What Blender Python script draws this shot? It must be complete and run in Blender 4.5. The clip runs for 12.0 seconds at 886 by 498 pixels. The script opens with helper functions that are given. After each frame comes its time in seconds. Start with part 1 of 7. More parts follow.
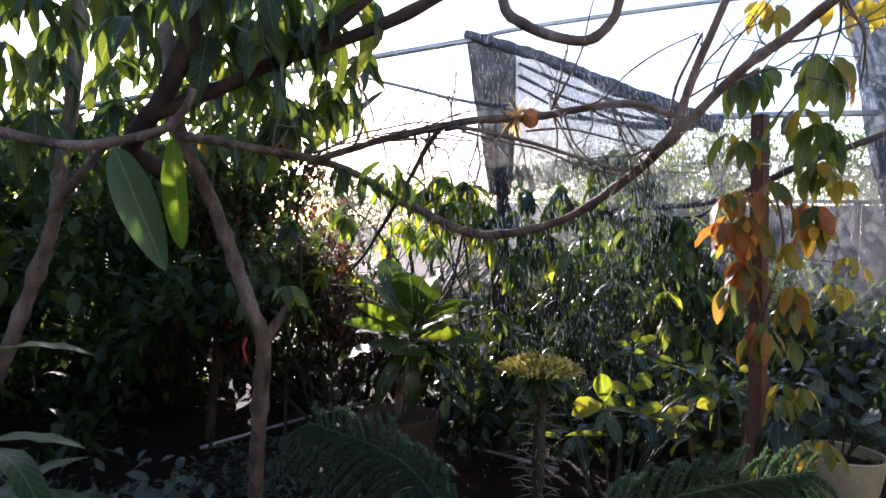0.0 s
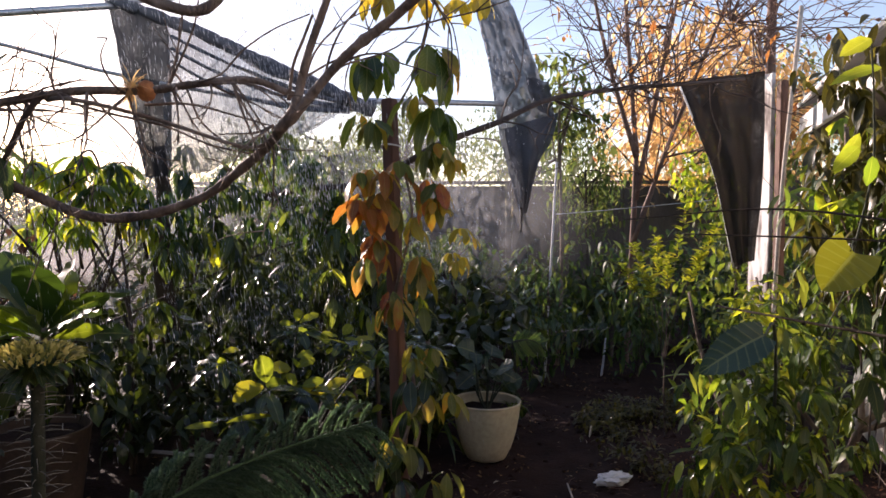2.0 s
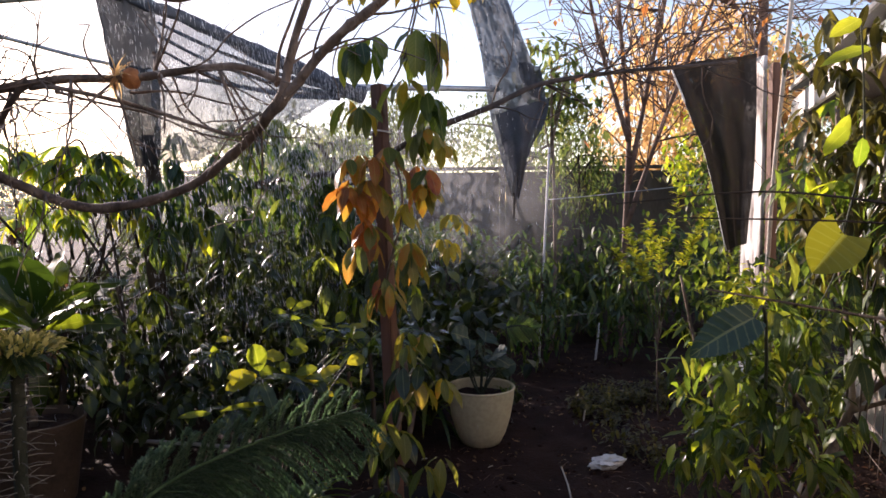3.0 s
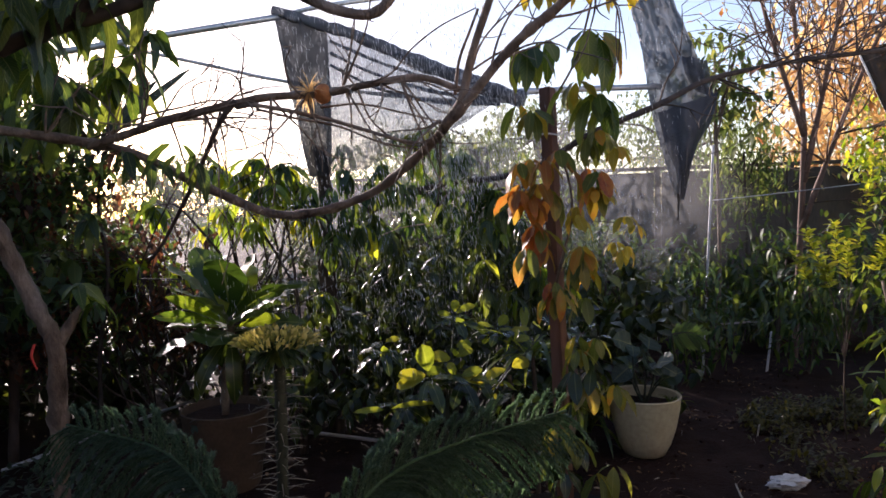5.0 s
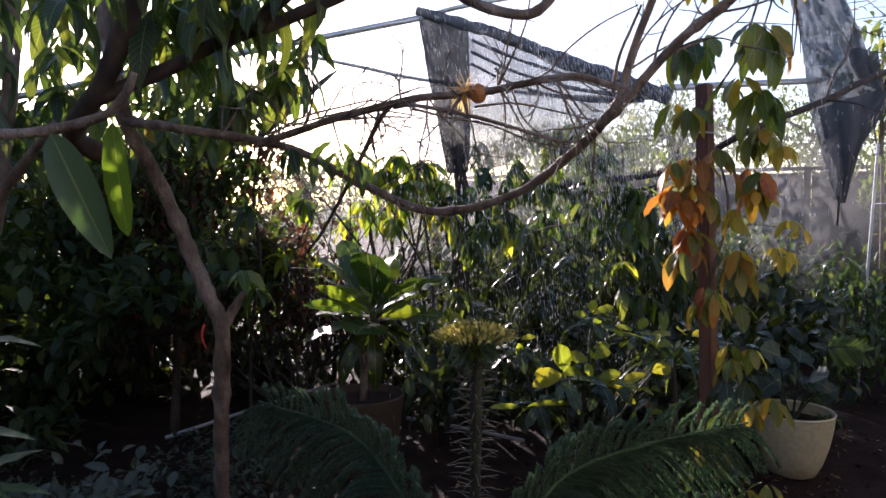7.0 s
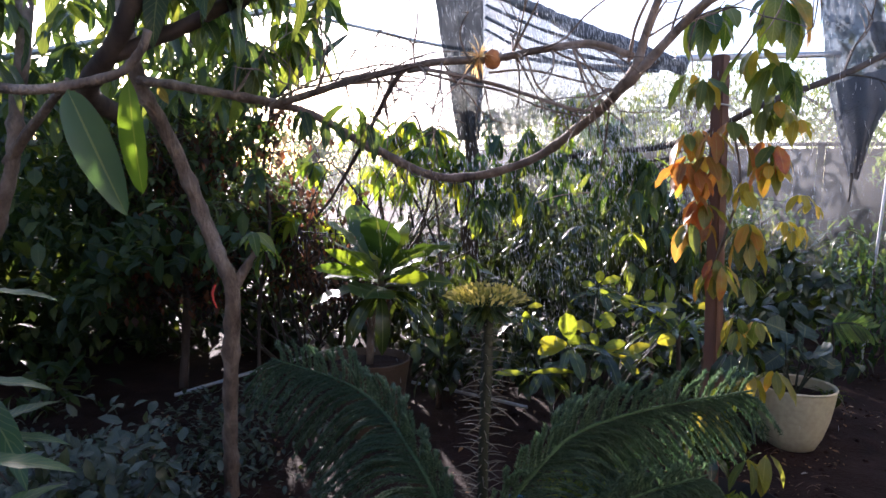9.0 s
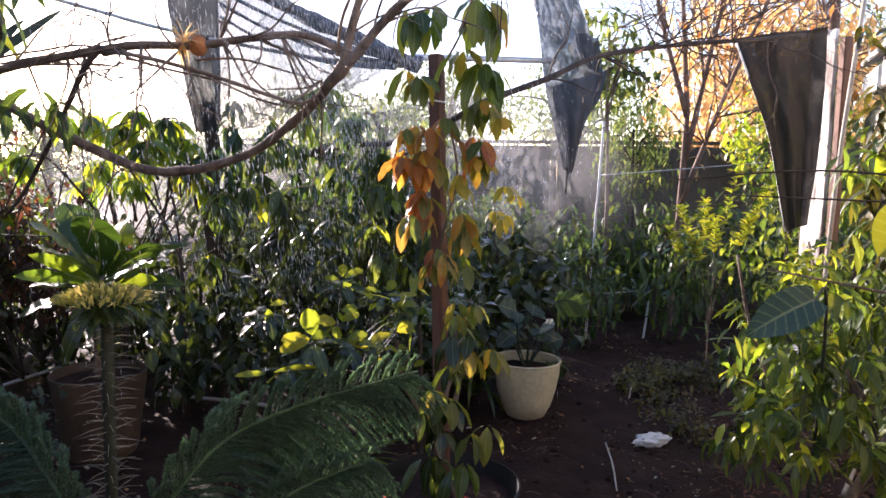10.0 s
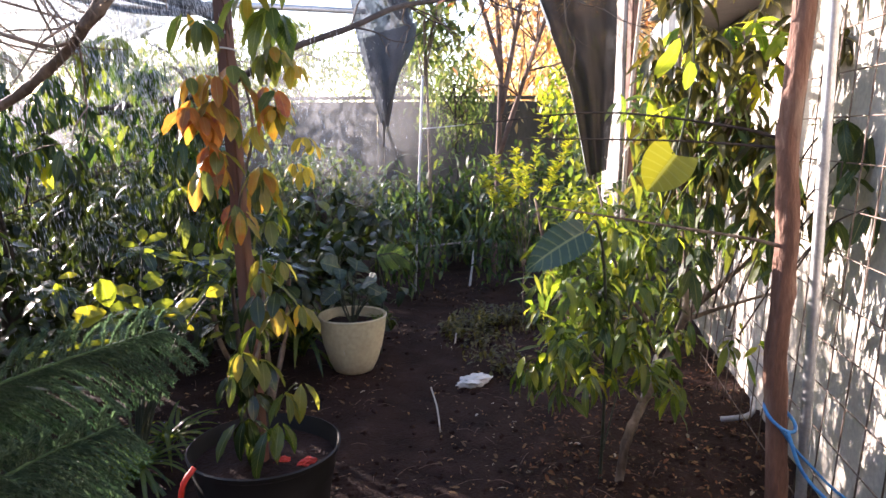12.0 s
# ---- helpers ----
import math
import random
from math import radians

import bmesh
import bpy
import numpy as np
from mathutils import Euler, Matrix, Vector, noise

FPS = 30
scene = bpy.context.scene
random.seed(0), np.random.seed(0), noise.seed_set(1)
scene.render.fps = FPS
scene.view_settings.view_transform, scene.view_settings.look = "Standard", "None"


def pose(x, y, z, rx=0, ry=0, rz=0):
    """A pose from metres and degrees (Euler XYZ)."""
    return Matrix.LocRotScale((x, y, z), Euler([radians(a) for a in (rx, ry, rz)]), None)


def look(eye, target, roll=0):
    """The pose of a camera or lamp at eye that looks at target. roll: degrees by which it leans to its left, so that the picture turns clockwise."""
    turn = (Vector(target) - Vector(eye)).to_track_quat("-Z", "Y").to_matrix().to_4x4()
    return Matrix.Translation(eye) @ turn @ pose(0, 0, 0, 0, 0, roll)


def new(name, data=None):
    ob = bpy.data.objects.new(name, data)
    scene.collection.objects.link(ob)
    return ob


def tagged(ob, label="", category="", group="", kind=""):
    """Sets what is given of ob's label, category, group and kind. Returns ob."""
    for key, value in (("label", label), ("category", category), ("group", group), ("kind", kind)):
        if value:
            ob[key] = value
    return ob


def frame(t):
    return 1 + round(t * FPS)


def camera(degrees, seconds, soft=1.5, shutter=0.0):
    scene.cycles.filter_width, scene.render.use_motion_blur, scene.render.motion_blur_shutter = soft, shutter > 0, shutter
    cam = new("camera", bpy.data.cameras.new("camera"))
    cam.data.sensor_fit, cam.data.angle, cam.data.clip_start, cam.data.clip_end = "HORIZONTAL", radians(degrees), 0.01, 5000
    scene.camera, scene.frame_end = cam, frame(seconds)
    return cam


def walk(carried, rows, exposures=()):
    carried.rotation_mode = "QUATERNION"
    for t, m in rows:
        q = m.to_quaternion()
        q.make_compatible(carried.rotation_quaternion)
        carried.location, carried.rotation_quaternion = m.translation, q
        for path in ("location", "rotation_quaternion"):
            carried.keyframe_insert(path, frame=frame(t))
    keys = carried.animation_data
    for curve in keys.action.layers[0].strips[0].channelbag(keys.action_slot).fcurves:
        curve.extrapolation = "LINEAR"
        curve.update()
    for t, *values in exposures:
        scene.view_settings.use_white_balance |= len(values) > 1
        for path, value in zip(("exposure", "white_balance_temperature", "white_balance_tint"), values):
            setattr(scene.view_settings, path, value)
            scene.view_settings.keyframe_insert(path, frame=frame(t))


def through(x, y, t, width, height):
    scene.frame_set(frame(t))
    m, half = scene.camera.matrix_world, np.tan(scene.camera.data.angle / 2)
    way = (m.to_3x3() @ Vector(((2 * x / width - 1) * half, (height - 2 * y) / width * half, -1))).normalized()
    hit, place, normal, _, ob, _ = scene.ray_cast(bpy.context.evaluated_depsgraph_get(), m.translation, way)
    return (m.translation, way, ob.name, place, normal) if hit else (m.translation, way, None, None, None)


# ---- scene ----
# The camera: seconds, place, yaw, pitch, roll.
cam = camera(66.0, 12.0, soft=1.6)
ROWS = [
    (0, 0.005, -0.004, 1.449, 0.03, -1.80, -1.75),
    (0.5, 0.100, -0.003, 1.443, -11.89, -2.36, -0.44),
    (1, 0.157, -0.008, 1.439, -18.34, -2.54, -0.21),
    (1.5, 0.194, -0.025, 1.435, -22.11, -3.04, 0.04),
    (2, 0.199, -0.036, 1.437, -24.59, -2.72, -0.12),
    (2.5, 0.198, -0.038, 1.433, -25.28, -3.45, 0.38),
    (2.7, 0.212, -0.037, 1.437, -25.19, -3.62, 0.42),
    (4.3, 0.189, -0.012, 1.418, -21.75, -4.71, 0.57),
    (4.5, 0.173, -0.007, 1.422, -19.53, -4.47, 0.64),
    (5, 0.125, -0.014, 1.435, -12.99, -3.30, 1.38),
    (5.5, 0.105, -0.013, 1.436, -9.61, -3.31, 1.53),
    (6, 0.072, -0.013, 1.440, -5.67, -3.06, 0.67),
    (6.5, 0.052, -0.016, 1.445, -3.42, -2.26, 0.48),
    (7, 0.041, -0.018, 1.441, -2.86, -3.43, 0.25),
    (7.2, 0.025, -0.019, 1.436, -1.34, -4.31, -0.08),
    (8.8, 0.007, -0.023, 1.433, 1.69, -5.92, -0.32),
    (9, 0.032, -0.030, 1.435, -2.28, -6.10, -1.10),
    (9.5, 0.145, -0.041, 1.434, -15.29, -6.70, -1.20),
    (10, 0.187, -0.042, 1.431, -21.11, -6.14, -0.90),
    (10.5, 0.201, -0.056, 1.428, -22.96, -6.16, -0.55),
    (11, 0.199, -0.070, 1.424, -22.43, -7.01, 0.03),
    (11.5, 0.251, -0.076, 1.407, -29.58, -8.14, -0.67),
    (12, 0.305, -0.079, 1.401, -34.53, -9.47, 0.53),
]
EXPOSURES = [(0.0, 1.56, 5890, 26), (0.5, 1.04, 6240, 28), (1.0, 0.71, 6490, 30), (2.5, 1.19, 6540, 30), (5.0, 1.03, 6290, 29), (7.0, 1.24, 6090, 29), (9.0, 1.97, 5890, 28), (10.5, 1.87, 6390, 30), (12.0, 2.33, 6340, 28)]
walk(cam, [(t, pose(x, y, z, 0, 0, yaw) @ pose(0, 0, 0, 90 + pitch) @ pose(0, 0, 0, 0, 0, -roll)) for t, x, y, z, yaw, pitch, roll in ROWS], EXPOSURES)

# World and sun: a low winter sun ahead, behind the trees.
SUN_AZ, SUN_EL = -17.5, 13.5
world = bpy.data.worlds.new("sky")
scene.world = world
world.use_nodes = True
wn = world.node_tree
sky = wn.nodes.new("ShaderNodeTexSky")
sky.sky_type, sky.sun_disc = "NISHITA", False
sky.sun_elevation, sky.sun_rotation = radians(SUN_EL), radians(SUN_AZ)
sky.air_density, sky.dust_density = 1.0, 0.6
wn.nodes["Background"].inputs["Strength"].default_value = 0.13
wn.links.new(sky.outputs[0], wn.nodes["Background"].inputs["Color"])
sun = new("sun", bpy.data.lights.new("sun", "SUN"))
sun.data.energy, sun.data.angle, sun.data.color = 5.0, radians(0.5), (1.0, 0.91, 0.77)
SUN_FROM = Vector((math.sin(radians(SUN_AZ)) * math.cos(radians(SUN_EL)), math.cos(radians(SUN_AZ)) * math.cos(radians(SUN_EL)), math.sin(radians(SUN_EL))))
sun.matrix_world = look(SUN_FROM * 30, (0, 0, 0))

# ---- materials ----
def material(name, rough=0.6, metal=0.0, spec=0.5):
    m = bpy.data.materials.new(name)
    m.use_nodes = True
    nt = m.node_tree
    b = nt.nodes["Principled BSDF"]
    b.inputs["Roughness"].default_value, b.inputs["Metallic"].default_value = rough, metal
    b.inputs["Specular IOR Level"].default_value = spec
    return m, nt, b


def noise_tex(nt, scale, detail=4.0, coords="Object", stretch=(1, 1, 1)):
    tc = nt.nodes.new("ShaderNodeTexCoord")
    mp = nt.nodes.new("ShaderNodeMapping")
    mp.inputs["Scale"].default_value = stretch
    n = nt.nodes.new("ShaderNodeTexNoise")
    n.inputs["Scale"].default_value, n.inputs["Detail"].default_value = scale, detail
    nt.links.new(tc.outputs[coords], mp.inputs["Vector"])
    nt.links.new(mp.outputs["Vector"], n.inputs["Vector"])
    return n.outputs["Fac"]


def ramp(nt, fac, stops):
    r = nt.nodes.new("ShaderNodeValToRGB")
    while len(r.color_ramp.elements) < len(stops):
        r.color_ramp.elements.new(0.5)
    for e, (p, c) in zip(r.color_ramp.elements, stops):
        e.position, e.color = p, (*c, 1)
    nt.links.new(fac, r.inputs["Fac"])
    return r.outputs["Color"]


def mix(nt, fac, a, b, mode="MIX"):
    n = nt.nodes.new("ShaderNodeMix")
    n.data_type, n.blend_type = "RGBA", mode
    for sock, v in ((n.inputs["Factor"], fac), (n.inputs["A"], a), (n.inputs["B"], b)):
        if isinstance(v, bpy.types.NodeSocket):
            nt.links.new(v, sock)
        else:
            sock.default_value = v if isinstance(v, float) else (*v, 1)
    return n.outputs["Result"]


def math_node(nt, op, a, b=0.0):
    n = nt.nodes.new("ShaderNodeMath")
    n.operation = op
    for sock, v in zip(n.inputs, (a, b)):
        if isinstance(v, bpy.types.NodeSocket):
            nt.links.new(v, sock)
        else:
            sock.default_value = v
    return n.outputs[0]


def bump(nt, b, height, strength=0.4, distance=0.01):
    n = nt.nodes.new("ShaderNodeBump")
    n.inputs["Strength"].default_value, n.inputs["Distance"].default_value = strength, distance
    nt.links.new(height, n.inputs["Height"])
    nt.links.new(n.outputs["Normal"], b.inputs["Normal"])


def surface(name, stops, scale=6.0, rough=0.7, metal=0.0, fine=60.0, relief=0.3, stretch=(1, 1, 1), depth=0.01, spec=0.4):
    """Two scales of noise: stains by the stops, fine grain, and relief."""
    m, nt, b = material(name, rough, metal, spec)
    big = noise_tex(nt, scale, 5.0, stretch=stretch)
    small = noise_tex(nt, fine, 3.0, stretch=stretch)
    col = ramp(nt, big, stops)
    col = mix(nt, 0.25, col, ramp(nt, small, [(0.3, (0.25, 0.25, 0.25)), (0.7, (0.85, 0.85, 0.85))]), "OVERLAY")
    nt.links.new(col, b.inputs["Base Color"])
    both = math_node(nt, "ADD", big, math_node(nt, "MULTIPLY", small, 0.4))
    bump(nt, b, both, relief, depth)
    return m


def leaf_material(name, stops, glow, rough=0.4, through=0.45, single=True, vein=0.35, blotch=0.35, ribs=75.0):
    """Leaf: colour by a random per leaf with blotches and a pale midrib, gloss above, light passing through."""
    m, nt, b = material(name, rough, 0.0, 0.5 if rough < 0.58 else 0.2)
    if single:
        rnd = nt.nodes.new("ShaderNodeObjectInfo").outputs["Random"]
    else:
        rnd = nt.nodes.new("ShaderNodeNewGeometry").outputs["Random Per Island"]
    uv = nt.nodes.new("ShaderNodeUVMap")
    sep = nt.nodes.new("ShaderNodeSeparateXYZ")
    nt.links.new(uv.outputs[0], sep.inputs[0])
    side = math_node(nt, "ABSOLUTE", math_node(nt, "SUBTRACT", sep.outputs["Y"], 0.5))
    rib = math_node(nt, "LESS_THAN", side, 0.03)
    lines = math_node(nt, "SINE", math_node(nt, "MULTIPLY", math_node(nt, "SUBTRACT", sep.outputs["X"], math_node(nt, "MULTIPLY", side, 0.35)), ribs))
    lines = math_node(nt, "GREATER_THAN", lines, 0.86)
    marks = math_node(nt, "MAXIMUM", rib, math_node(nt, "MULTIPLY", lines, 0.5))
    blot = noise_tex(nt, 14.0, 3.0)
    fac = math_node(nt, "ADD", rnd, math_node(nt, "MULTIPLY", math_node(nt, "SUBTRACT", blot, 0.5), blotch))
    col = ramp(nt, fac, stops)
    pale = mix(nt, 0.5, col, (0.5, 0.55, 0.25))
    col = mix(nt, math_node(nt, "MULTIPLY", marks, vein), col, pale)
    nt.links.new(col, b.inputs["Base Color"])
    bump(nt, b, math_node(nt, "ADD", math_node(nt, "MULTIPLY", marks, -0.6), blot), 0.35, 0.004)
    t = nt.nodes.new("ShaderNodeBsdfTranslucent")
    nt.links.new(mix(nt, 1.0, col, glow, "MULTIPLY"), t.inputs["Color"])
    mx = nt.nodes.new("ShaderNodeMixShader")
    mx.inputs["Fac"].default_value = through
    nt.links.new(b.outputs[0], mx.inputs[1])
    nt.links.new(t.outputs[0], mx.inputs[2])
    nt.links.new(mx.outputs[0], nt.nodes["Material Output"].inputs["Surface"])
    return m


def net_material(name, colour, cover, glow=0.22, grain=220.0):
    """Woven shade cloth: fine threads, most of them too small to see, and gaps between them."""
    m, nt, b = material(name, 0.7, 0.0, 0.3)
    n = noise_tex(nt, 5.0, 5.0)
    fine = noise_tex(nt, grain, 2.0)
    nt.links.new(ramp(nt, n, [(0.3, tuple(c * 0.7 for c in colour)), (0.7, colour)]), b.inputs["Base Color"])
    tl = nt.nodes.new("ShaderNodeBsdfTranslucent")
    tl.inputs["Color"].default_value = (*[min(1, c * 1.6) for c in colour], 1)
    a = nt.nodes.new("ShaderNodeMixShader")
    a.inputs["Fac"].default_value = glow
    nt.links.new(b.outputs[0], a.inputs[1])
    nt.links.new(tl.outputs[0], a.inputs[2])
    tr = nt.nodes.new("ShaderNodeBsdfTransparent")
    mx = nt.nodes.new("ShaderNodeMixShader")
    f = math_node(nt, "ADD", math_node(nt, "MULTIPLY", math_node(nt, "SUBTRACT", fine, 0.5), 1.3), cover)
    f = math_node(nt, "ADD", f, math_node(nt, "MULTIPLY", math_node(nt, "SUBTRACT", n, 0.5), 0.5))
    f = math_node(nt, "MINIMUM", math_node(nt, "MAXIMUM", f, 0.05), 0.996)
    nt.links.new(f, mx.inputs["Fac"])
    nt.links.new(tr.outputs[0], mx.inputs[1])
    nt.links.new(a.outputs[0], mx.inputs[2])
    nt.links.new(mx.outputs[0], nt.nodes["Material Output"].inputs["Surface"])
    return m


GREEN = [(0.0, (0.028, 0.06, 0.022)), (0.5, (0.06, 0.105, 0.032)), (1.0, (0.13, 0.165, 0.045))]
DARK = [(0.0, (0.018, 0.04, 0.02)), (0.6, (0.035, 0.07, 0.028)), (1.0, (0.085, 0.115, 0.035))]
# LIME also colours green leaves that are meant to look sunlit.
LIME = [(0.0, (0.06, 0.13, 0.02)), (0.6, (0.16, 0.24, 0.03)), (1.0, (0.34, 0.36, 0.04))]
AUTUMN = [(0.0, (0.05, 0.1, 0.03)), (0.4, (0.16, 0.18, 0.03)), (0.65, (0.4, 0.26, 0.03)), (0.85, (0.42, 0.14, 0.03)), (1.0, (0.25, 0.06, 0.03))]
SUNNY = (3.2, 2.7, 0.8)
M = {}
M["soil"] = surface("damp dark soil", [(0.25, (0.013, 0.006, 0.005)), (0.6, (0.034, 0.017, 0.013)), (0.8, (0.062, 0.034, 0.026))], 5.0, 0.85, fine=70, relief=0.9, depth=0.03, spec=0.15)
M["bark"] = surface("grey brown bark", [(0.3, (0.065, 0.045, 0.033)), (0.5, (0.175, 0.128, 0.095)), (0.7, (0.32, 0.25, 0.195))], 14.0, 0.85, fine=110, relief=1.0, stretch=(1, 1, 0.5), depth=0.02)
M["dark_bark"] = surface("dark bark", [(0.3, (0.03, 0.022, 0.018)), (0.7, (0.09, 0.065, 0.05))], 11.0, 0.85, fine=50, relief=0.6, stretch=(1, 1, 0.4))
M["red_bark"] = surface("reddish twig bark", [(0.3, (0.1, 0.06, 0.045)), (0.7, (0.2, 0.125, 0.092))], 8.0, 0.8, fine=40)
M["stake"] = surface("stained hardwood stake", [(0.3, (0.07, 0.03, 0.02)), (0.7, (0.17, 0.08, 0.05))], 6.0, 0.7, fine=60, stretch=(1, 1, 0.12), relief=0.4)
M["pole"] = surface("peeling reddish pole", [(0.3, (0.09, 0.045, 0.03)), (0.55, (0.18, 0.09, 0.06)), (0.75, (0.28, 0.19, 0.14))], 11.0, 0.8, fine=90, stretch=(1, 1, 0.3), relief=1.0, depth=0.02)
M["cream"] = surface("cream glazed plastic", [(0.3, (0.56, 0.5, 0.32)), (0.7, (0.68, 0.61, 0.42))], 3.0, 0.45, fine=40, relief=0.08)
M["black"] = surface("black nursery plastic", [(0.3, (0.007, 0.007, 0.007)), (0.7, (0.018, 0.017, 0.016))], 4.0, 0.6, fine=30, relief=0.1)
# Darker than the clay itself: the shade around the pot is in the colour.
M["terracotta"] = surface("weathered terracotta", [(0.3, (0.06, 0.04, 0.026)), (0.7, (0.115, 0.073, 0.046))], 5.0, 0.8, fine=60, relief=0.2)
M["render_wall"] = surface("white painted render", [(0.25, (0.38, 0.345, 0.29)), (0.6, (0.52, 0.485, 0.42))], 2.2, 0.8, fine=55, relief=0.25)
M["fence"] = surface("weathered grey brown fence", [(0.3, (0.06, 0.047, 0.038)), (0.7, (0.115, 0.088, 0.07))], 3.0, 0.85, fine=35, relief=0.3, stretch=(1, 1, 0.3))
M["white_board"] = surface("flaking white board", [(0.36, (0.12, 0.09, 0.075)), (0.44, (0.4, 0.37, 0.34)), (0.5, (0.68, 0.66, 0.63)), (0.8, (0.78, 0.77, 0.74))], 11.0, 0.7, fine=40, relief=0.3, stretch=(1, 1, 0.22))
M["brown_board"] = surface("brown timber", [(0.3, (0.12, 0.06, 0.04)), (0.7, (0.22, 0.12, 0.08))], 6.0, 0.75, fine=50, stretch=(1, 1, 0.2))
M["metal"] = surface("galvanised steel", [(0.3, (0.42, 0.43, 0.44)), (0.7, (0.6, 0.6, 0.6))], 9.0, 0.42, metal=0.8, fine=80, relief=0.08)
M["wire"] = surface("rusty mesh wire", [(0.3, (0.12, 0.08, 0.06)), (0.7, (0.25, 0.2, 0.17))], 12.0, 0.6, metal=0.5, fine=90, relief=0.1)
M["pvc"] = surface("grey white irrigation pipe", [(0.3, (0.38, 0.38, 0.4)), (0.7, (0.55, 0.55, 0.56))], 5.0, 0.5, fine=60, relief=0.1)
M["roof"] = surface("pale roof sheet", [(0.3, (0.62, 0.6, 0.57)), (0.7, (0.78, 0.77, 0.74))], 4.0, 0.5, fine=60, relief=0.1)
M["eave"] = surface("dark eave timber", [(0.3, (0.05, 0.04, 0.035)), (0.7, (0.1, 0.08, 0.07))], 4.0, 0.7, fine=50)
M["rope"] = surface("blue poly rope", [(0.3, (0.03, 0.16, 0.4)), (0.7, (0.06, 0.28, 0.6))], 30.0, 0.5, fine=200, relief=0.4)
M["red"] = surface("red plastic", [(0.3, (0.45, 0.03, 0.02)), (0.7, (0.6, 0.06, 0.04))], 10.0, 0.5, fine=60, relief=0.1)
M["paper"] = surface("crumpled white rag", [(0.3, (0.6, 0.59, 0.57)), (0.7, (0.78, 0.77, 0.75))], 20.0, 0.8, fine=90, relief=0.3)
M["dry"] = surface("bleached dry stick", [(0.3, (0.32, 0.27, 0.22)), (0.7, (0.5, 0.45, 0.38))], 12.0, 0.8, fine=80)
M["net_grey"] = net_material("black shade cloth", (0.12, 0.125, 0.13), 0.76)
M["net_roll"] = net_material("rolled grey shade cloth", (0.12, 0.13, 0.15), 0.97)
M["net_strip"] = net_material("hanging black shade cloth", (0.04, 0.042, 0.046), 1.06, 0.04)
M["net_dark"] = net_material("doubled black shade cloth", (0.035, 0.028, 0.023), 1.08, 0.05)
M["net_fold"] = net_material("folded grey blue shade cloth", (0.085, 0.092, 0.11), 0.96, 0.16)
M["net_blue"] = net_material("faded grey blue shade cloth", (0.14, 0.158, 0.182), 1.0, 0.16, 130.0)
M["leaf"] = leaf_material("wet green leaf", GREEN, SUNNY, rough=0.27)
M["leaf_dark"] = leaf_material("dark leaf", DARK, SUNNY, rough=0.48, through=0.4)
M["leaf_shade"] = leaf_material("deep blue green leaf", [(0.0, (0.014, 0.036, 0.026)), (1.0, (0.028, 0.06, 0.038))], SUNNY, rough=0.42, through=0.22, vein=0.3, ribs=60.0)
M["leaf_spoon"] = leaf_material("olive green leaf", [(0.0, (0.025, 0.055, 0.016)), (0.6, (0.042, 0.08, 0.02)), (1.0, (0.075, 0.12, 0.028))], SUNNY, rough=0.42, through=0.3, vein=0.35, ribs=0.0)
# Darker copy of the olive leaf, with shade put into its colour.
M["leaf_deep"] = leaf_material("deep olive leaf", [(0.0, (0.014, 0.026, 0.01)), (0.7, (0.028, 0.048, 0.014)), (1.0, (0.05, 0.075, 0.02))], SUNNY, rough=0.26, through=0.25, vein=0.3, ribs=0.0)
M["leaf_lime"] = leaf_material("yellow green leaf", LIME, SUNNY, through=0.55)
M["leaf_gold"] = leaf_material("golden green and sun-tinted leaf", [(0.0, (0.12, 0.17, 0.02)), (0.5, (0.21, 0.26, 0.03)), (1.0, (0.34, 0.33, 0.035))], (2.2, 2.0, 0.7), through=0.6)
M["leaf_heart"] = leaf_material("lime yellow leaf", [(0.0, (0.27, 0.28, 0.025)), (1.0, (0.4, 0.36, 0.03))], (1.1, 1.05, 0.4), rough=0.5, through=0.45, vein=0.6, blotch=0.6, ribs=40.0)
M["leaf_autumn"] = leaf_material("autumn leaf", AUTUMN, (2.0, 1.7, 0.9), through=0.5, blotch=1.1)
M["leaf_rust"] = leaf_material("rust brown leaf", [(0.0, (0.12, 0.085, 0.03)), (0.35, (0.2, 0.11, 0.03)), (0.7, (0.3, 0.12, 0.03)), (1.0, (0.26, 0.2, 0.04))], (1.9, 1.6, 0.8), through=0.6, blotch=0.9)
M["leaf_orange"] = leaf_material("orange autumn leaf", [(0.0, (0.13, 0.12, 0.035)), (0.35, (0.26, 0.15, 0.04)), (0.7, (0.38, 0.14, 0.04)), (1.0, (0.24, 0.075, 0.035))], (2.0, 1.7, 0.9), through=0.6, blotch=0.9)
M["leaf_olive"] = leaf_material("olive yellow leaf", [(0.0, (0.07, 0.11, 0.03)), (0.5, (0.16, 0.17, 0.035)), (0.85, (0.32, 0.25, 0.04)), (1.0, (0.4, 0.2, 0.04))], (2.0, 1.8, 0.8), through=0.5, blotch=0.8)
M["leaf_yellow"] = leaf_material("yellow leaf", [(0.0, (0.34, 0.29, 0.03)), (0.6, (0.52, 0.4, 0.04)), (1.0, (0.6, 0.36, 0.04))], (1.4, 1.3, 0.6), through=0.5, vein=0.8, blotch=0.8)
M["leaf_rib"] = leaf_material("ribbed blue green leaf", [(0.0, (0.02, 0.05, 0.035)), (1.0, (0.035, 0.075, 0.05))], SUNNY, rough=0.3, through=0.2, vein=0.45, ribs=48.0)
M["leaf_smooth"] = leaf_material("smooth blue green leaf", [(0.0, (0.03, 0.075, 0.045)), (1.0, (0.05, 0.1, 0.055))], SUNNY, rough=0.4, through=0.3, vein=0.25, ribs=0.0)
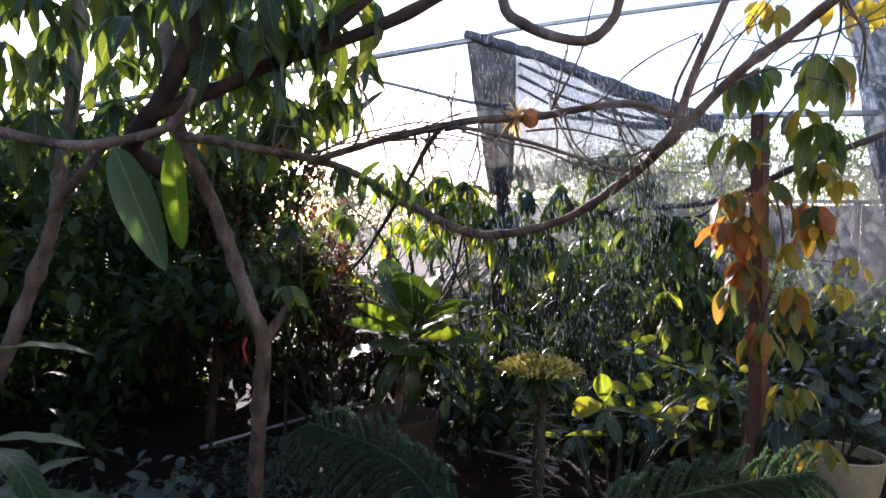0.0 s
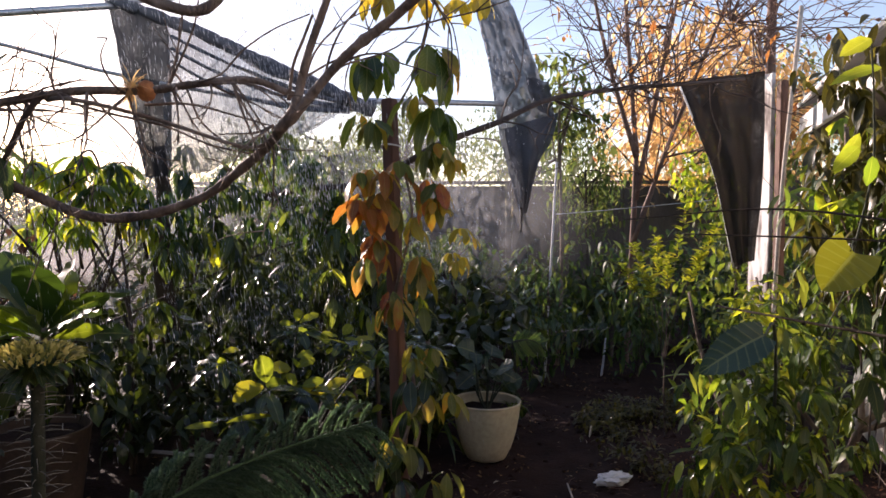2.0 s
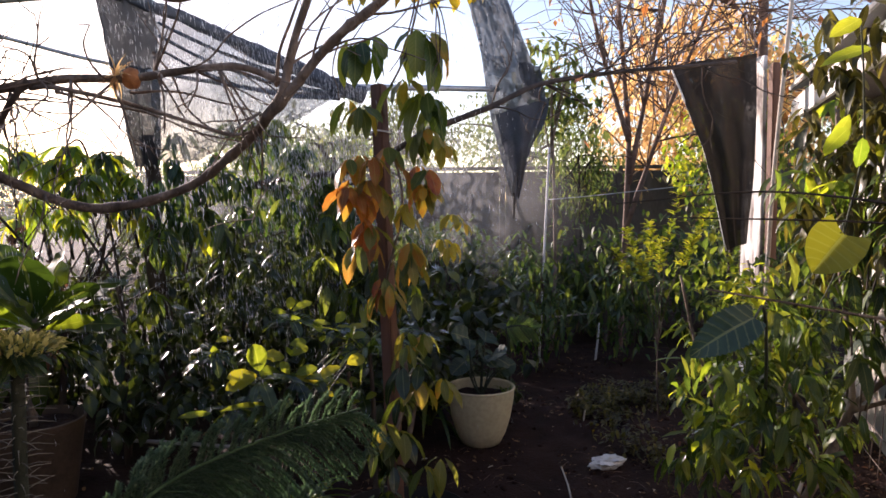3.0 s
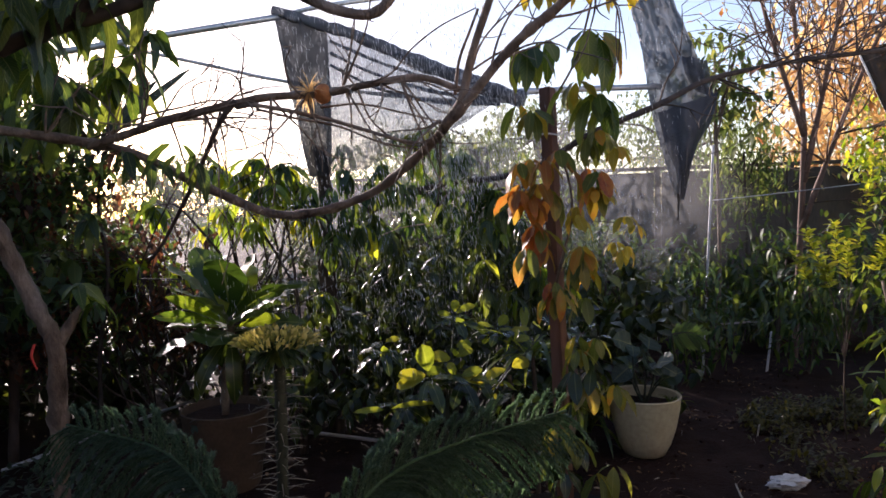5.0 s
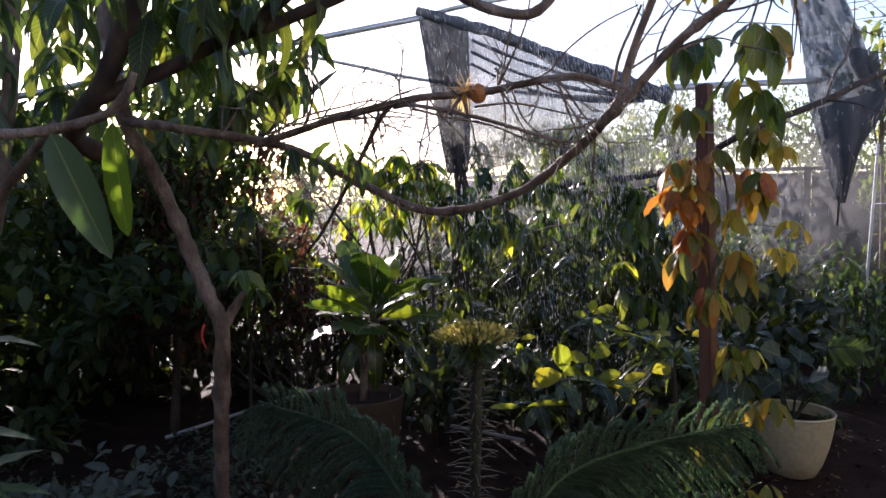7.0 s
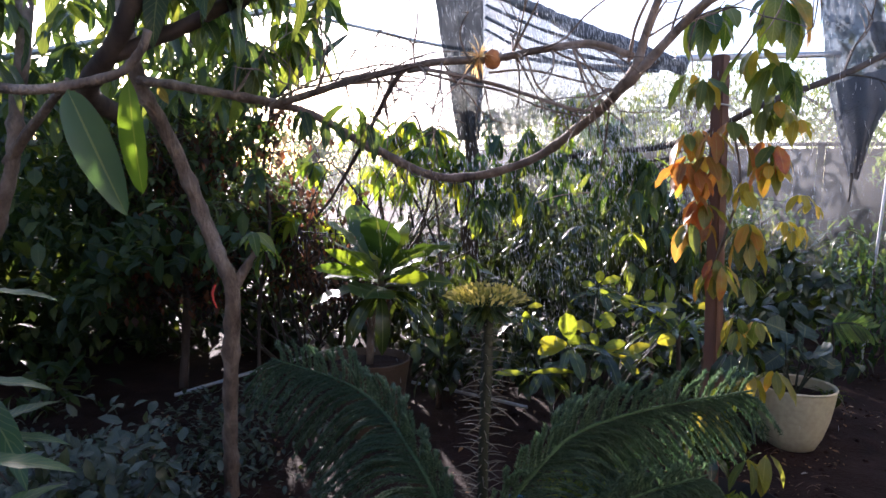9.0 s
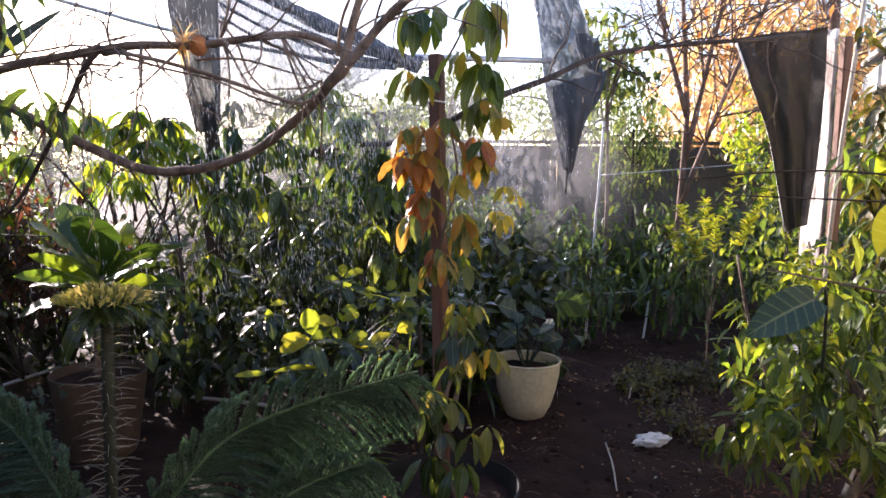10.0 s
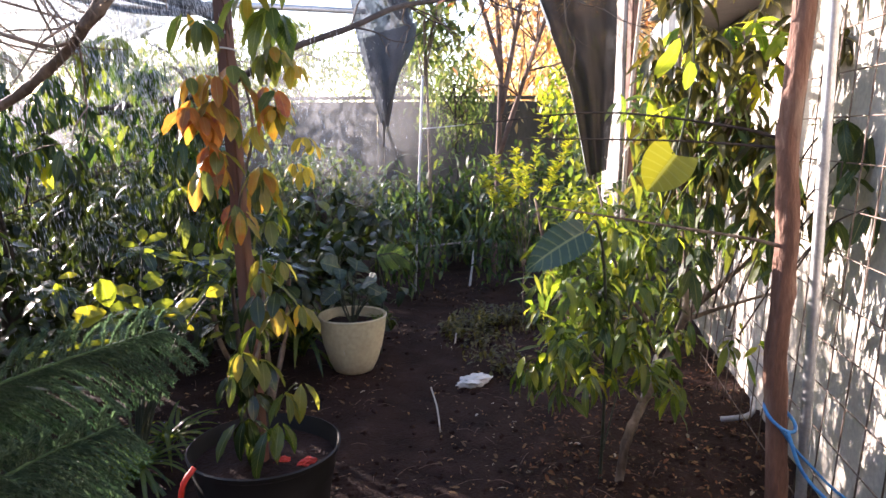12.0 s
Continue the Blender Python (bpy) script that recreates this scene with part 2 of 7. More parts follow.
# Brighter copy of the smooth leaf, with light put into its colour.
M["leaf_smooth_lit"] = leaf_material("smooth green leaf tinted as lit", [(0.0, (0.06, 0.12, 0.02)), (1.0, (0.08, 0.14, 0.025))], SUNNY, rough=0.4, through=0.55, vein=0.25, ribs=0.0)
M["leaf_lance"] = leaf_material("glossy lance leaf", [(0.0, (0.02, 0.045, 0.014)), (0.6, (0.045, 0.085, 0.02)), (1.0, (0.13, 0.15, 0.03))], SUNNY, rough=0.24, through=0.34)
M["leaf_gloss"] = leaf_material("glossy leaf", [(0.0, (0.02, 0.05, 0.02)), (0.6, (0.035, 0.085, 0.03)), (1.0, (0.06, 0.12, 0.035))], SUNNY, rough=0.36, through=0.35)
M["husk"] = surface("rust papery husk", [(0.3, (0.3, 0.1, 0.03)), (0.7, (0.5, 0.2, 0.06))], 30.0, 0.7, fine=120)
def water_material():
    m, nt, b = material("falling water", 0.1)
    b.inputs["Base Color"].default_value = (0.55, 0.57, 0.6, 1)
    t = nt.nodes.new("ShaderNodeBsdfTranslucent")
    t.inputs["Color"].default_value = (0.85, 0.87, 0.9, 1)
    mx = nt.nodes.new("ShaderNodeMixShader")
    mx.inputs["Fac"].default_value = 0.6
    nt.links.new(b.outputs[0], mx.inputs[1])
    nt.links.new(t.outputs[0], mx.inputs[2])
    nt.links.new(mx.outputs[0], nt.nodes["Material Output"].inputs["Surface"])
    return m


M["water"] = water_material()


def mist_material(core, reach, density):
    """Spray and haze put into translucent sheets: white, letting most light through, densest at the core and torn by
    slow swirls.
    """
    m, nt, b = material("spray and haze veil", 1.0, 0.0, 0.0)
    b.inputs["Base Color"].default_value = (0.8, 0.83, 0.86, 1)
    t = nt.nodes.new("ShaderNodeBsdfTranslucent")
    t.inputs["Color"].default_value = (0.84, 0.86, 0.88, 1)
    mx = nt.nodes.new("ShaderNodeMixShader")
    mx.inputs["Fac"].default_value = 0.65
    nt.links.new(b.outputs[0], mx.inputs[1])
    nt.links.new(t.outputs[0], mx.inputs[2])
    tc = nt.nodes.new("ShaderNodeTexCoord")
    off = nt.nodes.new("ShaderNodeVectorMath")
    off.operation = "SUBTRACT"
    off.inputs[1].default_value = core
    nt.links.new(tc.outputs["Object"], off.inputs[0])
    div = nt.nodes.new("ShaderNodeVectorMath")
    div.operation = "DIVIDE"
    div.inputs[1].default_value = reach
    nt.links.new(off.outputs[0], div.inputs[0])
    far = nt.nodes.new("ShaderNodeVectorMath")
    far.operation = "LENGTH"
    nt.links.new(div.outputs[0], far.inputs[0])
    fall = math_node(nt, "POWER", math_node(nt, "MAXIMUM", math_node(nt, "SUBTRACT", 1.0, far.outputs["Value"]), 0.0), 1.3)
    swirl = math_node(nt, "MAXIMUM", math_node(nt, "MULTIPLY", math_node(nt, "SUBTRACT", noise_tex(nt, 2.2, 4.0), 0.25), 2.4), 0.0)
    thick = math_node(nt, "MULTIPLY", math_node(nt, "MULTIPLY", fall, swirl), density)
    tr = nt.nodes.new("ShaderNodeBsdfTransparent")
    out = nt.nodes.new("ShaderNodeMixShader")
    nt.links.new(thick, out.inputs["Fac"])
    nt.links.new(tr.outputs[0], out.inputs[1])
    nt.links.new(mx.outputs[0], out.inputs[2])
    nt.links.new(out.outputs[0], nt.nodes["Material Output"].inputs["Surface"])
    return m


M["mass"] = leaf_material("foliage", GREEN, SUNNY, single=False, vein=0.15, through=0.5)
M["mass_gloss"] = leaf_material("glossy low foliage", [(0.0, (0.016, 0.03, 0.02)), (0.6, (0.035, 0.055, 0.04)), (1.0, (0.075, 0.1, 0.075))], SUNNY, rough=0.35, single=False, vein=0.1, through=0.2)
M["mass_dark"] = leaf_material("dark foliage", DARK, SUNNY, rough=0.55, single=False, vein=0.1, through=0.34)
# Shade under the canopies is put into this darker leaf colour.
M["mass_deep"] = leaf_material("foliage darkened for shade", [(0.0, (0.012, 0.024, 0.009)), (0.7, (0.024, 0.042, 0.013)), (1.0, (0.055, 0.075, 0.02))], SUNNY, rough=0.3, single=False, vein=0.1, through=0.25)
M["mass_olive"] = leaf_material("olive brown foliage", [(0.0, (0.03, 0.03, 0.013)), (0.6, (0.06, 0.062, 0.02)), (1.0, (0.13, 0.12, 0.03))], (2.2, 1.9, 0.7), rough=0.34, single=False, vein=0.15, through=0.36)
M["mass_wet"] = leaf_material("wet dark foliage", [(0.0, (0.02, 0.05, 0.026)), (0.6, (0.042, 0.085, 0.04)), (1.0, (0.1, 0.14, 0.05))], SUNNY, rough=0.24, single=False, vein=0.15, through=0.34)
# Distance haze is put into this paler, greyer leaf colour.
M["mass_far"] = leaf_material("foliage paled for haze", [(0.0, (0.06, 0.1, 0.045)), (0.6, (0.1, 0.14, 0.06)), (1.0, (0.17, 0.19, 0.08))], (2.2, 2.0, 1.0), rough=0.6, single=False, vein=0.0, through=0.5)
M["mass_lime"] = leaf_material("lime and sun-tinted foliage", LIME, SUNNY, single=False, vein=0.1)
M["mass_purple"] = leaf_material("dark reddish foliage", [(0.0, (0.03, 0.02, 0.02)), (0.6, (0.07, 0.045, 0.035)), (1.0, (0.2, 0.08, 0.04))], (1.6, 1.3, 1.0), rough=0.62, single=False, vein=0.1)
# Washed towards peach, so the colour carries the far tree's haze.
M["mass_orange"] = leaf_material("orange foliage", [(0.0, (0.42, 0.28, 0.15)), (0.6, (0.56, 0.41, 0.23)), (1.0, (0.64, 0.51, 0.3))], (1.75, 1.6, 1.1), single=False, vein=0.05, through=0.62)
M["mass_rust"] = leaf_material("rusty dry foliage", [(0.0, (0.2, 0.08, 0.03)), (0.6, (0.36, 0.15, 0.05)), (1.0, (0.45, 0.24, 0.08))], (1.6, 1.3, 0.8), single=False, vein=0.05)
M["litter"] = leaf_material("dry fallen leaf", [(0.0, (0.06, 0.035, 0.02)), (0.5, (0.16, 0.09, 0.05)), (0.85, (0.3, 0.16, 0.07)), (1.0, (0.4, 0.34, 0.26))], (1.2, 1.1, 0.9), rough=0.7, through=0.15, single=False)
M["litter_pale"] = leaf_material("bleached leaf scrap", [(0.0, (0.25, 0.2, 0.14)), (0.6, (0.42, 0.36, 0.28)), (1.0, (0.6, 0.56, 0.5))], (1.1, 1.1, 1.0), rough=0.6, through=0.2, single=False)
M["litter_red"] = leaf_material("reddish fallen leaf", [(0.0, (0.025, 0.014, 0.01)), (0.55, (0.085, 0.036, 0.022)), (0.9, (0.2, 0.08, 0.038)), (1.0, (0.32, 0.2, 0.1))], (1.2, 1.0, 0.8), rough=0.7, through=0.15, single=False)
M["needle"] = leaf_material("needle", [(0.0, (0.028, 0.062, 0.036)), (0.7, (0.045, 0.09, 0.052)), (1.0, (0.12, 0.17, 0.11))], (1.4, 1.6, 1.0), rough=0.55, single=False, vein=0.0, through=0.3)
# Light from above on the short tufts is put into this paler colour.
M["needle_pale"] = leaf_material("lit-tinted needle", [(0.0, (0.06, 0.11, 0.075)), (0.7, (0.11, 0.17, 0.11)), (1.0, (0.22, 0.28, 0.19))], (1.4, 1.6, 1.0), rough=0.5, single=False, vein=0.0, through=0.4)
M["spray"] = surface("green spray stem", [(0.3, (0.02, 0.05, 0.02)), (0.7, (0.04, 0.08, 0.035))], 20.0, 0.9, fine=60)
M["thorn"] = surface("grey thorn", [(0.3, (0.09, 0.08, 0.06)), (0.7, (0.2, 0.18, 0.14))], 20.0, 0.6, fine=90)
M["succulent"] = surface("grey green stem", [(0.3, (0.025, 0.035, 0.022)), (0.7, (0.06, 0.07, 0.045))], 20.0, 0.7, fine=90, relief=0.5)
M["thorny"] = surface("dark thorny stem", [(0.3, (0.012, 0.016, 0.01)), (0.7, (0.035, 0.038, 0.026))], 20.0, 0.8, fine=90, relief=0.5, spec=0.2)
M["petal"] = leaf_material("yellow bract", [(0.0, (0.12, 0.13, 0.035)), (0.5, (0.34, 0.29, 0.08)), (1.0, (0.66, 0.55, 0.24))], (1.5, 1.4, 0.8), single=False, vein=0.0, through=0.5)

# ---- mesh helpers ----
RNG = np.random.default_rng(7)


def make_mesh(name, verts, faces, mat, uvs=None, smooth=True):
    me = bpy.data.meshes.new(name)
    verts, faces = np.asarray(verts, float), np.asarray(faces, int)
    k = faces.shape[1]
    me.vertices.add(len(verts))
    me.vertices.foreach_set("co", verts.ravel())
    me.loops.add(faces.size)
    me.loops.foreach_set("vertex_index", faces.ravel())
    me.polygons.add(len(faces))
    me.polygons.foreach_set("loop_start", np.arange(0, faces.size, k))
    me.polygons.foreach_set("use_smooth", np.full(len(faces), smooth))
    if uvs is not None:
        layer = me.uv_layers.new(name="UVMap")
        layer.data.foreach_set("uv", np.asarray(uvs)[faces.ravel()].ravel())
    me.materials.append(mat)
    me.update(calc_edges=True)
    return me


def thing(name, at, label, category, group="", kind=""):
    ob = new(name)
    ob.empty_display_size = 0.05
    ob.location = at
    return tagged(ob, label, category, group, kind)


def under(name, me, parent, m=None, label=""):
    """A mesh object as a part of parent; m is its pose in the world."""
    ob = new(name, me)
    ob.parent = parent
    base = parent.matrix_basis if parent.parent is None else parent.parent.matrix_basis @ parent.matrix_basis
    ob.matrix_basis = base.inverted() @ (m or Matrix.Identity(4))
    if label:
        ob["label"] = label
    return ob


def part(name, bm, mat, parent, label="", m=None):
    me = bpy.data.meshes.new(name)
    bm.to_mesh(me)
    bm.free()
    me.materials.append(mat)
    for p in me.polygons:
        p.use_smooth = True
    if hasattr(me, "set_sharp_from_angle"):
        me.set_sharp_from_angle(angle=radians(40))
    return under(name, me, parent, m, label)


def single(name, me, label, category, group="", kind=""):
    return tagged(new(name, me), label, category, group, kind)


def spline(points, step=6):
    p = [Vector(q) for q in points]
    p = [p[0] * 2 - p[1]] + p + [p[-1] * 2 - p[-2]]
    out = []
    for i in range(1, len(p) - 2):
        for j in range(step):
            t = j / step
            a, b, c, d = p[i - 1], p[i], p[i + 1], p[i + 2]
            out.append(0.5 * (2 * b + (c - a) * t + (2 * a - 5 * b + 4 * c - d) * t * t + (3 * b - a - 3 * c + d) * t ** 3))
    out.append(p[-2])
    return out


def tube(points, r0, r1, sides=8, step=6, rough=0.06, knots=0.0):
    """Rings along a smooth line, with uneven thickness and closed ends."""
    line = spline(points, step)
    n = len(line)
    V, F = [], []
    up = Vector((0.3, 0.2, 1)).normalized()
    for i, c in enumerate(line):
        d = (line[min(i + 1, n - 1)] - line[max(i - 1, 0)]).normalized()
        a = d.cross(up)
        if a.length < 0.05:
            a = d.cross(Vector((1, 0, 0)))
        a.normalize()
        b = d.cross(a)
        t = i / (n - 1)
        r = (r0 + (r1 - r0) * t) * (1 + knots * max(0, math.sin(i * 1.9 + r0 * 400)) ** 6)
        for k in range(sides):
            w = 2 * math.pi * k / sides
            q = r * (1 + rough * noise.noise(Vector((c.x * 9 + k, c.y * 9, c.z * 9))) * 2)
            V.append(c + a * (math.cos(w) * q) + b * (math.sin(w) * q))
    for i in range(n - 1):
        for k in range(sides):
            k2 = (k + 1) % sides
            F.append((i * sides + k, i * sides + k2, (i + 1) * sides + k2, (i + 1) * sides + k))
    V += [line[0], line[-1]]
    for k in range(sides):
        k2 = (k + 1) % sides
        F.append((len(V) - 2, k2, k, k))
        F.append((len(V) - 1, (n - 1) * sides + k, (n - 1) * sides + k2, (n - 1) * sides + k2))
    return [tuple(v) for v in V], F


def join(pieces):
    V, F = [], []
    for v, f in pieces:
        o = len(V)
        V += v
        F += [tuple(i + o for i in q) for q in f]
    return V, F


def quad_mesh(name, pieces, mat):
    """One mesh from tubes; the degenerate caps become triangles."""
    V, F = join(pieces)
    me = bpy.data.meshes.new(name)
    me.from_pydata(V, [], [q if q[2] != q[3] else q[:3] for q in F])
    me.materials.append(mat)
    for p in me.polygons:
        p.use_smooth = True
    return me


def lathe(profile, sides=40, squash=0.0):
    bm = bmesh.new()
    rings = []
    for r, z in profile:
        rings.append([bm.verts.new((r * math.cos(2 * math.pi * k / sides), r * math.sin(2 * math.pi * k / sides), z)) for k in range(sides)])
    for a, b in zip(rings, rings[1:]):
        for k in range(sides):
            bm.faces.new((a[k], a[(k + 1) % sides], b[(k + 1) % sides], b[k]))
    return bm


def box(bm, centre, size, m=None, bevel=0.0):
    b2 = bmesh.new()
    bmesh.ops.create_cube(b2, size=1.0, matrix=(m or Matrix.Identity(4)) @ Matrix.Translation(centre) @ Matrix.Diagonal((*size, 1)))
    if bevel:
        bmesh.ops.bevel(b2, geom=b2.edges[:], offset=bevel, segments=2, affect="EDGES", clamp_overlap=True)
    me = bpy.data.meshes.new("box")
    b2.to_mesh(me)
    b2.free()
    bm.from_mesh(me)
    bpy.data.meshes.remove(me)
    return bm


# ---- leaves ----
def blade(length, width, fold=0.2, bend=0.5, point=1.0, belly=0.45, seg=7, wave=0.0, serrate=0.0):
    """A leaf that grows along y, folded along its midrib and bent downwards; point: how sharp, belly: where it is widest."""
    V, UV, F = [], [], []
    y = z = 0.0
    for i in range(seg + 1):
        s = i / seg
        w = math.sin(math.pi * s ** (math.log(0.5) / math.log(belly))) ** point if 0 < s < 1 else 0.015
        w = max(w, 0.02) * width / 2
        a = -bend * s
        wob = wave * math.sin(i * 2.3)
        for k in (-1, 0, 1):
            ww = w * (1 + serrate * (i % 2) * abs(k))
            V.append((k * ww, y + fold * 0 , z + abs(k) * fold * ww + k * wob * ww))
            UV.append((s, 0.5 + 0.5 * k))
        y += math.cos(a) * length / seg
        z += math.sin(a) * length / seg
    for i in range(seg):
        for k in range(2):
            a = i * 3 + k
            F += [(a, a + 1, a + 4), (a, a + 4, a + 3)]
    return np.array(V), np.array(F), np.array(UV)


def broad_leaf(name, mat, length, width, shape, lobe=0.0, veins=9, pleat=0.0, serrate=0.0, fold=0.25, bend=0.6, seg=36, side=6):
    """A large leaf as a pleated sheet along y: shape gives the half width along it, lobe draws its base back beside the stalk."""
    V, UV, F = [], [], []
    y = z = 0.0
    for i in range(seg + 1):
        s = i / seg
        w = shape(s) * width / 2 * (1 + serrate * (1 if i % 2 else -1))
        for k in range(-side, side + 1):
            q = k / side
            rib = math.sin((s * veins - abs(q) * 1.6) * 2 * math.pi)
            back = lobe * length * abs(q) ** 1.3 * (1 - s) ** 2
            V.append((q * w, y - back - 0.1 * length * abs(q) * s * (1 - s), z + fold * abs(q) * w + pleat * rib * w * abs(q) * (1.2 - abs(q))))
            UV.append((s, 0.5 + 0.5 * q))
        y += math.cos(bend * s) * length / seg
        z -= math.sin(bend * s) * length / seg
    n = 2 * side + 1
    for i in range(seg):
        for k in range(2 * side):
            a = i * n + k
            F.append((a, a + 1, a + n + 1, a + n))
    return make_mesh(name, V, F, mat, UV)


def leaf_set(name, mat, count, length, width, **kw):
    """Some variants of one kind of leaf, as meshes to share."""
    out = []
    for i in range(count):
        f = 1 + 0.18 * (i - (count - 1) / 2) / max(1, count - 1) * 2
        args = dict(kw)
        args["bend"] = kw.get("bend", 0.5) * (0.6 + 0.8 * i / max(1, count - 1))
        args["wave"] = kw.get("wave", 0.12) * (1 if i % 2 else -1)
        V, F, UV = blade(length * f, width * (1.05 - 0.1 * (i % 2)), **args)
        out.append(make_mesh(name, V, F, mat, UV))
    return out


def aim(at, ahead, up=(0, 0, 1), size=1.0, spin=0.0):
    """A pose at a place with y along ahead and z as near to up as can be."""
    y = Vector(ahead).normalized()
    x = y.cross(Vector(up))
    if x.length < 0.05:
        x = y.cross(Vector((1, 0.3, 0)))
    x.normalize()
    z = x.cross(y)
    m = Matrix((x, y, z)).transposed().to_4x4()
    return Matrix.Translation(at) @ m @ Matrix.Rotation(spin, 4, "Y") @ Matrix.Diagonal((size, size, size, 1))


def leaves(parent, name, meshes, poses, label=""):
    for i, m in enumerate(poses):
        under(name, meshes[i % len(meshes)], parent, m, label)


def leaf_mass(name, templates, poses, mat, parent=None, label="", category=""):
    """Very many leaves in one mesh."""
    VV, FF, UU, o = [], [], [], 0
    poses = [np.array(m) for m in poses]
    for i, (V, F, UV) in enumerate(templates):
        ms = np.array(poses[i::len(templates)])
        if not len(ms):
            continue
        P = np.einsum("nij,kj->nki", ms[:, :3, :3], V) + ms[:, None, :3, 3]
        VV.append(P.reshape(-1, 3))
        FF.append((F[None] + (np.arange(len(ms)) * len(V))[:, None, None]).reshape(-1, 3) + o)
        UU.append(np.tile(UV, (len(ms), 1)))
        o += len(ms) * len(V)
    me = make_mesh(name, np.concatenate(VV), np.concatenate(FF), mat, np.concatenate(UU))
    if parent is None:
        return single(name, me, label, category, kind="stuff")
    ob = under(name, me, parent, None, label)
    ob["kind"] = "stuff"
    return ob


def rnd(a, b):
    return float(RNG.uniform(a, b))


def rnd_dir(down=0.0, flat=1.0):
    v = Vector((RNG.normal(), RNG.normal(), RNG.normal() * flat - down))
    return v.normalized() if v.length > 1e-6 else Vector((0, 0, 1))


def clusters(centres, per, spread, size, droop=0.8, along=None):
    """Poses of leaves in drooping whorls round the given centres."""
    out = []
    for c in centres:
        c = Vector(c)
        n = max(3, int(per * rnd(0.6, 1.3)))
        a0 = rnd(0, 6.28)
        for i in range(n):
            a = a0 + i * 2.4
            d = Vector((math.cos(a), math.sin(a), rnd(-droop - 0.6, -droop + 0.9)))
            out.append(aim(c + rnd_dir() * spread * rnd(0, 1), d, size=size * rnd(0.6, 1.15), spin=rnd(-0.5, 0.5)))
    return out


# Targets to be lit: leaves are left out along the sun's path to each.
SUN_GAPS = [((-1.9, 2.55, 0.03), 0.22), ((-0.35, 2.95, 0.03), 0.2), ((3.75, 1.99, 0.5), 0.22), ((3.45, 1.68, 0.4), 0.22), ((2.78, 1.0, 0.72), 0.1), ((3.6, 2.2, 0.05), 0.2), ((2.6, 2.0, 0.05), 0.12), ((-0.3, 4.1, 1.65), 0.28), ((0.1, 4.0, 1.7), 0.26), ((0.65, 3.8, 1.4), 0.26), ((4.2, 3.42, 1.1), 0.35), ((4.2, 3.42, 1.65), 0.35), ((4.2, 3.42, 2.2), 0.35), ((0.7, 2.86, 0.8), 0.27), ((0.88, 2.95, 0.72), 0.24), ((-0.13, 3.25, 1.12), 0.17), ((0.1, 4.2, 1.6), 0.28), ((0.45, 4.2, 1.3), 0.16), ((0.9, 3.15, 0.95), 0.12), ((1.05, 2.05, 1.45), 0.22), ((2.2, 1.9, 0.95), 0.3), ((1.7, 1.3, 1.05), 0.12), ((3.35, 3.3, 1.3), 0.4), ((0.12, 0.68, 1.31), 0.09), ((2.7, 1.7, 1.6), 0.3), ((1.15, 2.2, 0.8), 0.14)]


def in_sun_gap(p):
    """Gaps made in the foliage on purpose, so that the low sun reaches the targets to be lit."""
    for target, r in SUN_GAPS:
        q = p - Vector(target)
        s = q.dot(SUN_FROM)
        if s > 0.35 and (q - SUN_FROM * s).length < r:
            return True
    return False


def filled(low, high, count, keep=None):
    """Random places in a box, unevenly clumped, with gaps."""
    out, tries = [], 0
    while len(out) < count and tries < count * 12:
        tries += 1
        p = Vector([rnd(a, b) for a, b in zip(low, high)])
        if noise.noise(p * 1.7) < -0.12 and rnd(0, 1) < 0.85:
            continue
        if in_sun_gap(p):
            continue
        if keep is None or keep(p):
            out.append(p)
    return out


def twigs(start_points, n, length, r, droop=0.0, seed=0, branch=2):
    """Thin crooked twigs from the given starts; returns tubes and their tips."""
    tubes, tips = [], []
    for s, d in start_points:
        for _ in range(n):
            p, v = Vector(s), (Vector(d) + rnd_dir() * 0.7).normalized()
            line = [p.copy()]
            L = length * rnd(0.5, 1.2)
            for k in range(4):
                v = (v + rnd_dir() * 0.35 + Vector((0, 0, -droop * 0.3))).normalized()
                p = p + v * (L / 4)
                line.append(p.copy())
                if k >= 1 and branch and rnd(0, 1) < 0.7:
                    w = (v + rnd_dir() * 0.9).normalized()
                    q = p + w * L * rnd(0.25, 0.5)
                    tubes.append(tube([p, p.lerp(q, 0.5) + rnd_dir() * L * 0.03, q], r * 0.55, r * 0.3, 4, 3))
                    tips.append((q, w))
            tubes.append(tube(line, r, r * 0.4, 5, 3))
            tips.append((p.copy(), v.copy()))
    return tubes, tips

# ---- the setting ----
def ground_height(x, y):
    return 0.035 * noise.noise(Vector((x * 1.1, y * 1.1, 3))) + 0.015 * noise.noise(Vector((x * 4.3, y * 4.3, 8))) - 0.01


def build_ground():
    def axis(lo, hi, step):
        near = list(np.arange(lo, hi, step))
        out = [hi + g for g in (0.4, 1, 2, 4, 8, 16, 40, 100, 300, 900)]
        back = [lo - g for g in (900, 300, 100, 40, 16, 8, 4, 2, 1, 0.4)]
        return back + near + out
    xs, ys = axis(-2.4, 5.2, 0.07), axis(0.2, 6.6, 0.07)
    V = [(x, y, ground_height(x, y)) for y in ys for x in xs]
    n = len(xs)
    F = [(j * n + i, j * n + i + 1, (j + 1) * n + i + 1, (j + 1) * n + i) for j in range(len(ys) - 1) for i in range(n - 1)]
    return single("ground", make_mesh("ground", V, F, M["soil"]), "damp dark garden soil with leaf litter", "ground", kind="structure")


build_ground()


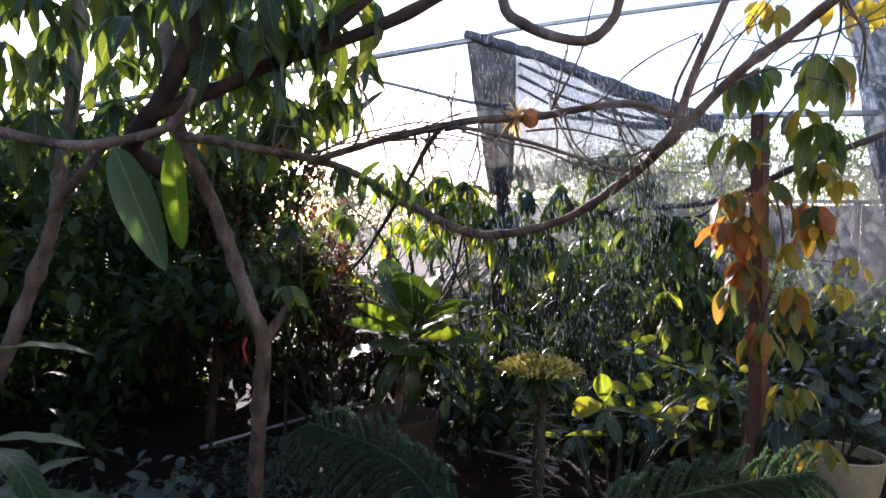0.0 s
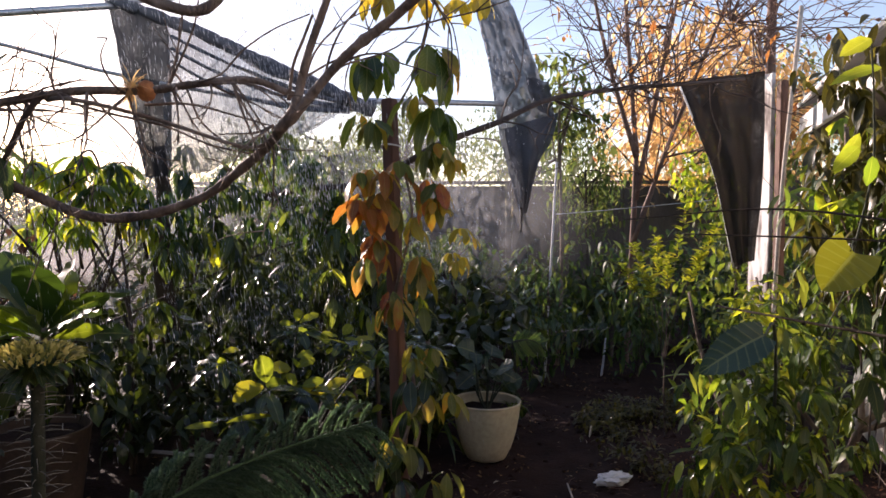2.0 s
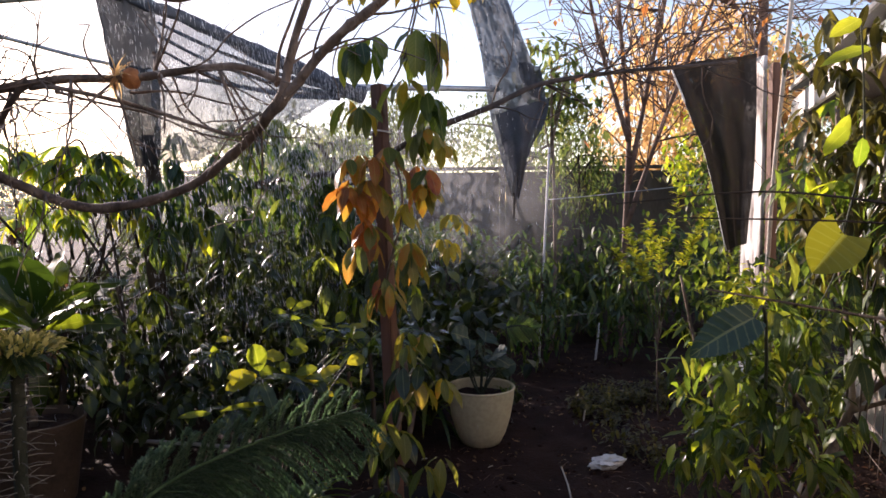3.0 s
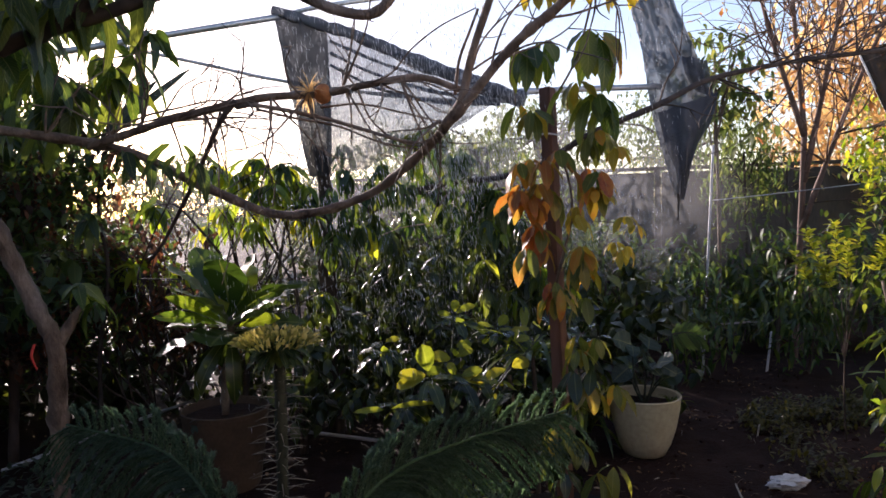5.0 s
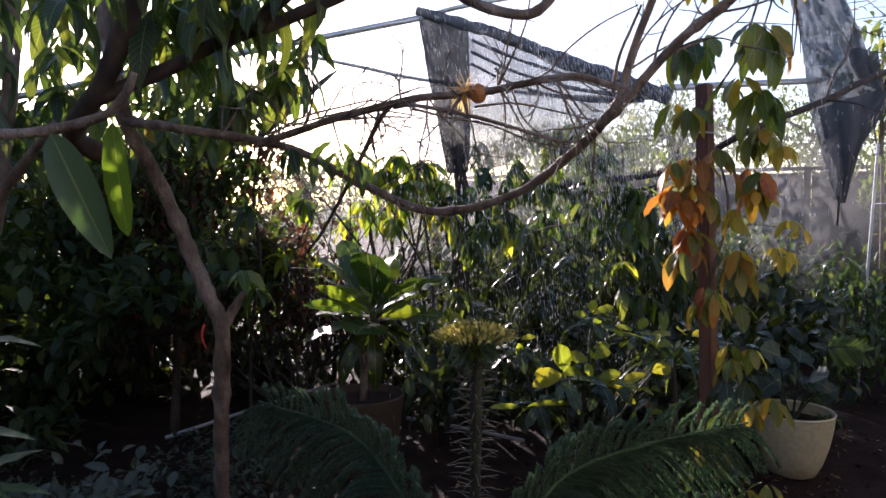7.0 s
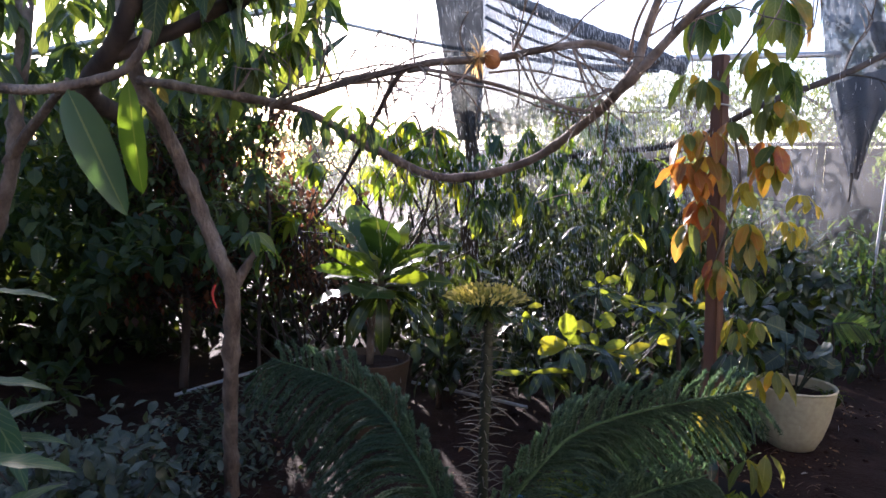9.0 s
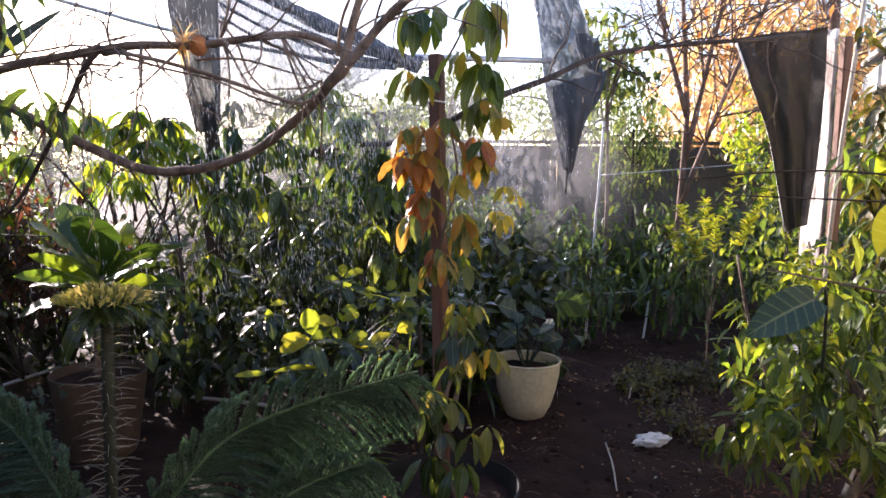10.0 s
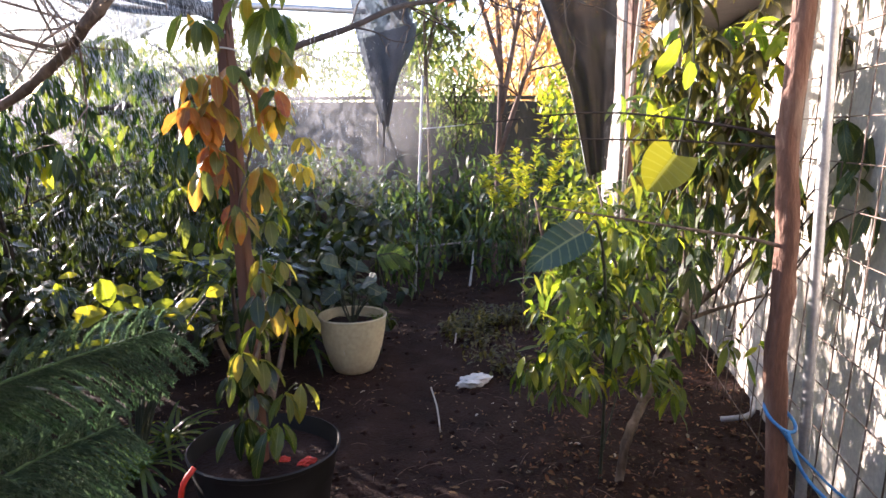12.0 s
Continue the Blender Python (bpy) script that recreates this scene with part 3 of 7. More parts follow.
def build_wall():
    """The house's white side wall, running away beside the path."""
    along, out = Vector((0.694, 0.72, 0)), Vector((-0.72, 0.694, 0))
    foot = Vector((3.3, 1.52, 0))
    frame_m = Matrix((along, out, Vector((0, 0, 1)))).transposed().to_4x4()
    frame_m.translation = foot
    bm = bmesh.new()
    box(bm, (-0.85, -0.1, 1.2), (6.1, 0.2, 2.6), frame_m, 0.01)
    me = bpy.data.meshes.new("wall_house")
    bm.to_mesh(me)
    bm.free()
    me.materials.append(M["render_wall"])
    single("wall_house", me, "sunlit white painted house wall", "wall", kind="structure")
    # roof edge: sheet, fascia board
    roof = thing("roof", foot, "low pale roof edge with dark timber eave", "roof", kind="structure")
    bm = bmesh.new()
    box(bm, (-0.75, -0.28, 0), (6.5, 1.3, 0.03), frame_m @ Matrix.Translation((0, 0, 2.36)) @ Matrix.Rotation(radians(-14), 4, "X"), 0.006)
    part("roof_sheet", bm, M["roof"], roof)
    bm = bmesh.new()
    box(bm, (-0.75, 0.33, 2.1), (6.4, 0.03, 0.15), frame_m, 0.004)
    part("fascia", bm, M["roof"], roof)
    bm = bmesh.new()
    for i in range(9):
        box(bm, (-3.6 + i * 0.7, 0.12, 2.22), (0.05, 0.36, 0.09), frame_m, 0.004)
    part("rafter_end", bm, M["eave"], roof)
    bm = bmesh.new()
    box(bm, (-0.75, 0.16, 2.06), (6.4, 0.3, 0.02), frame_m, 0.003)
    part("soffit", bm, M["eave"], roof, "dark timber soffit")
    # welded wire mesh leaning on the wall
    panel = thing("mesh_panel", foot, "rusty welded wire mesh panel against the white wall", "mesh panel")
    for i in range(20):
        x = -1.9 + i * 0.15
        me = quad_mesh("wire", [tube([frame_m @ Vector((x, 0.16, 0.02)), frame_m @ Vector((x, 0.1, 1.0)), frame_m @ Vector((x, 0.05, 1.95))], 0.0028, 0.0028, 5, 2, 0)], M["wire"])
        under("upright_wire", me, panel)
    for j in range(13):
        z = 0.08 + j * 0.152
        o = 0.163 - z * 0.057
        me = quad_mesh("wire", [tube([frame_m @ Vector((-1.92, o, z)), frame_m @ Vector((0.3, o, z + 0.004)), frame_m @ Vector((0.98, o, z))], 0.0028, 0.0028, 5, 2, 0)], M["wire"])
        under("cross_wire", me, panel)
    # tall white board and brown post at the wall's far corner
    post = thing("corner_post", (4.22, 3.42, 0), "flaking white board beside a brown timber post", "post")
    m = Matrix.Translation((4.22, 3.42, 0)) @ Matrix.Rotation(radians(-100), 4, "Z")
    bm = bmesh.new()
    box(bm, (0.03, 0, 1.21), (0.2, 0.03, 2.42), m, 0.004)
    part("white_board", bm, M["white_board"], post, "flaking white painted board")
    bm = bmesh.new()
    box(bm, (0.175, 0.03, 1.18), (0.055, 0.06, 2.36), m, 0.006)
    part("brown_post", bm, M["brown_board"], post)


build_wall()


def build_sky_block():
    """Unseen plain walls and a roof behind the walker, added to close the place and cut sky light."""
    for name, centre, size, label in (("wall_back", (-1.8, -2.1, 1.4), (8.4, 0.2, 2.8), "plain unseen wall added behind the path to cut sky light"), ("wall_side", (-6.0, 1.0, 1.2), (0.2, 6.0, 2.4), "plain unseen side wall added to cut sky light")):
        bm = bmesh.new()
        box(bm, centre, size, None, 0.01)
        me = bpy.data.meshes.new(name)
        bm.to_mesh(me)
        bm.free()
        me.materials.append(M["fence"])
        single(name, me, label, "wall", kind="structure")
    bm = bmesh.new()
    box(bm, (-2.0, -1.55, 2.75), (7.8, 1.3, 0.06), None, 0.01)
    me = bpy.data.meshes.new("ceiling")
    bm.to_mesh(me)
    bm.free()
    me.materials.append(M["eave"])
    single("ceiling", me, "plain dark unseen roof added to cut sky light", "ceiling", kind="structure")


build_sky_block()


def build_fence():
    """Back boundary, just under 2 m high, with capping."""
    a, b = Vector((0.9, 11.64, 0)), Vector((11.5, 5.5, 0))
    d = (b - a).normalized()
    out = Vector((-d.y, d.x, 0))
    m = Matrix((d, out, Vector((0, 0, 1)))).transposed().to_4x4()
    m.translation = a
    L = (b - a).length
    fence = thing("fence", a, "weathered grey-brown panel fence with a flat capping", "fence", kind="structure")
    n = 7
    for i in range(n):
        w = L / n
        bm = bmesh.new()
        box(bm, ((i + 0.5) * w, 0, 0.95), (w - 0.1, 0.05, 1.9), m, 0.004)
        part("panel", bm, M["fence"], fence)
        bm = bmesh.new()
        box(bm, (i * w, 0, 0.975), (0.09, 0.09, 1.95), m, 0.008)
        part("fence_post", bm, M["fence"], fence)
    bm = bmesh.new()
    box(bm, (L / 2, 0, 1.955), (L, 0.11, 0.05), m, 0.008)
    part("capping", bm, M["fence"], fence)


build_fence()

# ---- near trees and overhead branches ----
mango_t = [blade(1.0, 0.24, 0.25, b, 0.8, 0.42, 6, 0.1) for b in (0.4, 0.8, 1.2)]
oval_t = [blade(1.0, 0.45, 0.2, b, 0.75, 0.45, 4, 0.1) for b in (0.3, 0.7, 1.0)]
narrow_t = [blade(1.0, 0.16, 0.2, b, 0.8, 0.45, 4, 0.1) for b in (0.4, 0.9)]
far_t = [blade(1.0, 0.45, 0.2, b, 0.75, 0.45, 3, 0.1) for b in (0.3, 0.7, 1.0)]
small_t = [blade(1.0, 0.5, 0.15, 0.4, 0.8, 0.45, 2, 0.0), blade(1.0, 0.35, 0.15, 0.8, 0.8, 0.45, 2, 0.0)]


def limb(parent, points, r0, r1, mat="bark", name="limb", sides=9, rough=0.07, knots=0.12):
    return under(name, quad_mesh(name, [tube(points, r0, r1, sides, 7, rough, knots)], M[mat]), parent)


LEAF_LONG = leaf_set("leaf", M["leaf_dark"], 4, 0.21, 0.06, fold=0.25, bend=0.9, point=0.8, belly=0.42)
LEAF_LONG_G = leaf_set("leaf", M["leaf"], 4, 0.19, 0.055, fold=0.25, bend=0.9, point=0.8, belly=0.42)

tree = thing("mango_tree", (-0.76, 2.93, 0), "pale-barked mango tree with long drooping dark leaves", "tree")
limb(tree, [(-0.78, 2.94, -0.05), (-0.77, 2.9, 0.3), (-0.72, 2.75, 0.7), (-0.69, 2.66, 0.97), (-0.75, 2.65, 1.14), (-0.81, 2.63, 1.32), (-0.9, 2.57, 1.58), (-0.95, 2.47, 1.74), (-0.98, 2.41, 1.98), (-1.0, 2.4, 2.5)], 0.032, 0.024, name="trunk", rough=0.13, knots=0.3)
limb(tree, [(-0.69, 2.66, 0.97), (-0.64, 2.68, 1.06), (-0.6, 2.7, 1.12)], 0.024, 0.015)
leaves(tree, "leaf", LEAF_LONG_G, clusters([(-0.6, 2.68, 1.2), (-0.55, 2.66, 1.14)], 6, 0.03, 0.8, 1.0))
limb(tree, [(-1.0, 2.42, 1.62), (-1.01, 2.2, 1.68), (-0.85, 2.03, 1.79), (-0.75, 1.96, 1.93), (-0.64, 1.89, 2.14), (-0.5, 1.85, 2.5)], 0.034, 0.026, "dark_bark")
limb(tree, [(-0.88, 2.05, 1.76), (-0.65, 2.0, 1.84), (-0.47, 1.94, 1.91), (-0.27, 1.88, 1.96), (-0.05, 1.8, 2.04), (0.07, 1.7, 2.12)], 0.023, 0.015, "dark_bark")
limb(tree, [(-0.47, 1.94, 1.9), (-0.28, 1.84, 2.0), (-0.12, 1.8, 2.14)], 0.019, 0.012, "dark_bark")
limb(tree, [(-2.4, 2.0, 1.8), (-1.6, 1.9, 1.73), (-1.2, 1.84, 1.67), (-1.0, 1.84, 1.64), (-0.78, 1.84, 1.68), (-0.7, 1.83, 1.74), (-0.675, 1.83, 1.8)], 0.016, 0.011)
under("bough", quad_mesh("bough", [tube([(-0.95, 2.45, 1.75), (-0.69, 2.4, 1.71), (-0.37, 2.37, 1.65), (-0.13, 2.35, 1.53), (0.12, 2.3, 1.43), (0.37, 2.17, 1.48), (0.51, 1.98, 1.59), (0.58, 1.81, 1.68), (0.7, 1.66, 1.84), (0.8, 1.56, 1.93), (0.9, 1.44, 2.05), (1.0, 1.3, 2.3)], 0.0155, 0.011, 9, 8, 0.1, 0.3)], M["bark"]), tree, None, "long sagging bare bough")
limb(tree, [(0.56, 1.83, 1.66), (0.6, 1.78, 1.73), (0.62, 1.74, 1.84), (0.67, 1.67, 2.02), (0.7, 1.6, 2.2)], 0.014, 0.008)
limb(tree, [(-0.47, 2.36, 1.66), (-0.3, 2.25, 1.7), (-0.18, 2.19, 1.73), (0.07, 2.05, 1.77), (0.23, 1.97, 1.77), (0.36, 1.92, 1.79), (0.5, 1.85, 1.8), (0.6, 1.8, 1.76)], 0.013, 0.009)
limb(tree, [(0.0, 2.1, 1.75), (0.07, 2.0, 1.74), (0.26, 1.98, 1.7), (0.48, 1.92, 1.63), (0.55, 1.86, 1.64)], 0.007, 0.004)
limb(tree, [(0.07, 1.75, 2.5), (0.14, 1.9, 2.11), (0.2, 1.84, 2.0), (0.34, 1.77, 1.94), (0.41, 1.75, 1.98), (0.44, 1.75, 2.07), (0.5, 1.7, 2.4)], 0.016, 0.012)
tw, tips = twigs([((-0.1, 2.15, 1.75), (0.3, -0.1, -0.5)), ((0.02, 2.07, 1.77), (0.2, -0.1, 0.6)), ((0.3, 1.95, 1.79), (0.3, 0, 0.8)), ((0.3, 1.95, 1.79), (0.4, 0, -0.6)), ((0.45, 1.87, 1.8), (0.2, 0, -0.8)), ((0.62, 1.75, 1.8), (0.2, 0.0, 0.9)), ((0.66, 1.7, 1.8), (0.4, 0.1, 0.6)), ((0.75, 1.6, 1.9), (0.3, 0.3, 0.5)), ((0.55, 1.83, 1.68), (-0.2, 0, -0.6)), ((0.2, 1.98, 1.76), (-0.5, 0, -0.5)), ((-0.25, 2.22, 1.71), (0.4, -0.1, 0.5)), ((-0.15, 2.18, 1.73), (0.6, 0, 0.4)), ((-0.2, 2.2, 1.72), (0.4, 0, -0.6)), ((0.1, 2.03, 1.77), (0.3, 0, -0.9)), ((-0.4, 2.33, 1.67), (0.5, 0, 0.7)), ((-0.05, 2.12, 1.74), (0.2, 0.1, -0.9)), ((0.4, 1.9, 1.79), (0.5, 0, -0.3)), ((0.85, 1.5, 2.0), (0.4, 0.2, -0.6)), ((-0.6, 2.38, 1.7), (0.3, 0, 0.6)), ((-0.3, 2.25, 1.7), (0.1, 0, 0.9)), ((0.0, 2.33, 1.48), (0.3, 0, -0.7))], 3, 0.32, 0.0038, 0.0)
for t in tw:
    under("twig", quad_mesh("twig", [t], M["bark"]), tree)
limb(tree, [(-0.0, 2.04, 1.76), (-0.05, 2.08, 1.7), (-0.11, 2.18, 1.6), (-0.17, 2.27, 1.5), (-0.27, 2.41, 1.35), (-0.33, 2.45, 1.28)], 0.009, 0.005, "dark_bark")
leaves(tree, "leaf", LEAF_LONG, clusters([(-0.36, 2.3, 1.64), (-0.27, 2.26, 1.61), (-0.18, 2.22, 1.63), (-0.13, 2.18, 1.61)], 7, 0.04, 0.55, 1.1))
# thin curved side boughs over the garden
limb(tree, [(-0.541, 2.571, 1.697), (-0.421, 2.494, 1.728), (-0.297, 2.415, 1.751), (-0.151, 2.331, 1.772), (-0.021, 2.249, 1.758), (0.068, 2.175, 1.734)], 0.00372, 0.0021, "bark", "side_bough", 6)
limb(tree, [(-0.496, 2.613, 1.709), (-0.341, 2.509, 1.773), (-0.195, 2.404, 1.794), (-0.085, 2.307, 1.802), (0.017, 2.21, 1.778)], 0.00434, 0.0024, "bark", "side_bough", 6)
limb(tree, [(-0.129, 2.223, 1.774), (-0.134, 2.215, 1.825), (-0.084, 2.191, 1.843), (-0.02, 2.163, 1.828), (0.055, 2.131, 1.793)], 0.00248, 0.0012, "bark", "side_bough", 6)
limb(tree, [(0.3, 2.026, 1.856), (0.347, 2.025, 1.796), (0.387, 2.023, 1.704), (0.47, 2.013, 1.64), (0.576, 2.0, 1.621)], 0.00372, 0.0018, "bark", "side_bough", 6)
limb(tree, [(0.24, 2.034, 1.743), (0.35, 1.991, 1.747), (0.461, 1.947, 1.719), (0.589, 1.898, 1.68)], 0.00372, 0.0021, "bark", "side_bough", 6)
limb(tree, [(0.054, 2.128, 1.75), (0.162, 2.102, 1.721), (0.288, 2.071, 1.694), (0.413, 2.039, 1.642), (0.539, 2.009, 1.615)], 0.00434, 0.0024, "bark", "side_bough", 6)
limb(tree, [(0.36, 1.92, 1.79), (0.422, 1.841, 1.809), (0.471, 1.799, 1.865), (0.541, 1.752, 1.915), (0.621, 1.701, 1.949)], 0.0031, 0.0018, "bark", "side_bough", 6)
limb(tree, [(0.587, 1.799, 1.745), (0.593, 1.769, 1.831), (0.614, 1.734, 1.899), (0.628, 1.699, 1.948)], 0.00496, 0.003, "bark", "side_bough", 6)
limb(tree, [(-0.192, 2.234, 1.71), (-0.105, 2.215, 1.717), (-0.002, 2.19, 1.7), (0.088, 2.169, 1.705)], 0.00217, 0.0012, "bark", "side_bough", 6)
limb(tree, [(-0.374, 2.483, 1.74), (-0.273, 2.455, 1.65), (-0.189, 2.433, 1.613)], 0.00186, 0.0009, "bark", "side_bough", 6)
limb(tree, [(-0.07, 2.207, 1.734), (-0.038, 2.196, 1.671), (0.013, 2.182, 1.625)], 0.00186, 0.0009, "bark", "side_bough", 6)
# the trunk behind it
second = thing("slender_tree", (-1.95, 2.7, 0), "slender pale trunk among dark leaves", "tree")
limb(second, [(-1.98, 2.7, -0.05), (-1.9, 2.65, 0.35), (-1.8, 2.64, 0.61), (-1.63, 2.64, 1.06), (-1.49, 2.6, 1.41), (-1.47, 2.62, 1.63), (-1.42, 2.6, 1.9), (-1.38, 2.6, 2.5)], 0.031, 0.024, name="trunk", rough=0.12, knots=0.35)
limb(second, [(-1.5, 2.6, 1.45), (-1.38, 2.55, 1.58), (-1.18, 2.43, 1.74)], 0.022, 0.014)

# leaves of the crown
crown = filled((-2.4, 1.75, 1.78), (-0.35, 3.4, 2.7), 105, lambda p: p.z > 1.74 + max(0, (p.x + 0.9)) * 0.3)
leaves(tree, "leaf", LEAF_LONG, clusters(crown[:30], 9, 0.06, 1.0, 1.1))
leaves(second, "leaf", LEAF_LONG_G, clusters(crown[30:56], 9, 0.06, 0.95, 1.0))
leaf_mass("crown_leaves", mango_t, clusters(crown[56:] + filled((-4.2, 2.8, 1.35), (-0.85, 4.8, 2.9), 150), 11, 0.09, 0.2, 1.0), M["mass_dark"], tree)
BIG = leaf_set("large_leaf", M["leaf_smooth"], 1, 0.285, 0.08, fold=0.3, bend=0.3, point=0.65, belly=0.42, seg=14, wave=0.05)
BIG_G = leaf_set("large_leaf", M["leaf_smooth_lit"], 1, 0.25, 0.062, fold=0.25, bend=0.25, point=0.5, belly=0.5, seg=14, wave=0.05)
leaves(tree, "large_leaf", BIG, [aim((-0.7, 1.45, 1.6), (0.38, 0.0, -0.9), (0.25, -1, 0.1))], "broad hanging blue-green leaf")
leaves(tree, "large_leaf", BIG_G, [aim((-0.595, 1.5, 1.63), (0.05, 0.02, -1), (-0.25, -1, 0.1))], "broad hanging green leaf tinted as lit")
leaves(tree, "leaf", LEAF_LONG, clusters([(-0.52, 1.9, 1.98), (-0.4, 1.9, 2.0), (-0.3, 1.85, 2.04), (-0.22, 1.82, 2.05), (-0.62, 1.75, 2.08), (-0.45, 1.8, 2.08), (-0.75, 1.9, 2.1), (-0.9, 1.9, 2.0), (-0.6, 2.1, 2.05)], 10, 0.05, 0.9, 1.2))
leaves(tree, "leaf", LEAF_LONG_G, clusters([(-0.75, 2.0, 1.95), (-0.68, 2.05, 1.98), (-1.1, 1.95, 2.0), (-1.3, 2.0, 1.95), (-0.56, 2.0, 1.9)], 9, 0.05, 0.75, 1.1))
leaves(tree, "leaf", leaf_set("leaf", M["leaf_orange"], 1, 0.07, 0.03), [aim((-0.866, 2.405, 1.727), (0.4, 0.1, -0.8), (0, -1, 0.2))], "single orange leaf")
ribbon = quad_mesh("ribbon", [tube([(-0.742, 2.61, 1.0), (-0.75, 2.6, 0.96), (-0.735, 2.6, 0.91)], 0.006, 0.003, 6, 4, 0.2)], M["red"])
under("ribbon", ribbon, tree, None, "small red plastic ribbon")

near_trunk = thing("slender_tree", (-0.678, 0.93, 0), "slender reddish-brown tree trunk with a swollen knot", "tree")
limb(near_trunk, [(-0.718, 0.92, -0.05), (-0.703, 0.92, 0.5), (-0.690, 0.93, 1.0), (-0.676, 0.94, 1.2), (-0.668, 0.945, 1.27), (-0.673, 0.95, 1.34), (-0.678, 0.95, 1.8), (-0.698, 0.96, 2.7)], 0.027, 0.019, "pole", "trunk", 14, 0.1, 0.25)

# tuft of orange bud and spiky leaves on the thin bough
epi = thing("air_plant", (0.22, 1.975, 1.775), "spiky orange-brown air plant growing on a bough", "air plant")
bm = bmesh.new()
bmesh.ops.create_icosphere(bm, subdivisions=3, radius=0.024)
for v in bm.verts:
    v.co *= 1 + 0.25 * noise.noise(v.co * 60)
    v.co.z *= 1.15
part("bud", bm, M["husk"], epi, "rust-orange papery bud", Matrix.Translation((0.245, 1.965, 1.77)))
leaf_mass("spiky_tuft", [blade(0.055, 0.005, 0.4, 0.7, 0.4, 0.3, 4)], [aim((0.205, 1.975, 1.775), rnd_dir(-0.3), size=rnd(0.7, 1.3)) for _ in range(60)], M["mass_orange"], epi, "spiky dry leaves")

# glossy broad-leaved plant low in front
GL = leaf_set("large_leaf", M["leaf_gloss"], 3, 0.34, 0.06, fold=0.2, bend=1.0, point=0.6, belly=0.45, seg=9)
gl = thing("glossy_ginger_plant", (-0.95, 1.3, 0), "ginger-like plant with long shiny arching leaves", "plant")
for sx, sy, h in ((-0.93, 1.3, 1.0), (-1.0, 1.45, 1.15), (-0.85, 1.15, 0.9), (-1.1, 1.25, 1.05), (-1.05, 1.38, 0.85), (-1.02, 1.52, 0.8), (-0.98, 1.48, 0.62)):
    limb(gl, [(sx, sy, -0.03), (sx + 0.02, sy, h * 0.5), (sx + 0.05, sy, h)], 0.011, 0.007, "succulent", "stem", 7)
    leaves(gl, "large_leaf", GL, [aim((sx + 0.03, sy, h - 0.11 * i), (math.cos(i * 2.6) * 0.9 + 0.35, math.sin(i * 2.6) * 0.7, 0.35), size=rnd(0.75, 1.05)) for i in range(6)])

# ---- plants in the middle ----
mid = thing("young_mango_tree", (0.4, 4.35, 0), "young mango tree with hanging leaves, some tinted as sunlit", "tree")
limb(mid, [(0.4, 4.4, -0.05), (0.42, 4.4, 0.6), (0.36, 4.42, 1.2), (0.39, 4.4, 1.5), (0.35, 4.42, 1.85)], 0.055, 0.042, "dark_bark", "trunk")
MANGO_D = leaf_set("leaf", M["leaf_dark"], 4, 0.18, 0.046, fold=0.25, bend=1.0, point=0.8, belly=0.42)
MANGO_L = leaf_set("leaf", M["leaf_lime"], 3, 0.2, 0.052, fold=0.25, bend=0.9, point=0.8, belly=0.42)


def branchlet(parent, root, tip, meshes, n, size, droop):
    """A thin bowed stem with whorls of hanging leaves at its end and along it."""
    root, tip = Vector(root), Vector(tip)
    rise = root.lerp(tip, 0.55) + Vector((0, 0, 0.12)) + rnd_dir() * 0.04
    limb(parent, [root, rise, tip], 0.009, 0.004, "dark_bark", "branchlet", 5)
    ends = [tip, tip.lerp(rise, 0.35) + rnd_dir() * 0.03]
    leaves(parent, "leaf", meshes, clusters(ends, n, 0.02, size, droop))


# whorls between trunk and path; lit ones get the sunlight as lime colour
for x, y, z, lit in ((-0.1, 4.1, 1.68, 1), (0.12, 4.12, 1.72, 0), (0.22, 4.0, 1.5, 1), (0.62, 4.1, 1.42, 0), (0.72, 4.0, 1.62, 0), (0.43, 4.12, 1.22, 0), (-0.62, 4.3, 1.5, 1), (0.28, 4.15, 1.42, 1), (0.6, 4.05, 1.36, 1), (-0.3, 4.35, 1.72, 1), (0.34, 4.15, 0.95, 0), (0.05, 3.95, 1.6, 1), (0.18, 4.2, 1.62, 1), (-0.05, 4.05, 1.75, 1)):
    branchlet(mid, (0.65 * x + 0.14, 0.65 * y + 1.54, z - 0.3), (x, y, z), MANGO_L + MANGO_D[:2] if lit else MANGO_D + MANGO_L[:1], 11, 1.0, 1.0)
# pale crooked saplings seen between them
for a, b, c in (((0.18, 4.1, 0.6), (0.16, 4.12, 1.0), (-0.1, 4.1, 1.5)), ((0.2, 4.1, 0.6), (0.17, 4.14, 1.1), (0.1, 4.12, 1.6))):
    limb(mid, [(a[0], a[1], -0.04), a, b, c], 0.013, 0.006, "dark_bark", "stem", 6)


def mid_crown(p):
    """The weeping outline: high by the trunk, lower towards the path."""
    top = 1.92 - 0.5 * max(0.0, p.x - 0.75) + 0.16 * noise.noise(Vector((p.x * 2.6, p.y * 2, 5)))
    low = 0.75 + 0.45 * max(0.0, 0.75 - p.x)
    return low < p.z < top and noise.noise(p * 3.1) > -0.28


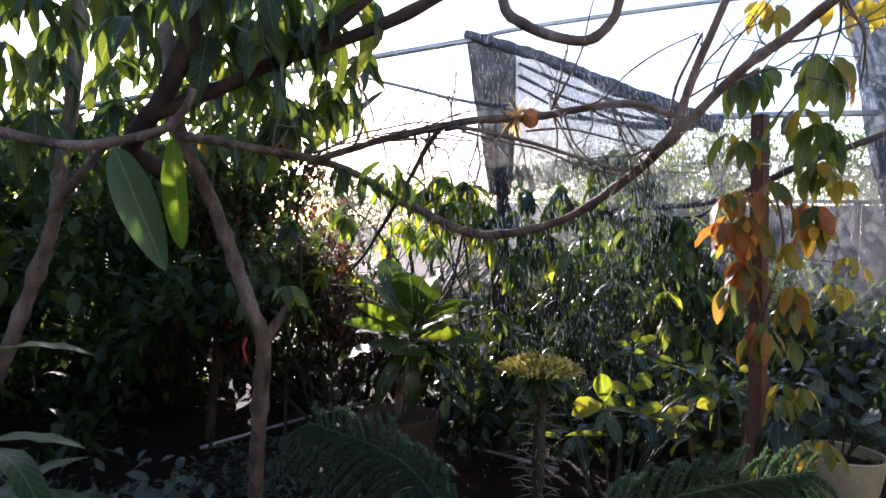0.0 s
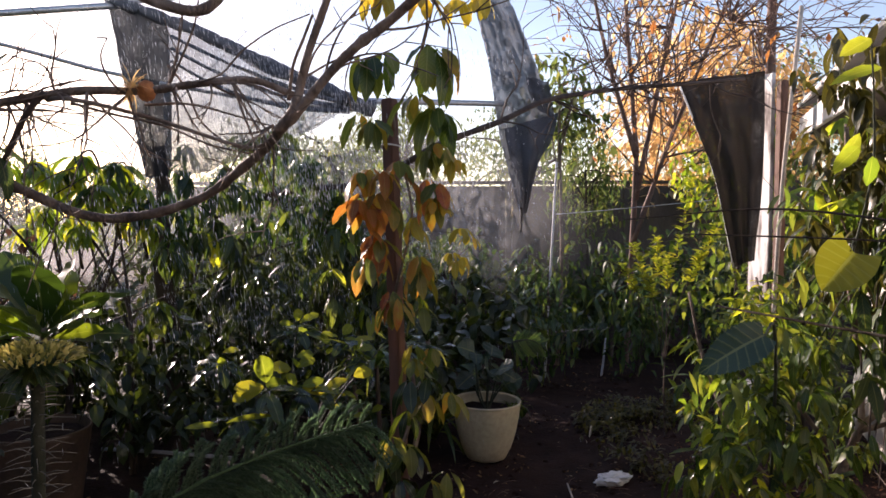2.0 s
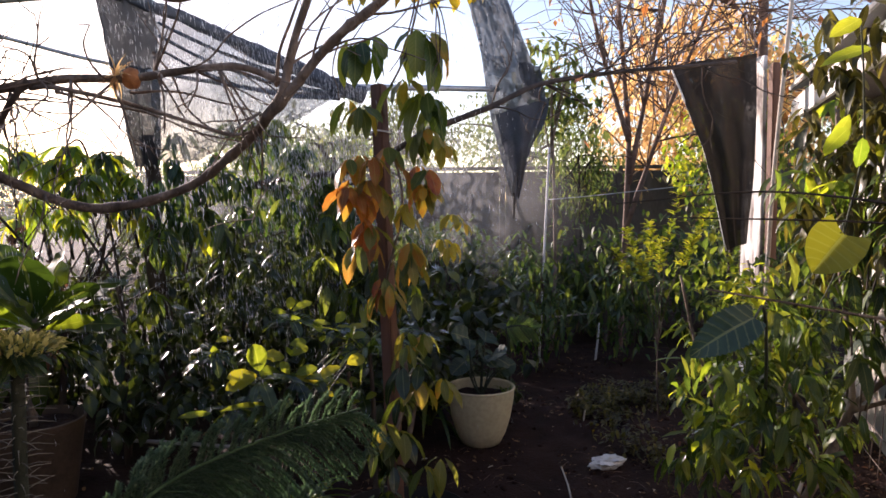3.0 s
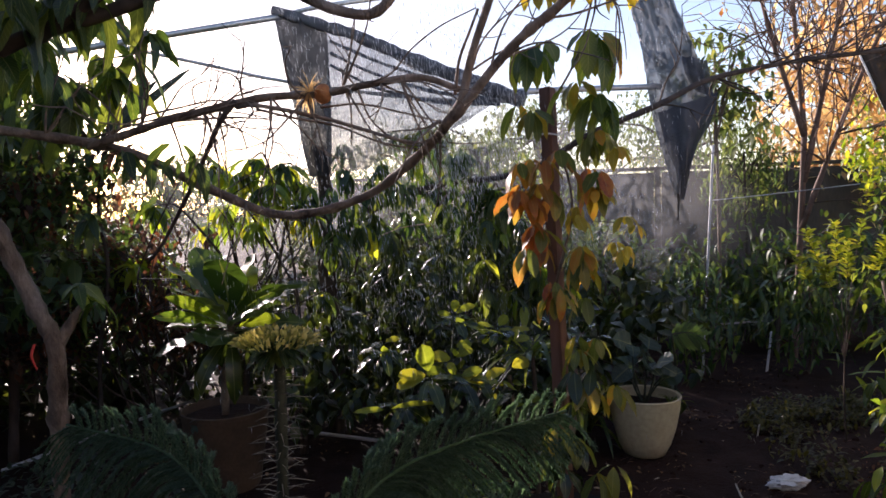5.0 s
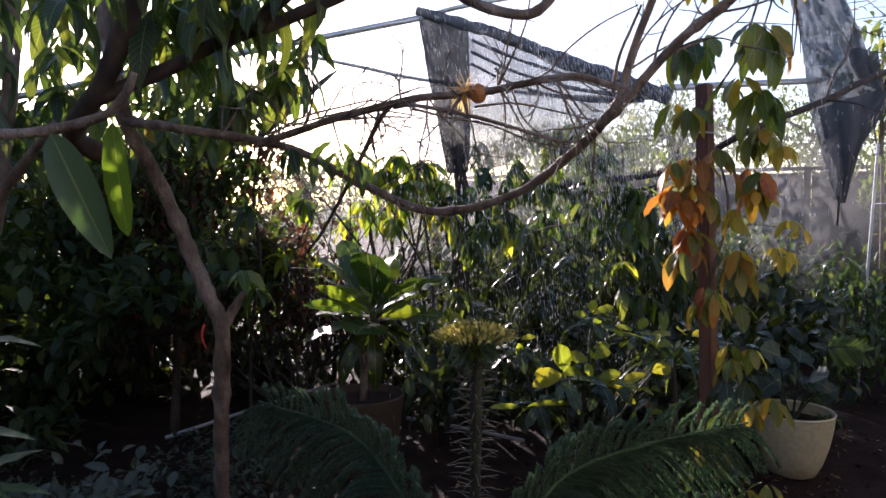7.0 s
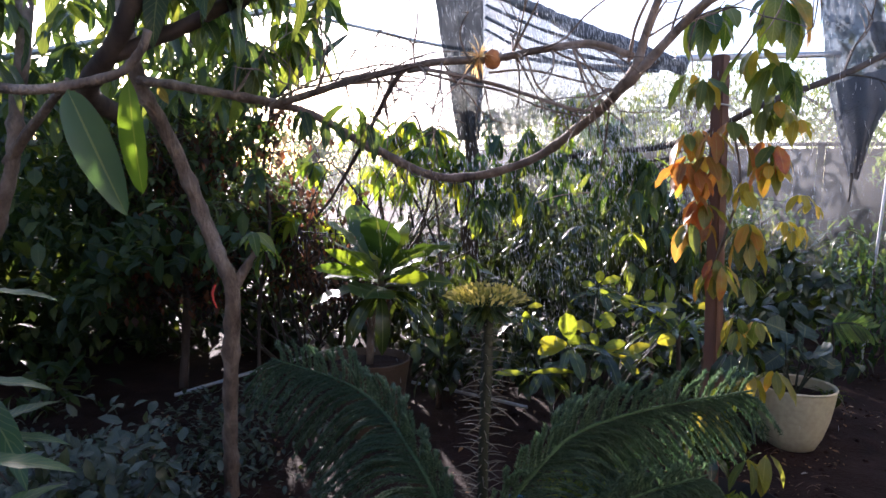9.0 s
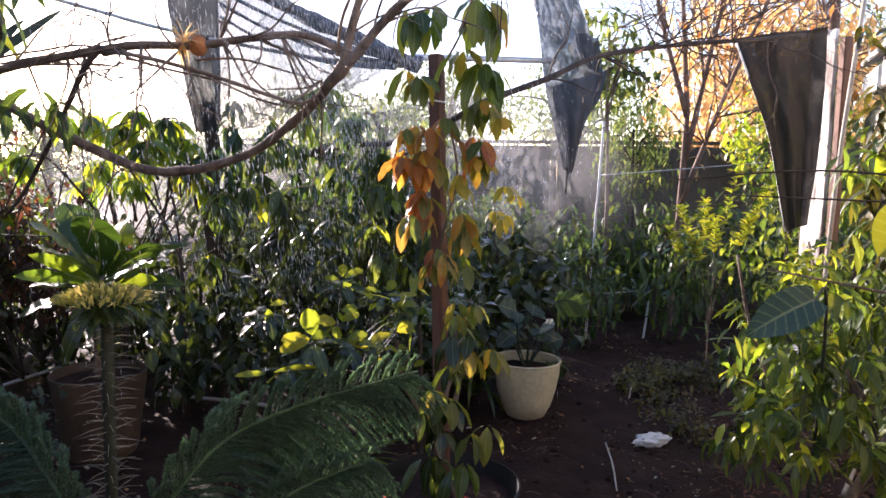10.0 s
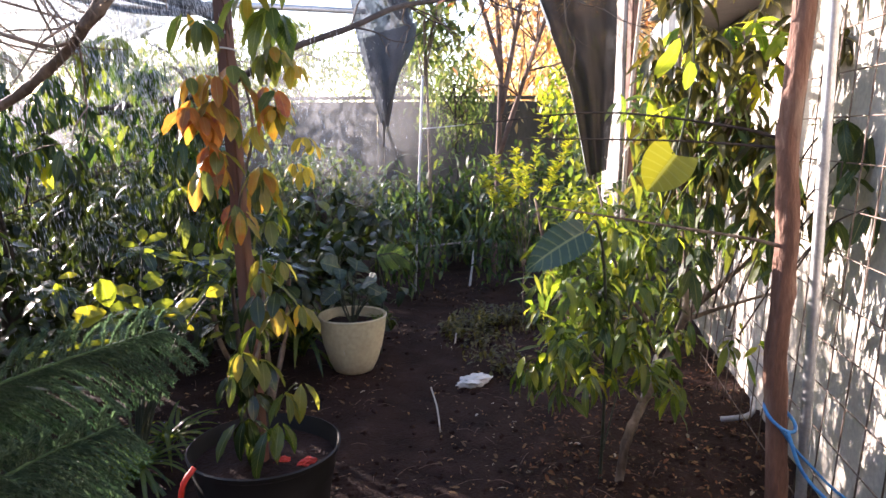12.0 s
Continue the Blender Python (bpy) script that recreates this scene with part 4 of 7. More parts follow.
c = filled((0.28, 3.55, 0.6), (1.75, 4.6, 2.0), 170, mid_crown)
front = sorted(c, key=lambda p: p.y)
leaves(mid, "leaf", MANGO_D + MANGO_L[:1], clusters(front[:26], 10, 0.04, 0.9, 1.2))
# Clusters below 1.3 m take the darker colour, painting in the crown's shade.
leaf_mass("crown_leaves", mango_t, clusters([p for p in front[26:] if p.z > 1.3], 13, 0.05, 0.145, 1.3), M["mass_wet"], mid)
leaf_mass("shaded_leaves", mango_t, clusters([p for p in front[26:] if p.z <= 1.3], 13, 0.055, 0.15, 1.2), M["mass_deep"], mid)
# The sun on these whorls is painted in with lime leaves.
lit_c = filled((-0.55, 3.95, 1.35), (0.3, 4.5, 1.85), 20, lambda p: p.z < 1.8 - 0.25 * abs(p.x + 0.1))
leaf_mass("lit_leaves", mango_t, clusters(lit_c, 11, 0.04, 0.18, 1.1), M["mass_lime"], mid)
for p in lit_c[::3]:
    root = p + Vector((rnd(-0.05, 0.2), 0.15, -0.28))
    limb(mid, [root, root.lerp(p, 0.6) + Vector((0, 0, 0.12)), p], 0.008, 0.003, "dark_bark", "branchlet", 5)
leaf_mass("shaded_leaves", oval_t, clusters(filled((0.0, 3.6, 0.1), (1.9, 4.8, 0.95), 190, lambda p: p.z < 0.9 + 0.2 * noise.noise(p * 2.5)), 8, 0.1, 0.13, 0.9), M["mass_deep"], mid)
# a second one to its back, its leaves coloured as sunlit
back_c = filled((-1.0, 4.4, 1.05), (0.3, 5.2, 1.85), 8, lambda p: p.z < 1.55 + 0.5 * noise.noise(p * 2.0))
b2 = thing("lit_mango_shrub", (-0.2, 4.8, 0), "leafy shrub with hanging leaves tinted as sunlit", "shrub")
limb(b2, [(-0.2, 4.8, -0.05), (-0.15, 4.75, 0.7), (-0.25, 4.8, 1.4)], 0.025, 0.012, "dark_bark", "trunk")
limb(b2, [(-0.16, 4.76, 0.6), (0.05, 4.7, 1.0), (0.15, 4.65, 1.5)], 0.014, 0.008, "dark_bark")
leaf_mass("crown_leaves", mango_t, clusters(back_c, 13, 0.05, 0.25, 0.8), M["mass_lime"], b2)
# low dark cover behind, added to keep the low sun off soil and wall
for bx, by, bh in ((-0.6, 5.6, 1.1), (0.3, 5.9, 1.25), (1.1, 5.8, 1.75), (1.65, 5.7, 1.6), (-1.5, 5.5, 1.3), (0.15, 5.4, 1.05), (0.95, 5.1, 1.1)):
    sh = thing("dark_shrub", (bx, by, 0), "dark dense shrub added as cover and shade", "shrub", "dark shrubs behind the mango")
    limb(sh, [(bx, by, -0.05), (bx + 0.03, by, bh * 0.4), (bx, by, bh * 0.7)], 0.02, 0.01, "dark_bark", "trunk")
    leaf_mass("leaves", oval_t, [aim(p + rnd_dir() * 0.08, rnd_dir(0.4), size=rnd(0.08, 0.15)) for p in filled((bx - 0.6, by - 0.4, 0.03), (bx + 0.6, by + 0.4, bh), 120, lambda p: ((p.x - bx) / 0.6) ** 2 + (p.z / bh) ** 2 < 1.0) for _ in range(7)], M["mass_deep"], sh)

# dark reddish bush
pb = thing("reddish_bush", (-0.8, 4.5, 0), "dark twiggy bush with reddish leaves", "shrub")
tw, tips = twigs([((-0.8 + 0.1 * i, 4.5, 0.1 + 0.1 * i), (0.25 * (i - 3), -0.1, 1.2)) for i in range(7)], 5, 1.6, 0.007, 0.0)
under("branchwork", quad_mesh("branchwork", tw, M["dark_bark"]), pb)["kind"] = "stuff"
leaf_mass("leaves", small_t, [aim(p + rnd_dir() * 0.06, rnd_dir(0.3), size=rnd(0.04, 0.09)) for p in filled((-1.9, 4.1, 0.55), (-0.15, 5.0, 1.95), 800, lambda p: p.z < (1.72 if p.x < -0.5 else 1.3) + 0.35 * noise.noise(p * 2.4)) for _ in range(8)], M["mass_purple"], pb)

leaf_mass("bright_leaves", small_t, [aim(Vector(q) + rnd_dir() * 0.06, rnd_dir(0.3), size=rnd(0.04, 0.07)) for q in ((-0.698, 4.002, 1.603), (-0.745, 3.999, 1.509)) for _ in range(16)], M["mass_orange"], pb, "few orange and yellow leaves")

# dark small-leaved tree among the undergrowth
dt = thing("small_leaved_tree", (-1.5, 4.45, 0), "dark twiggy tree with small leaves in the shade", "tree")
limb(dt, [(-1.5, 4.45, -0.05), (-1.46, 4.45, 0.8), (-1.5, 4.45, 1.5), (-1.4, 4.45, 2.3)], 0.03, 0.014, "dark_bark", "trunk")
tw, tips = twigs([((-1.48, 4.45, 0.7 + 0.16 * i), (0.7 if i % 2 else -0.6, -0.2, 0.5)) for i in range(10)], 4, 0.7, 0.007, 0.0)
under("branchwork", quad_mesh("branchwork", tw, M["dark_bark"]), dt)["kind"] = "stuff"
leaf_mass("crown_leaves", oval_t, [aim(p + rnd_dir() * 0.07, rnd_dir(0.5), size=rnd(0.06, 0.11)) for p in filled((-2.3, 4.1, 0.9), (-0.85, 4.9, 2.5), 520, lambda p: p.z < 2.25 - 0.5 * abs(p.x + 1.5) + 0.5 * noise.noise(p * 2.2)) for _ in range(7)], M["mass_dark"], dt)

# undergrowth
ug = thing("undergrowth", (-2.2, 4.6, 0), "dense dark undergrowth of mixed leaves", "undergrowth", kind="stuff")
leaf_mass("leaves", far_t, [aim(p + rnd_dir() * 0.1, rnd_dir(0.4), size=rnd(0.08, 0.18)) for p in filled((-6.5, 3.5, 0.0), (-0.8, 7.0, 2.1), 2300, lambda p: p.x < -1.9 or (p.z < 1.15 and p.y > 5.5) or 0.7 < p.z < 1.2) for _ in range(7)], M["mass_dark"], ug)
leaf_mass("shaded_leaves", far_t, [aim(p + rnd_dir() * 0.12, rnd_dir(0.4), size=rnd(0.16, 0.3)) for p in filled((-6.5, 5.6, 0.0), (-1.1, 7.6, 2.25), 1150, lambda p: p.z < (2.2 if p.x < -1.9 else 1.5) + 0.25 * noise.noise(p * 1.5)) for _ in range(6)], M["mass_dark"], ug)
low = thing("low_groundcover", (-0.9, 2.6, 0), "low small-leaved groundcover", "groundcover", kind="stuff")
leaf_mass("leaves", oval_t, [aim((p.x, p.y, abs(p.z)), rnd_dir(-0.5), size=rnd(0.03, 0.065)) for p in filled((-2.4, 1.5, 0.0), (-0.35, 3.6, 0.45), 3800, lambda p: p.z < 0.28 + 0.3 * noise.noise(p * 1.8))], M["mass_gloss"], low)

# glossy low shrub by the trunk
gs = thing("glossy_shrub", (-1.0, 2.08, 0), "low dark shrub with small round glossy leaves", "shrub")
for i in range(9):
    a = i * 2.4
    limb(gs, [(-1.0, 2.08, -0.03), (-1.0 + 0.1 * math.cos(a), 2.08 + 0.08 * math.sin(a), 0.25), (-1.0 + 0.28 * math.cos(a), 2.08 + 0.2 * math.sin(a), 0.42 + 0.03 * (i % 5))], 0.006, 0.003, "dark_bark", "stem", 5)


def low_dome(p):
    q = Vector(((p.x + 1.02) / 0.48, (p.y - 2.08) / 0.34, p.z / 0.7))
    return 0.35 < q.length < 1.0 + 0.35 * noise.noise(p * 4)


leaf_mass("foliage", oval_t, [aim(p, rnd_dir(-0.4), (rnd(-0.5, 0.5), rnd(-0.8, 0.3), 1), rnd(0.045, 0.08)) for p in filled((-1.6, 1.65, 0.03), (-0.45, 2.5, 0.85), 1300, low_dome)], M["mass_gloss"], gs)

# rosette in a terracotta pot
def planter(name, at, profile, mat, label, soil_r, soil_z, rim=4):
    ob = thing(name, at, label, "plant pot")
    m = Matrix.Translation(at)
    body = part("body", lathe(profile[:-rim]), mat, ob, "", m)
    part("rim", lathe(profile[-rim - 1:]), mat, body, "", m)
    bm = lathe([(0.0, soil_z + 0.01), (soil_r * 0.5, soil_z + 0.012), (soil_r, soil_z)], 24)
    for v in bm.verts:
        v.co.z += 0.012 * noise.noise(v.co * 30 + Vector(at))
    part("soil", bm, M["soil"], ob, "dark potting soil", m)
    return ob


planter("terracotta_pot", (-0.22, 3.75, -0.01), [(0.0, 0.0), (0.165, 0.0), (0.175, 0.02), (0.226, 0.4), (0.229, 0.402), (0.23, 0.42), (0.22, 0.422), (0.212, 0.39), (0.205, 0.36)], M["terracotta"], "plain weathered terracotta pot on the soil", 0.207, 0.38)
SPOON_D = leaf_set("leaf", M["leaf_deep"], 3, 0.28, 0.1, fold=0.2, bend=0.8, point=0.65, belly=0.62)


def rosette(name, at, label, stems, per, size, meshes, spread=1.0):
    ob = thing(name, at, label, "shrub")
    k = 0
    for sx, sy, sz in stems:
        top = Vector(at) + Vector((sx, sy, sz))
        limb(ob, [Vector(at) - Vector((0, 0, 0.03)), Vector(at).lerp(top, 0.5) + Vector((sx * 0.3, sy * 0.3, 0)), top], 0.016, 0.011, "bark", "stem", 7)
        poses = []
        for i in range(per):
            a, up = i * 2.4 + k, 1.25 - 1.9 * i / per
            d = Vector((math.cos(a) * spread, math.sin(a) * spread, up))
            poses.append(aim(top.lerp(Vector(at), 0.3 * i / per), d, size=size * rnd(0.75, 1.1), spin=rnd(-0.3, 0.3)))
        k += 1
        leaves(ob, "leaf", meshes, poses)
    return ob


SPOON_H = leaf_set("leaf", M["leaf_deep"], 3, 0.32, 0.075, fold=0.25, bend=1.1, point=0.65, belly=0.55, seg=9)
SPOON_FL = leaf_set("leaf", M["leaf_lime"], 2, 0.28, 0.09, fold=0.22, bend=0.35, point=0.6, belly=0.64, seg=9)


def whorl(ob, top, ring, meshes, size, up=(0.0, -0.55, 0.85)):
    leaves(ob, "leaf", meshes, [aim(Vector(top) + Vector(d).normalized() * 0.015, d, up, size * rnd(0.85, 1.1), rnd(-0.25, 0.25)) for d in ring])


fp = thing("frangipani", (-0.2, 3.72, 0.37), "broad-leaved plant with a rosette of spoon-shaped leaves in a terracotta pot", "shrub")
limb(fp, [(-0.22, 3.75, 0.34), (-0.2, 3.6, 0.66), (-0.14, 3.3, 0.86), (-0.13, 3.12, 0.98)], 0.022, 0.016, "bark", "stem", 8)
SPOON_B = leaf_set("leaf", M["leaf_spoon"], 3, 0.36, 0.19, fold=0.1, bend=0.45, point=0.62, belly=0.64, seg=10)
poses = []
for i in range(18):
    a, t = i * 2.4, i / 17
    up = radians(68 - 74 * t + rnd(-8, 8))
    d = Vector((math.cos(a) * math.cos(up), math.sin(a) * math.cos(up), math.sin(up)))
    poses.append(aim(Vector((-0.13, 3.12, 0.98 - 0.07 * t)) + d * 0.015, d, (-math.cos(a) * math.sin(up), -math.sin(a) * math.sin(up), math.cos(up)), rnd(0.8, 1.08), rnd(-0.35, 0.35)))
leaves(fp, "leaf", SPOON_B, poses)
# Four lime leaves paint sunlight; the hanging ones below carry shade in their colour.
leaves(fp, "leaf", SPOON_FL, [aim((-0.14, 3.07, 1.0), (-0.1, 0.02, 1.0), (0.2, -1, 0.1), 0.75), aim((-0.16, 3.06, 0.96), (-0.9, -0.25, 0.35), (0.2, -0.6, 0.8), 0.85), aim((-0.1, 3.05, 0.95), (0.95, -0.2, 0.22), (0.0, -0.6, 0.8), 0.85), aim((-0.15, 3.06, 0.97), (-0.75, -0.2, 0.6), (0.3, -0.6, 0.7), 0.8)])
whorl(fp, (-0.13, 3.14, 0.9), [(math.cos(i * 2.4), 0.6 * math.sin(i * 2.4), -0.2 - 0.14 * (i % 5)) for i in range(9)], SPOON_H, 1.0, (0, -0.2, 1))
# low shrub with a few round leaves whose glow is painted gold
ls = thing("lit_shrub", (0.75, 2.95, 0.0), "low shrub with some round leaves tinted as sunlit, others shade-dark", "shrub")
# Gold copies paint sunlight, deep ones shade, on the same plant.
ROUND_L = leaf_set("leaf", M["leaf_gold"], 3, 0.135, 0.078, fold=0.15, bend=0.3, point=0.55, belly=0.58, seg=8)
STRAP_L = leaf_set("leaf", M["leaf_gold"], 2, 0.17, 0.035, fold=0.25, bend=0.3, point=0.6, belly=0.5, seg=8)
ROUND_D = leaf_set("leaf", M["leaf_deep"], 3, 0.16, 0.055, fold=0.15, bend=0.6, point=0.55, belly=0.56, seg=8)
for x, y, z in ((0.71, 2.86, 0.7), (0.86, 2.86, 0.68), (0.95, 2.95, 0.66), (0.9, 3.15, 0.9), (0.55, 3.15, 0.78), (1.1, 3.1, 0.84), (0.62, 3.0, 0.55)):
    limb(ls, [(0.78, 2.97, -0.03), (0.5 * (x + 0.78), 0.5 * (y + 2.97), z * 0.5), (x, y, z)], 0.008, 0.004, "succulent", "stem", 6)
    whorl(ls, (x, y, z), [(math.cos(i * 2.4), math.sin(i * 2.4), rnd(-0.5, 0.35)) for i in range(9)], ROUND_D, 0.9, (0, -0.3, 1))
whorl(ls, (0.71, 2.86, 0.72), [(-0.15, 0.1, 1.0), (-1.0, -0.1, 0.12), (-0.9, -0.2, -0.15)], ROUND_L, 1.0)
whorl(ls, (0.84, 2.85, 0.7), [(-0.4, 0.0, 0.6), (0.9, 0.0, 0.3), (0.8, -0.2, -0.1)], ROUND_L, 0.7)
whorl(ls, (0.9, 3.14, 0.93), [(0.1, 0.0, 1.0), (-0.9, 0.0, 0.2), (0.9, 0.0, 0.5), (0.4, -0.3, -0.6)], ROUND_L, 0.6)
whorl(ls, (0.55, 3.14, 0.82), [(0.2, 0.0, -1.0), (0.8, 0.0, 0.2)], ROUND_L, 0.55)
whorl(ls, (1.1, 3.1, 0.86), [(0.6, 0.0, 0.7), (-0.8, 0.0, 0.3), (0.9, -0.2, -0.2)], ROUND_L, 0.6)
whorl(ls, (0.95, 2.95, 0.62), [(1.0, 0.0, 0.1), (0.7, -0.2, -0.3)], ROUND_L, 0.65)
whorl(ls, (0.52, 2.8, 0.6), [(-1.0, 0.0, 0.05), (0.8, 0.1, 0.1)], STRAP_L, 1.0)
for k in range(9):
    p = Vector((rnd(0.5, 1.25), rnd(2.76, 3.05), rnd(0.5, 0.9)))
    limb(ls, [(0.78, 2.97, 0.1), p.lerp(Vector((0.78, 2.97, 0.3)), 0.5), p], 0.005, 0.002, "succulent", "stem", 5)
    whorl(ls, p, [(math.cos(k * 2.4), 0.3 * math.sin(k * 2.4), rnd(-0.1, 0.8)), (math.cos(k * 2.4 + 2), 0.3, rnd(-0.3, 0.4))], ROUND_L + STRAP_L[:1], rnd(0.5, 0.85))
rosette("dark_rosette", (1.5, 3.3, 0.0), "dark glossy broad-leaved plant", [(0, 0, 0.8), (-0.25, 0.1, 0.6), (0.2, 0.15, 0.75)], 13, 0.75, SPOON_D)

STRAP = leaf_set("leaf", M["leaf"], 4, 0.34, 0.022, fold=0.4, bend=1.7, point=0.45, belly=0.35, seg=8)


def tuft(name, at, label, n, size, meshes, lift=1.0):
    ob = thing(name, at, label, "plant")
    leaves(ob, "leaf", meshes, [aim(Vector(at) + Vector((rnd(-0.03, 0.03), rnd(-0.03, 0.03), 0)), (math.cos(i * 2.4), math.sin(i * 2.4), lift * rnd(0.4, 1.6)), size=size * rnd(0.7, 1.15)) for i in range(n)])
    return ob


tuft("strappy_plant", (0.74, 2.85, 0.0), "strappy arching glossy plant on the soil", 40, 1.0, STRAP, 1.2)
tuft("strappy_plant", (0.95, 3.1, 0.0), "strappy arching glossy plant on the soil", 26, 0.95, STRAP, 1.2)
tuft("grassy_clump", (1.25, 3.02, 0.72), "arching clump of narrow green leaves", 30, 1.05, STRAP, 1.0)

limb(bpy.data.objects["grassy_clump"], [(1.28, 3.05, -0.03), (1.27, 3.03, 0.4), (1.25, 3.02, 0.73)], 0.014, 0.01, "dark_bark", "stem", 6)

# crown-of-thorns like succulent close to the path
def spiny_succulent(x, y, top):
    ob = thing("spiny_succulent", (x, y, 0), "tall thorny succulent stem with a yellow-tipped flat crown", "succulent")
    limb(ob, [(x - 0.012, y, -0.03), (x - 0.006, y + 0.01, 0.5), (x, y, 0.9), (x + 0.002, y, top - 0.01)], 0.0075, 0.006, "thorny", "stem", 12, 0.2)
    spikes = []
    for i in range(420):
        z = top - 0.03 - i * 0.0016
        a = i * 2.4
        d = Vector((math.cos(a), math.sin(a), rnd(-0.1, 0.35)))
        p = Vector((x, y, z)) + Vector((d.x, d.y, 0)) * 0.005
        spikes.append(tube([p, p + d * 0.012, p + d * rnd(0.02, 0.03) + Vector((0, 0, -0.003))], 0.0006, 0.0002, 4, 1, 0))
    under("thorn_coat", quad_mesh("thorn_coat", spikes, M["thorn"]), ob)["kind"] = "stuff"
    head = []
    for i in range(300):
        a, r = i * 2.4, math.sqrt(i / 300)
        d = Vector((math.cos(a) * r * 0.9, math.sin(a) * r * 0.9, 1.2 - r * 0.85))
        root = Vector((x, y, top - 0.02)) + Vector((math.cos(a), math.sin(a), 0)) * 0.038 * r - Vector((0, 0, 0.008 * r * r))
        head.append(aim(root, d, size=rnd(0.75, 1.15), spin=rnd(-1, 1)))
    leaf_mass("crown_leaves", [blade(0.0145, 0.0046, 0.6, 0.5, 0.35, 0.75, 4), blade(0.0135, 0.0042, 0.6, -0.9, 0.35, 0.78, 4)], head, M["petal"], ob, "yellow finger-like crown leaves")
    LEAF = leaf_set("leaf", M["leaf_dark"], 3, 0.034, 0.009, fold=0.3, bend=0.7, point=0.6, belly=0.6)
    leaves(ob, "leaf", LEAF, [aim((x, y, top - 0.02 - 0.0003 * i), (math.cos(i * 2.4), math.sin(i * 2.4), 0.3 - i * 0.009), size=rnd(0.8, 1.15)) for i in range(64)])


spiny_succulent(0.112, 0.72, 1.325)

# young pine with flat feathery boughs
def needle(length, width):
    """A short flat needle along y."""
    V = np.array([(0, 0, 0), (width / 2, length * 0.45, 0.0003), (0, length, -0.0006), (-width / 2, length * 0.45, 0.0003)])
    return V, np.array([(0, 1, 2), (0, 2, 3)]), np.array([(0, 0.5), (0.45, 1), (1, 0.5), (0.45, 0)])


NEEDLE_T = [needle(0.0072, 0.0016), needle(0.006, 0.0014)]


def frond(parent, pts, sweep, long=0.16, short=0.05, n=58):
    """A drooping bough: a rib with long parallel sprays that hang to one side and short upright ones on the other, all thick with soft needles."""
    line = spline(pts, 16)
    bough = under("bough", quad_mesh("bough", [tube(pts, 0.0042, 0.0016, 7, 10)], M["spray"]), parent)
    sweep = Vector(sweep).normalized()
    tubes, needles, tufts = [], [], []
    for i in range(n):
        t = 0.02 + 0.97 * i / n
        k = min(len(line) - 2, int(t * (len(line) - 1)))
        p, ahead = line[k], (line[k + 1] - line[k]).normalized()
        grow = 0.4 + 0.6 * math.sin(math.pi * min(1.0, 0.3 + 0.66 * t))
        for side, (L, d) in enumerate(((long * grow * rnd(0.85, 1.1), ahead * 0.75 + sweep * 0.85 + rnd_dir() * 0.12), (short * grow * rnd(0.75, 1.2), ahead * 0.8 - sweep * 0.7 + Vector((0, -0.15, 0.4)) + rnd_dir() * 0.3))):
            if side and i % 2:
                continue
            d.normalize()
            q = p + d * L * 0.5 + Vector((0, 0, 0.04 * L))
            e = p + d * L + sweep * 0.12 * L + Vector((0, 0, -0.22 * L if L > short else 0.0))
            tubes.append(tube([p, q, e], 0.0013, 0.0008, 4, 3, 0))
            m = max(5, int(L / 0.0035))
            sub = spline([p, q, e], (m + 1) // 2)
            for a, b in zip(sub, sub[1:]):
                v = (b - a).normalized()
                for _ in range(18 if side else 10):
                    w = (v * 1.0 + rnd_dir() * 0.8).normalized()
                    (tufts if side else needles).append(aim(a.lerp(b, rnd(0, 1)), w, size=rnd(0.75, 1.2)))
    under("sprays", quad_mesh("sprays", tubes, M["spray"]), bough)["kind"] = "stuff"
    leaf_mass("needles", NEEDLE_T, needles, M["needle"], bough)
    leaf_mass("needles", NEEDLE_T, tufts, M["needle_pale"], bough, "paler upper needle tufts, tinted as lit")


pine = thing("young_pine", (0.11, 0.84, 0), "young pine with flat feathery green boughs", "conifer")
limb(pine, [(0.11, 0.84, -0.03), (0.115, 0.83, 0.5), (0.11, 0.82, 0.98)], 0.014, 0.004, "dark_bark", "trunk")
frond(pine, [(0.11, 0.8, 0.96), (0.192, 0.79, 1.075), (0.253, 0.829, 1.106), (0.361, 0.864, 1.125), (0.51, 0.89, 1.142)], (0.5, 0.05, -0.85), 0.145, 0.07, 104)
frond(pine, [(0.1, 0.79, 0.95), (0.032, 0.863, 1.06), (-0.052, 0.986, 1.108), (-0.21, 1.113, 1.122)], (-0.5, -0.1, -0.85), 0.15, 0.07, 96)
frond(pine, [(0.12, 0.81, 0.88), (0.22, 0.78, 0.99), (0.32, 0.8, 1.03), (0.43, 0.84, 1.04)], (0.5, -0.1, -0.8), 0.11, 0.05, 80)
frond(pine, [(0.12, 0.83, 0.8), (0.22, 0.82, 0.91), (0.32, 0.86, 0.95), (0.42, 0.9, 0.95)], (0.4, 0.0, -0.85), 0.11, 0.05, 70)
frond(pine, [(0.1, 0.81, 0.84), (0.0, 0.78, 0.92), (-0.1, 0.8, 0.93), (-0.22, 0.84, 0.88)], (-0.5, -0.1, -0.8), 0.14, 0.05, 64)
frond(pine, [(0.12, 0.8, 0.76), (0.2, 0.7, 0.86), (0.29, 0.66, 0.88), (0.37, 0.64, 0.86)], (0.4, -0.1, -0.8), 0.12, 0.05, 60)

